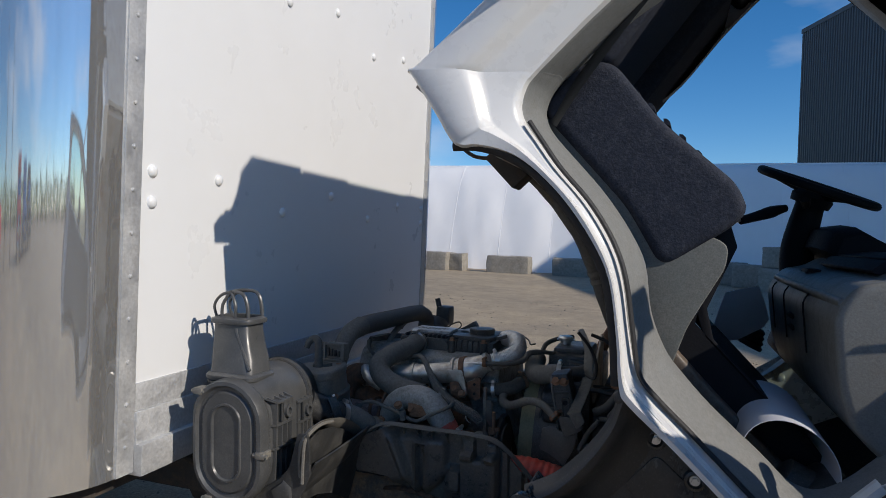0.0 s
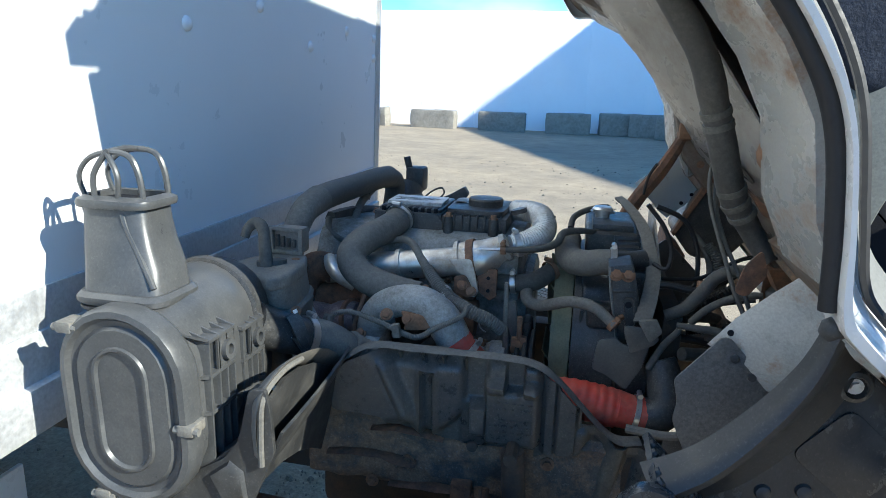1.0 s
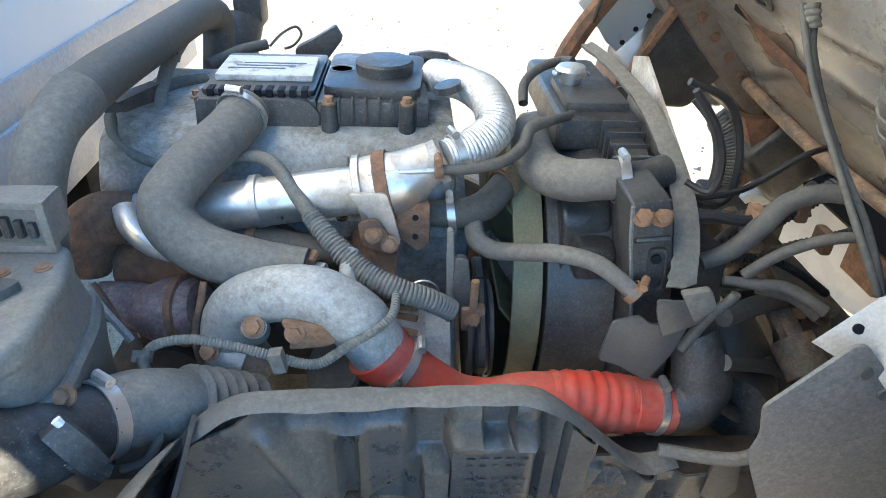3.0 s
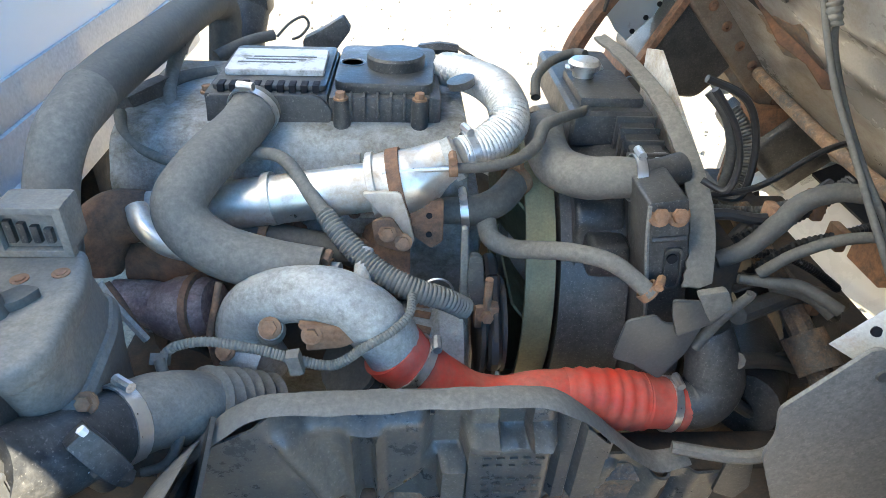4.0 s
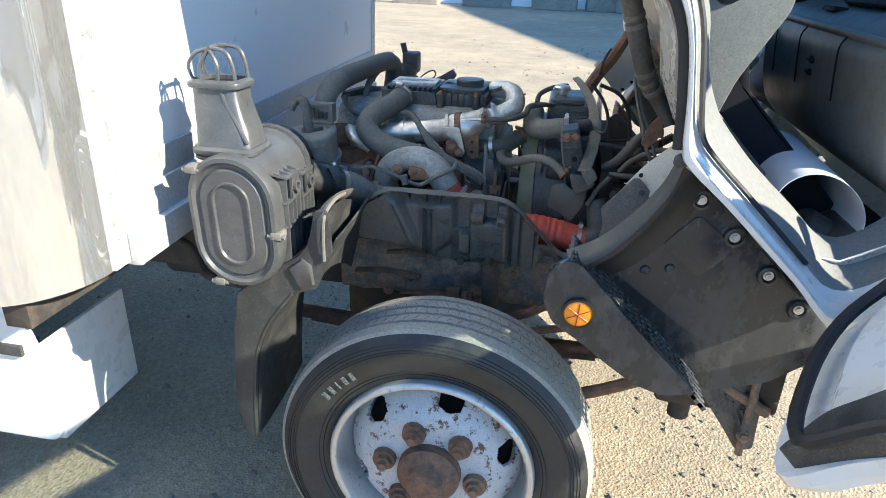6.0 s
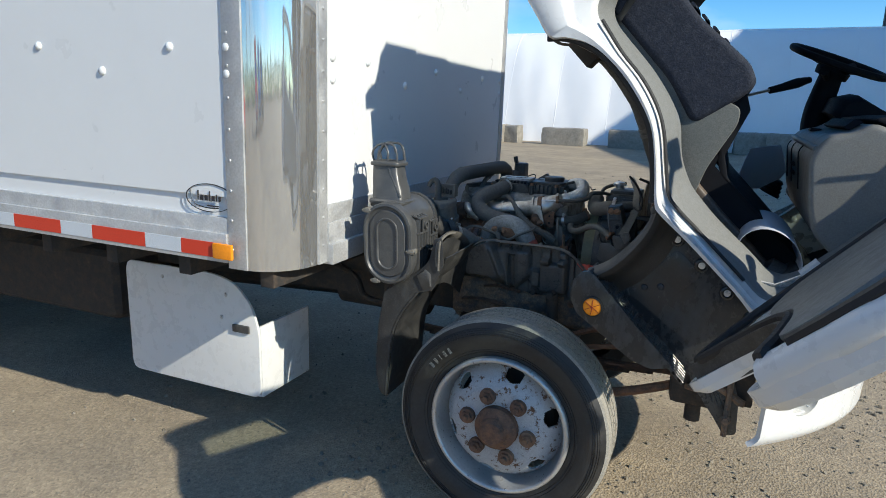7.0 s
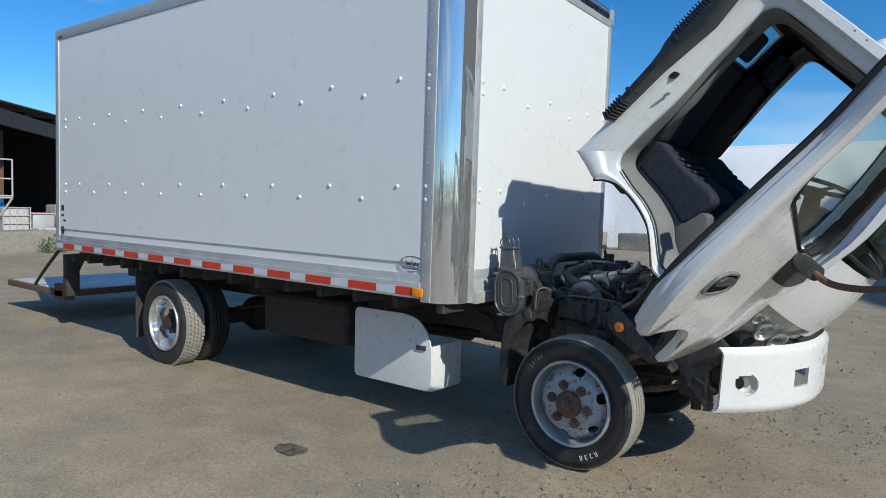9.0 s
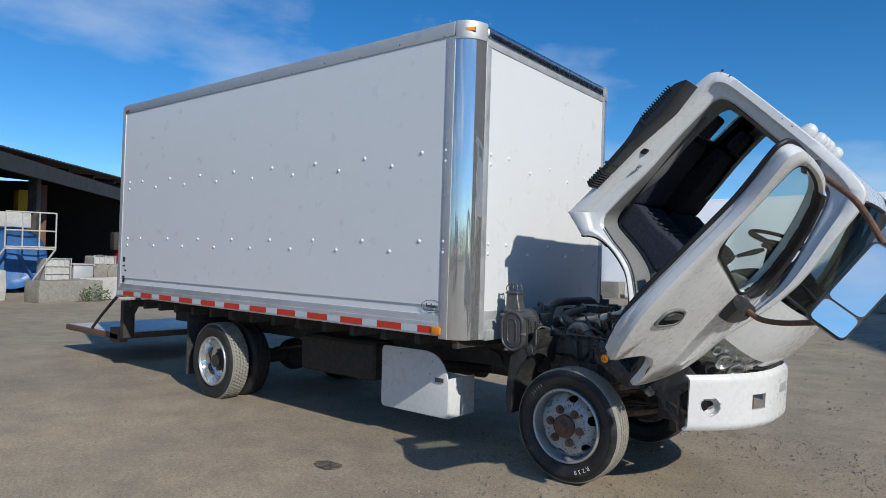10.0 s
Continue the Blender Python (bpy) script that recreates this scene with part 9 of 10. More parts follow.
part("ribbed_conduit", tube([(-0.735, 2.020, 1.140), (-0.705, 1.990, 1.116), (-0.664, 1.960, 1.090), (-0.619, 1.940, 1.074), (-0.574, 1.940, 1.056), (-0.543, 1.950, 1.031)], [0.0125, 0.0148, 0.0155, 0.0154, 0.0148, 0.0143], 12, ribs=(0.0014, 0.0055)), M_hose, engine, "ribbed grey wiring conduit", smooth=50)
part("thin_conduit", tube([(-0.900, 1.815, 1.067), (-0.883, 1.820, 1.082), (-0.848, 1.825, 1.085), (-0.812, 1.830, 1.073), (-0.777, 1.830, 1.062), (-0.749, 1.830, 1.051), (-0.709, 1.832, 1.041), (-0.672, 1.840, 1.062), (-0.642, 1.850, 1.076), (-0.620, 1.870, 1.086), (-0.616, 1.900, 1.094)], [0.0053, 0.0053, 0.0053, 0.0054, 0.0058, 0.0059, 0.0060, 0.0059, 0.0052, 0.0053, 0.0054], 10, ribs=(0.0008, 0.0040)), M_hose, engine, "thin corrugated wiring conduit", smooth=50)
part("sensor_cable", tube([(-0.896, 1.805, 1.076), (-0.886, 1.785, 1.059), (-0.871, 1.760, 1.040), (-0.866, 1.740, 1.023), (-0.877, 1.722, 1.005), (-0.901, 1.712, 1.003)], [0.0063, 0.0062, 0.0062, 0.0061, 0.0057, 0.0050], 10, wobble=0.08), M_darkhose, engine, "taped sensor cable", smooth=50)
part("clip", tube([(-0.754, 1.822, 1.069), (-0.749, 1.822, 1.042)], [0.0108, 0.0110], 4), M_hose, engine, smooth=50)
part("clip", tube([(-0.907, 1.810, 1.073), (-0.888, 1.810, 1.072)], [0.0092, 0.0092], 4), M_darkhose, engine, smooth=50)
part("oil_line", tube([(-0.859, 1.930, 1.091), (-0.865, 1.915, 1.063), (-0.877, 1.910, 1.017), (-0.871, 1.900, 0.973)], 0.0048, 8), M_rust, engine, "rusty thin oil line", smooth=50)
part("intake_duct", tube([(-0.974, 1.620, 1.123), (-0.960, 1.645, 1.104), (-0.943, 1.665, 1.092), (-0.930, 1.700, 1.073), (-0.914, 1.735, 1.054)], [0.0404, 0.0414, 0.0406, 0.0386, 0.0389], 24), M_blackplastic, engine, "large black air-intake duct", smooth=50)
part("intake_boot", tube([(-0.920, 1.725, 1.058), (-0.897, 1.760, 1.043), (-0.871, 1.790, 1.017), (-0.853, 1.810, 0.997)], [0.0402, 0.0416, 0.0424, 0.0386], 24), M_mount, engine, "grey rubber intake boot", smooth=50)
part("intake_bellows", tube([(-0.861, 1.800, 1.006), (-0.837, 1.825, 0.978), (-0.802, 1.850, 0.948)], [0.0410, 0.0413, 0.0391], 24, ribs=(0.0080, 0.0180)), M_hose, engine, "grey ribbed intake bellows", smooth=50)
part("hose_clamp", band((-0.917, 1.730, 1.057), (0.52, 0.78, -0.36), 0.0412, 0.016), M_zinc, engine, "worm-drive hose clamp")
part("turbo_body", tube([(-0.965, 1.990, 0.998), (-0.940, 1.985, 1.002), (-0.914, 1.980, 1.008), (-0.885, 1.975, 1.015)], [0.0374, 0.0467, 0.0481, 0.0375], 22), M_purple, engine, "scaled purple-brown turbocharger housing", smooth=50)
part("turbo_core", tube([(-1.037, 2.000, 1.012), (-0.988, 2.000, 1.001), (-0.960, 1.990, 0.998)], [0.0260, 0.0332, 0.0348], 16), M_purple, engine, smooth=50)
part("turbo_ring", tube([(-0.911, 1.980, 1.008), (-0.901, 1.978, 1.010)], 0.0515, 22), M_rust, engine, smooth=50)
part("turbo_line", tube([(-1.016, 1.960, 1.065), (-1.001, 1.950, 1.048), (-0.985, 1.940, 1.014), (-0.970, 1.930, 1.001)], 0.0065, 8), M_rust, engine, smooth=50)
part("actuator_rod", tube([(-1.007, 1.930, 1.089), (-0.989, 1.920, 1.059), (-0.958, 1.910, 1.012)], 0.0055, 6), M_cast, engine, smooth=50)
part("flow_sensor", tube([(-0.910, 1.655, 1.131), (-0.897, 1.655, 1.107), (-0.887, 1.660, 1.075)], [0.0158, 0.0173, 0.0149], 4), M_blackplastic, engine, "black air-flow sensor", smooth=50)
part("sensor_plug", tube([(-0.899, 1.650, 1.091), (-0.885, 1.665, 1.059)], [0.0087, 0.0103], 6), M_blackplastic, engine, "black sensor plug", smooth=50)
part("sensor_clip", tube([(-0.900, 1.650, 1.143), (-0.897, 1.650, 1.137)], [0.0044, 0.0039], 6), M_label, engine, smooth=50)
part("sensor_clip", tube([(-0.913, 1.650, 1.094), (-0.909, 1.650, 1.086)], [0.0046, 0.0041], 6), M_label, engine, smooth=50)
part("bolt", hex_bolt((-0.921, 1.700, 1.121), (0, -0.8, 0.6), 0.0090, 0.008), M_brightrust, engine)
part("air_pipe", tube([(-1.053, 1.940, 1.112), (-1.042, 1.940, 1.173), (-1.038, 1.960, 1.221), (-1.031, 2.000, 1.263), (-1.029, 2.080, 1.278)], [0.0302, 0.0298, 0.0302, 0.0321, 0.0350], 20), M_hose, engine, "thick black air pipe elbow", smooth=50)
part("air_pipe", tube([(-1.029, 2.060, 1.277), (-1.032, 2.180, 1.277), (-1.026, 2.340, 1.276), (-1.017, 2.520, 1.276), (-1.013, 2.620, 1.271)], [0.0329, 0.0339, 0.0335, 0.0335, 0.0346], 20), M_darkhose, engine, "long black air pipe with printed marks", smooth=50)
part("air_pipe", tube([(-1.015, 2.600, 1.268), (-1.007, 2.660, 1.255), (-1.008, 2.680, 1.211), (-1.014, 2.660, 1.141), (-1.015, 2.620, 1.089)], [0.0307, 0.0332, 0.0342, 0.0334, 0.0320], 16), M_darkhose, engine, smooth=50)
part("loom", tube([(-1.006, 2.500, 1.270), (-1.018, 2.420, 1.241), (-1.015, 2.340, 1.218), (-0.999, 2.260, 1.195), (-0.985, 2.200, 1.174), (-0.964, 2.160, 1.162), (-0.928, 2.130, 1.159)], [0.0144, 0.0127, 0.0112, 0.0107, 0.0098, 0.0091, 0.0089], 10, wobble=0.06), M_hose, engine, "taped grey cable loom", smooth=50)
part("loom", tube([(-1.052, 2.200, 1.205), (-1.039, 2.170, 1.185), (-1.010, 2.150, 1.168), (-0.970, 2.130, 1.160), (-0.937, 2.120, 1.158)], [0.0092, 0.0082, 0.0077, 0.0071, 0.0071], 10), M_hose, engine, smooth=50)
part("loom_clip", tube([(-1.040, 2.530, 1.279), (-1.010, 2.530, 1.273)], 0.0169, 4), M_blackplastic, engine, smooth=50)
part("loom_clip", tube([(-1.039, 2.420, 1.246), (-1.008, 2.420, 1.240)], 0.0159, 4), M_blackplastic, engine, smooth=50)
part("loom_clip", tube([(-0.988, 2.220, 1.185), (-0.956, 2.220, 1.179)], 0.0133, 4), M_blackplastic, engine, smooth=50)
part("connector", tube([(-1.062, 2.240, 1.194), (-1.043, 2.280, 1.195), (-1.019, 2.320, 1.202)], [0.0238, 0.0265, 0.0222], 6), M_blackplastic, engine, "black cable connector", smooth=50)
part("connector_tail", tube([(-1.025, 2.320, 1.199), (-1.003, 2.360, 1.204), (-0.963, 2.400, 1.200)], [0.0131, 0.0124, 0.0118], 8), M_darkhose, engine, smooth=50)
part("rear_hose", tube([(-0.986, 2.500, 1.196), (-0.937, 2.550, 1.211), (-0.888, 2.580, 1.218)], [0.0126, 0.0117, 0.0108], 8), M_darkhose, engine, smooth=50)
part("wire", tube([(-0.883, 2.580, 1.214), (-0.860, 2.600, 1.235), (-0.835, 2.620, 1.244), (-0.825, 2.620, 1.228), (-0.838, 2.600, 1.212), (-0.853, 2.580, 1.210)], [0.0030, 0.0030], 5), M_darkhose, engine, smooth=50)
part("tag_wire", tube([(-0.528, 2.500, 1.223), (-0.498, 2.450, 1.218), (-0.480, 2.400, 1.211), (-0.458, 2.380, 1.218)], [0.0035, 0.0032], 5), M_darkhose, engine, smooth=50)
part("rear_connector", tube([(-0.603, 2.500, 1.219), (-0.563, 2.500, 1.222), (-0.528, 2.500, 1.220)], [0.0103, 0.0126, 0.0104], 6), M_blackplastic, engine, smooth=50)
part("rear_connector", tube([(-0.676, 2.460, 1.218), (-0.620, 2.480, 1.217), (-0.597, 2.500, 1.219)], [0.0089, 0.0091, 0.0080], 6), M_blackplastic, engine, smooth=50)
STRIP = smooth_line([Vector(p) for p in ((-0.295, 2.380, 1.285), (-0.272, 2.280, 1.276), (-0.244, 2.180, 1.248), (-0.232, 2.090, 1.212), (-0.227, 2.020, 1.172), (-0.236, 1.960, 1.136), (-0.250, 1.915, 1.098))], 8)
rows = []
for side in (-1.0, -0.6, 0.0, 1.0):
    rows.append([(p.x + side * (0.009 + 0.010 * k / len(STRIP)) + (0.0035 * noise.noise(Vector((k * 0.9, 3, 0))) if side == -1.0 else 0), p.y - (0.006 if side == 0 else 0), p.z + side * 0.003) for k, p in enumerate(STRIP)])
part("rubber_strip", skin(rows, 0.006), M_hose, radiator, "worn rubber strip along the radiator side, torn at one edge", smooth=50)
part("front_cable", tube([(-0.069, 2.300, 1.186), (-0.047, 2.280, 1.156), (-0.035, 2.260, 1.114), (-0.045, 2.240, 1.071), (-0.079, 2.220, 1.058)], [0.0136, 0.0146, 0.0147, 0.0137, 0.0126], 10, ribs=(0.0012, 0.0060)), M_darkhose, radiator, "ribbed black cable", smooth=50)
part("front_cable", tube([(-0.105, 2.320, 1.210), (-0.074, 2.300, 1.175), (-0.059, 2.280, 1.128), (-0.069, 2.250, 1.084), (-0.107, 2.200, 1.062)], [0.0094, 0.0094, 0.0095, 0.0095, 0.0093], 8), M_darkhose, radiator, smooth=50)
part("front_cable", tube([(-0.140, 2.140, 1.083), (-0.085, 2.120, 1.089), (-0.052, 2.100, 1.111), (-0.022, 2.080, 1.135)], [0.0068, 0.0077, 0.0075, 0.0073], 8, ribs=(0.0008, 0.0050)), M_darkhose, radiator, smooth=50)
part("front_cable", tube([(-0.147, 2.120, 1.080), (-0.075, 2.100, 1.092), (0.004, 2.080, 1.115)], [0.0058, 0.0057, 0.0055], 8), M_darkhose, radiator, smooth=50)
part("tilt_cable", tube([(-0.198, 1.980, 1.092), (-0.160, 1.980, 1.112), (-0.129, 1.980, 1.151), (-0.106, 1.980, 1.184), (-0.076, 1.970, 1.204), (-0.046, 1.960, 1.208)], [0.0119, 0.0135, 0.0140, 0.0138, 0.0135, 0.0134], 10, wobble=0.1), M_darkhose, radiator, "thick lagged cable", smooth=50)
part("tilt_cable", tube([(-0.150, 1.950, 1.091), (-0.123, 1.940, 1.127), (-0.088, 1.930, 1.154), (-0.058, 1.920, 1.168), (-0.030, 1.910, 1.174)], [0.0083, 0.0081, 0.0079, 0.0078, 0.0069], 8), M_darkhose, radiator, smooth=50)
part("brake_line", tube([(-0.177, 1.950, 1.083), (-0.135, 1.940, 1.083), (-0.097, 1.930, 1.083), (-0.056, 1.900, 1.067)], [0.0067, 0.0083, 0.0091, 0.0089], 8), M_darkhose, radiator, smooth=50)
part("brake_line", tube([(-0.114, 1.970, 1.058), (-0.070, 1.950, 1.056), (-0.045, 1.920, 1.042)], [0.0104, 0.0111, 0.0101], 8), M_darkhose, radiator, smooth=50)
part("dip_tube", tube([(-0.230, 1.910, 0.996), (-0.205, 1.910, 1.049), (-0.181, 1.910, 1.081), (-0.178, 1.910, 1.089)], [0.0076, 0.0074, 0.0073, 0.0064], 8), M_darkhose, radiator, smooth=50)
part("cab_cable", tube([(-0.127, 2.050, 1.419), (-0.139, 2.000, 1.389), (-0.141, 1.950, 1.346), (-0.133, 1.900, 1.300), (-0.118, 1.860, 1.250), (-0.108, 1.820, 1.210), (-0.088, 1.800, 1.166)], [0.0045, 0.0043, 0.0043, 0.0042, 0.0041, 0.0048, 0.0048], 8), M_darkhose, cab, "long black cab cable", smooth=50)
part("cab_cable", tube([(-0.119, 2.030, 1.410), (-0.125, 2.000, 1.375), (-0.129, 1.940, 1.328), (-0.114, 1.890, 1.274), (-0.093, 1.850, 1.225), (-0.072, 1.810, 1.159)], [0.0044, 0.0044, 0.0043, 0.0042, 0.0042, 0.0042], 8), M_darkhose, cab, smooth=50)
part("cable_gland", tube([(-0.127, 2.030, 1.424), (-0.123, 2.020, 1.398)], [0.0080, 0.0088], 10, ribs=(0.0015, 0.0080)), M_hose, cab, smooth=50)

# ---- air filter, snorkel and rear mudguard ----
def stadium(cx, cz, hw, hh, lean=0.0, n=12):
    pts = []
    for k in range(n + 1):
        a = math.pi * k / n
        pts.append((hw * math.cos(a), hh - hw + hw * math.sin(a)))
    for k in range(n + 1):
        a = math.pi + math.pi * k / n
        pts.append((hw * math.cos(a), -(hh - hw) + hw * math.sin(a)))
    return [(cx + p + lean * q, cz + q) for p, q in pts]


fc = (-1.03, 1.075)
canister = part("air_filter", loft([[(x, y, z) for x, z in stadium(cx, cz, hw, hh, -0.03)] for y, cx, cz, hw, hh in ((1.372, -1.03, 1.075, 0.092, 0.146), (1.40, -1.03, 1.077, 0.097, 0.150), (1.46, -1.035, 1.085, 0.098, 0.153), (1.53, -1.042, 1.088, 0.097, 0.152), (1.60, -1.048, 1.088, 0.095, 0.149), (1.615, -1.05, 1.088, 0.09, 0.143))]), M_plastic, truck, "grey plastic air-filter canister with an oval cover", smooth=50)
# oval cover: rim, step, recessed face and raised inner loop
cover_steps = [(1.385, 0.100, 0.152), (1.375, 0.106, 0.158), (1.352, 0.106, 0.158), (1.342, 0.101, 0.153), (1.340, 0.092, 0.144), (1.347, 0.086, 0.138), (1.349, 0.078, 0.130), (1.343, 0.072, 0.124), (1.342, 0.046, 0.100), (1.338, 0.044, 0.098), (1.338, 0.040, 0.094), (1.343, 0.037, 0.091), (1.343, 0.012, 0.066)]
lid = part("filter_cover", loft([[(x, y, z) for x, z in stadium(*fc, hw, hh, -0.03)] for y, hw, hh in cover_steps]), M_plastic, canister, "oval grey filter cover", smooth=30)
for x, z, tx in ((-1.118, 1.195, 1), (-0.93, 1.055, -1), (-1.08, 0.925, 1)):
    part("cover_latch", join(block(x - 0.013, x + 0.013, 1.338, 1.375, z - 0.008, z + 0.010, 0.004), rod((x - 0.02, 1.345, z), (x + 0.02, 1.345, z), 0.006, 8)), M_mount, canister, "sprung cover latch")
# two ribbed mounting brackets on the side, each with a screw boss
for yb, dx, dz in ((1.437, 0.0, 0.0), (1.567, -0.018, -0.03)):
    xf, xb = -0.922 + dx, -0.985 + dx
    for yy, t in ((-0.034, 0.004), (-0.008, 0.004), (0.014, 0.004), (0.036, 0.004)):
        br = part("bracket_rib", prism([(xb, 0.90 + dz), (xf, 0.945 + dz), (xf, 1.175 + dz), (xb, 1.195 + dz)], yb + yy - t / 2, yb + yy + t / 2, "y", 0.0008), M_plastic, canister, "", smooth=30)
    for zz in (0.948, 1.055, 1.115, 1.172):
        part("bracket_web", prism([(xb, zz - 0.004 + dz), (xf + 0.001, zz - 0.003 + dz), (xf + 0.001, zz + 0.003 + dz), (xb, zz + 0.004 + dz)], yb - 0.037, yb + 0.038, "y", 0.0008), M_plastic, canister)
    part("filter_bracket", prism([(xf - 0.004, 1.115 + dz), (xf, 1.115 + dz), (xf, 1.172 + dz), (xf - 0.004, 1.172 + dz)], yb - 0.012, yb + 0.036, "y"), M_plastic, canister, "ribbed filter bracket", smooth=30)
    part("screw_boss", lathe([(0.016, -0.03), (0.016, 0.008), (0.0085, 0.008), (0.0085, -0.02)], (xf, yb + 0.012, 1.143 + dz), (1, 0, 0.1), 20, closed=True), M_plastic, canister)
    # spiky gussets that run out on the shell
    for zz, up in ((1.174, 0.02), (1.115, 0.0), (1.055, -0.004)):
        part("gusset", loft([[(xf, yb - 0.036, zz - 0.003 + dz), (xf, yb - 0.036, zz + 0.003 + dz), (xb, yb - 0.036, zz + 0.004 + dz), (xb, yb - 0.036, zz - 0.004 + dz)],
                             [(xb + 0.012, yb - 0.066, zz + up - 0.0006 + dz), (xb + 0.012, yb - 0.066, zz + up + 0.0006 + dz), (xb + 0.006, yb - 0.066, zz + up + 0.0006 + dz), (xb + 0.006, yb - 0.066, zz + up - 0.0006 + dz)]]), M_plastic, br)
part("end_cap", loft([[(x, y, z) for x, z in stadium(cx, 1.086, hw, hh, -0.03)] for y, cx, hw, hh in ((1.595, -1.048, 0.094, 0.148), (1.600, -1.048, 0.103, 0.157), (1.618, -1.049, 0.103, 0.157), (1.624, -1.05, 0.096, 0.150), (1.67, -1.05, 0.090, 0.142), (1.69, -1.05, 0.075, 0.125))]), M_blackplastic, canister, "black end cap of the filter", smooth=40)
# snorkel standing on the canister
def rect(x0, x1, y0, y1, z, r, tilt=0.0):
    return [(x, y, z + tilt * (x - x0)) for x, y in rounded([(x0, y0), (x1, y0), (x1, y1), (x0, y1)], r, 4)]


part("snorkel_neck", loft([rect(-1.125, -1.0, 1.40, 1.50, 1.19, 0.03), rect(-1.125, -1.0, 1.40, 1.50, 1.225, 0.03)]), M_blackplastic, canister)
snork = part("snorkel", loft([rect(-1.133, -0.998, 1.392, 1.495, 1.228, 0.028), rect(-1.134, -1.000, 1.395, 1.496, 1.243, 0.028), rect(-1.137, -1.006, 1.402, 1.500, 1.27, 0.028), rect(-1.142, -1.022, 1.412, 1.505, 1.305, 0.026), rect(-1.145, -1.032, 1.420, 1.508, 1.335, 0.024), rect(-1.146, -1.036, 1.424, 1.510, 1.364, 0.024)], True), M_plastic, truck, "grey plastic intake snorkel with a wire cage", smooth=50)
part("snorkel_collar", loft([rect(-1.139, -0.992, 1.387, 1.500, 1.216, 0.032), rect(-1.143, -0.988, 1.383, 1.504, 1.221, 0.032), rect(-1.143, -0.988, 1.383, 1.504, 1.229, 0.032), rect(-1.138, -0.994, 1.389, 1.498, 1.236, 0.032)]), M_plastic, snork, smooth=40)
part("snorkel_collar", loft([rect(-1.137, -0.995, 1.389, 1.498, 1.205, 0.032), rect(-1.140, -0.991, 1.386, 1.501, 1.210, 0.032), rect(-1.140, -0.991, 1.386, 1.501, 1.214, 0.032)]), M_blackplastic, snork, smooth=40)
# open mouth: a rolled rim over a thin wall, dark inside
mouth = [(0.0, 1.358), (0.008, 1.360), (0.010, 1.366), (0.008, 1.372), (0.002, 1.374), (-0.003, 1.378), (-0.006, 1.376), (-0.007, 1.33)]
part("snorkel_rim", loft([rect(-1.147 - d, -1.034 + d, 1.423 - d, 1.511 + d, z, 0.024 + d) for d, z in mouth], cap=False), M_plastic, snork, "rolled rim of the snorkel mouth", smooth=50)
part("snorkel_mouth", loft([rect(-1.139, -1.042, 1.431, 1.503, 1.366, 0.018), rect(-1.138, -1.043, 1.432, 1.502, 1.368, 0.018)]), M_interior, snork)
part("snorkel_crease", tube([(-1.068, 1.424, 1.352), (-1.060, 1.421, 1.33), (-1.044, 1.415, 1.305), (-1.022, 1.406, 1.272), (-1.006, 1.399, 1.247)], 0.0045, 8, 6), M_plastic, snork)
for y in (1.436, 1.498):
    part("cage_bar", tube([(-1.140, y, 1.374), (-1.148, y, 1.405), (-1.128, y, 1.432), (-1.092, y, 1.443), (-1.058, y, 1.438), (-1.044, y, 1.41), (-1.040, y, 1.374)], 0.0048, 8, 5, flat=0.8), M_plastic, snork, "plastic cage bar")
part("cage_bar", tube([(-1.092, 1.430, 1.443), (-1.092, 1.468, 1.446), (-1.092, 1.504, 1.443)], 0.0048, 8, 4), M_plastic, snork)
for x in (-1.115, -1.075):
    part("cage_bar", tube([(-1.095, 1.434, 1.443), (x, 1.428, 1.41), (x - 0.002, 1.428, 1.374)], 0.0045, 8, 4), M_plastic, snork)

# mudguard behind the front wheel: a curved inner sheet, a blade-like outer face and the folded top
GUARD = [(-0.815, 1.035), (-0.855, 0.957), (-0.926, 0.886), (-0.994, 0.794), (-1.035, 0.699), (-1.050, 0.598), (-1.058, 0.50), (-1.06, 0.43)]
gl = smooth_line([(x, 0, z) for x, z in GUARD], 4)
guard = part("mudguard", skin([[(p.x - 0.02 * (j / 7) ** 2, 1.41 + 0.05 * j, p.z) for p in gl] for j in range(8)], 0.005), M_guard, truck, "black plastic mudguard behind the front wheel", smooth=50)
outer = [(-0.830, 1.110), (-0.823, 1.07), (-0.819, 1.005), (-0.862, 0.905), (-0.928, 0.884), (-0.996, 0.794), (-1.037, 0.699), (-1.052, 0.598), (-1.058, 0.435), (-1.085, 0.44), (-1.103, 0.511), (-1.104, 0.588), (-1.093, 0.741), (-1.07, 0.87), (-1.019, 0.913), (-0.955, 0.955), (-0.905, 0.985), (-0.878, 1.02), (-0.868, 1.06), (-0.858, 1.105)]
part("guard_face", prism(rounded(outer, 0.008), 1.394, 1.404, "y", 0.003), M_guard, guard, "black plastic guard face", smooth=40)
part("guard_lip", tube([(x, 1.398, z) for x, z in GUARD[2:]], 0.006, 8, 5), M_guard, guard)
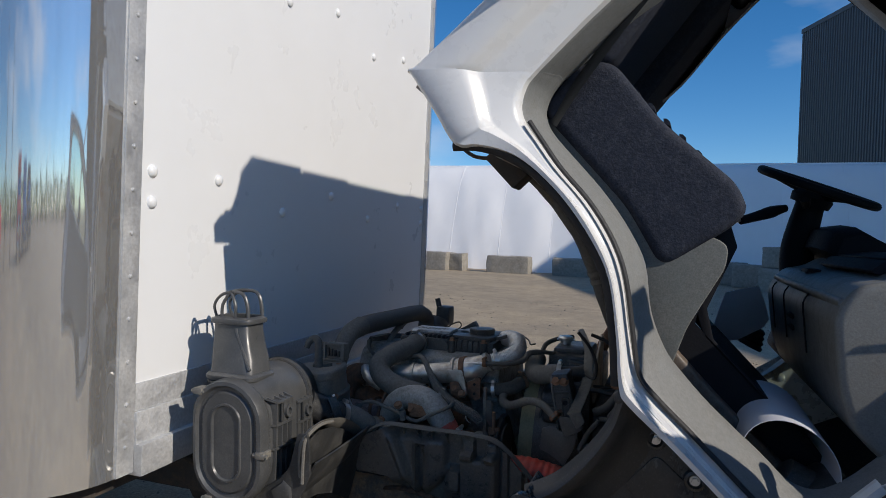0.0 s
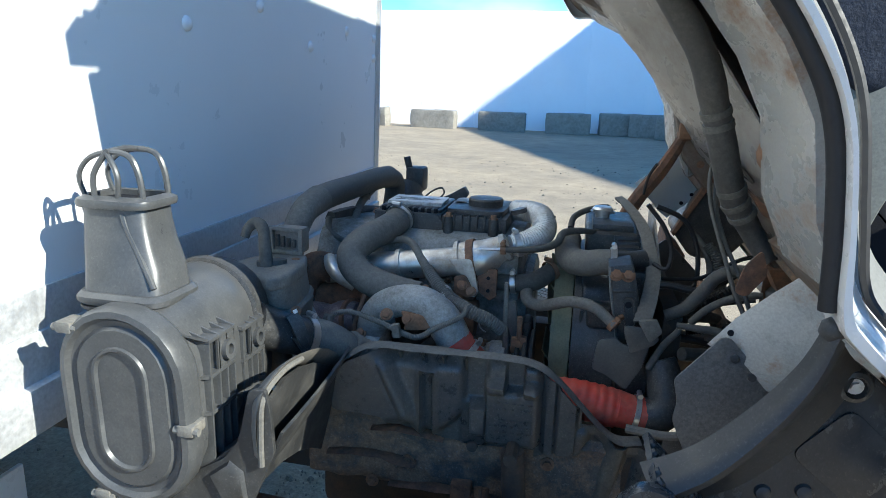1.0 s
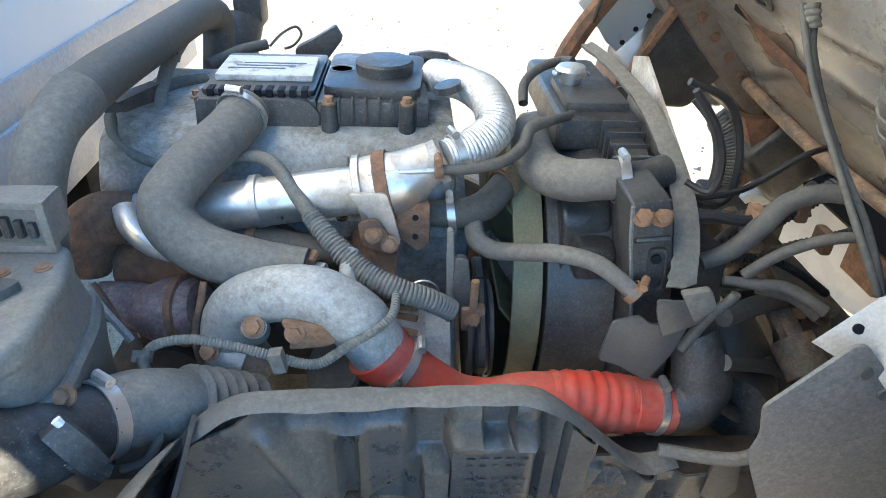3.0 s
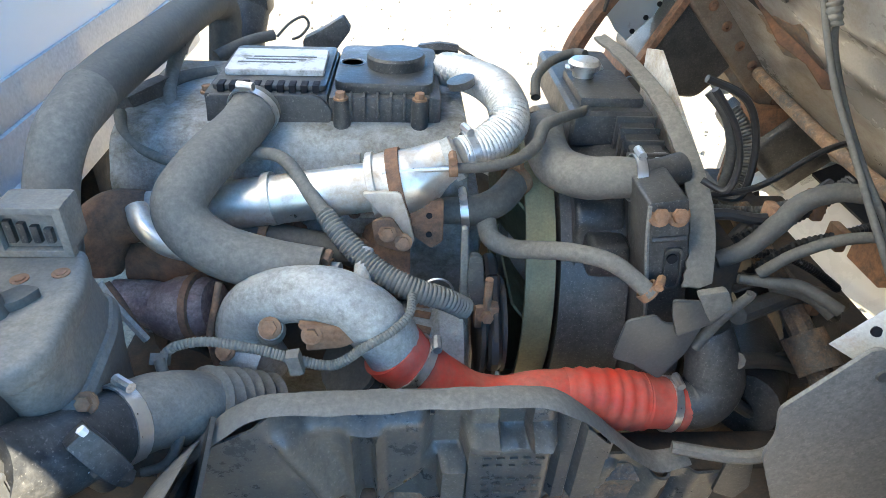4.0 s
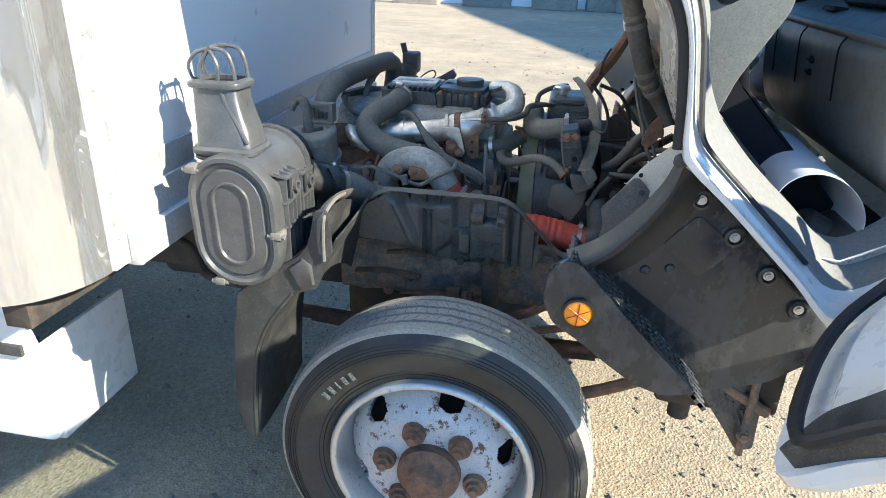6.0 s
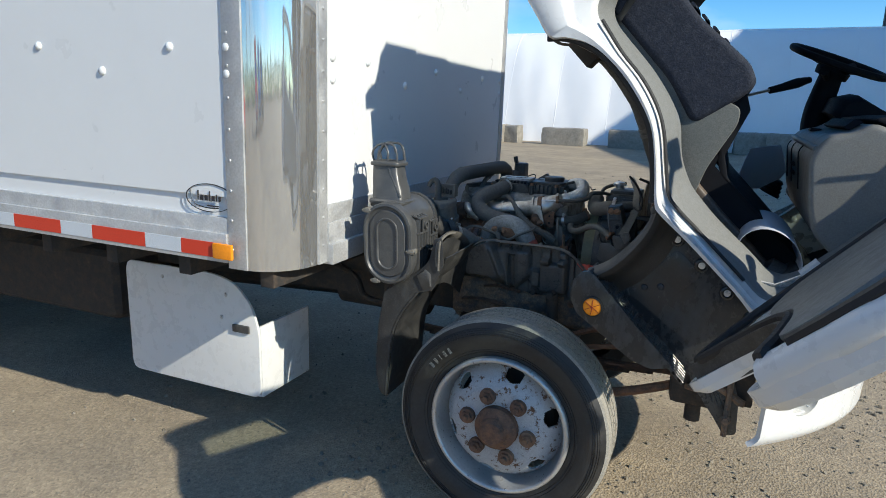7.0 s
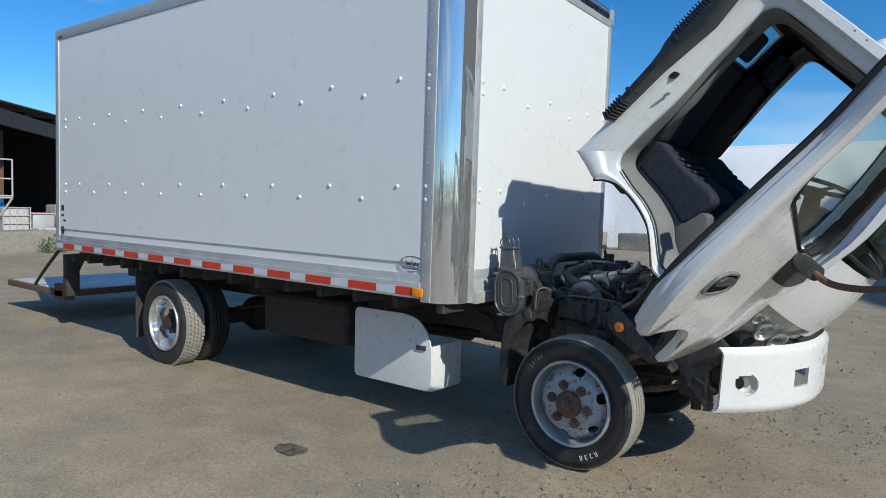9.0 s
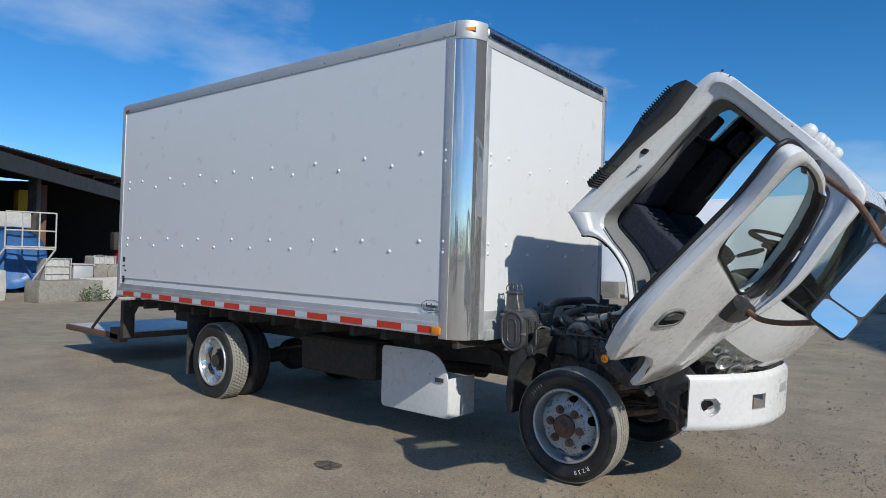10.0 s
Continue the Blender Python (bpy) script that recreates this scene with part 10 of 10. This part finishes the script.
# shoulder that folds back behind the face
back = [(-0.858, 1.10), (-0.870, 1.05), (-0.885, 1.01), (-0.93, 0.97), (-1.0, 0.925), (-1.07, 0.868)]
part("guard_shoulder", skin([[(x - 0.02 * k, 1.40 + 0.055 * k, z - 0.004 * k * k - 0.012 * k) for x, z in back] for k in range(6)], 0.006), M_guard, guard, smooth=50)
part("guard_block", loft([[(-0.925, 1.388, 0.955), (-0.895, 1.388, 0.978), (-0.875, 1.388, 0.965), (-0.87, 1.388, 0.92), (-0.90, 1.388, 0.905)],
                          [(-0.93, 1.398, 0.96), (-0.893, 1.398, 0.988), (-0.868, 1.398, 0.97), (-0.862, 1.398, 0.915), (-0.90, 1.398, 0.895)]]), M_guard, guard, smooth=50)
# folded rubber strip from the guard up to the splash shield
strip = [(-0.848, 1.392, 1.0), (-0.850, 1.392, 1.05), (-0.845, 1.398, 1.095), (-0.842, 1.45, 1.112), (-0.845, 1.52, 1.102), (-0.852, 1.60, 1.075), (-0.860, 1.68, 1.035), (-0.866, 1.742, 0.995)]
part("guard_strip", tube(strip, [0.010, 0.014, 0.018, 0.022, 0.026, 0.028, 0.028, 0.024], 8, 8, flat=0.15, wobble=0.10), M_hose, guard, "grey folded rubber strip")
part("strip_rib", tube([(-0.838, 1.390, 0.985), (-0.838, 1.391, 1.04), (-0.834, 1.396, 1.095), (-0.828, 1.45, 1.116), (-0.828, 1.52, 1.108)], 0.005, 8, 6), M_hose, guard)
part("guard_cheek", skin([[(x + 0.008, y + 0.006, z - 0.012) for x, y, z in strip[2:]], [(x - 0.010, y + 0.010, z - 0.10) for x, y, z in strip[2:]], [(x - 0.035, y + 0.014, z - 0.20) for x, y, z in strip[2:]]], 0.005), M_guard, guard, smooth=60)
# grime-covered gear under the front of the box
part("air_line", tube([(-1.55, 1.78, 0.84), (-1.42, 1.76, 0.80), (-1.36, 1.74, 0.72), (-1.22, 1.74, 0.70)], 0.014, 8, 8), M_chassis, truck, "grimy air line under the box")
part("air_tank", rod((-1.62, 2.0, 0.68), (-1.15, 2.0, 0.68), 0.09, 20, 0.02), M_chassis, truck, "dark air reservoir")
part("cab_crossmember", join(block(-1.22, -1.12, 1.66, 1.84, 0.78, 0.98, 0.012), rod((-1.17, 1.70, 0.80), (-1.10, 1.72, 0.60), 0.02, 10)), M_chassis, truck)
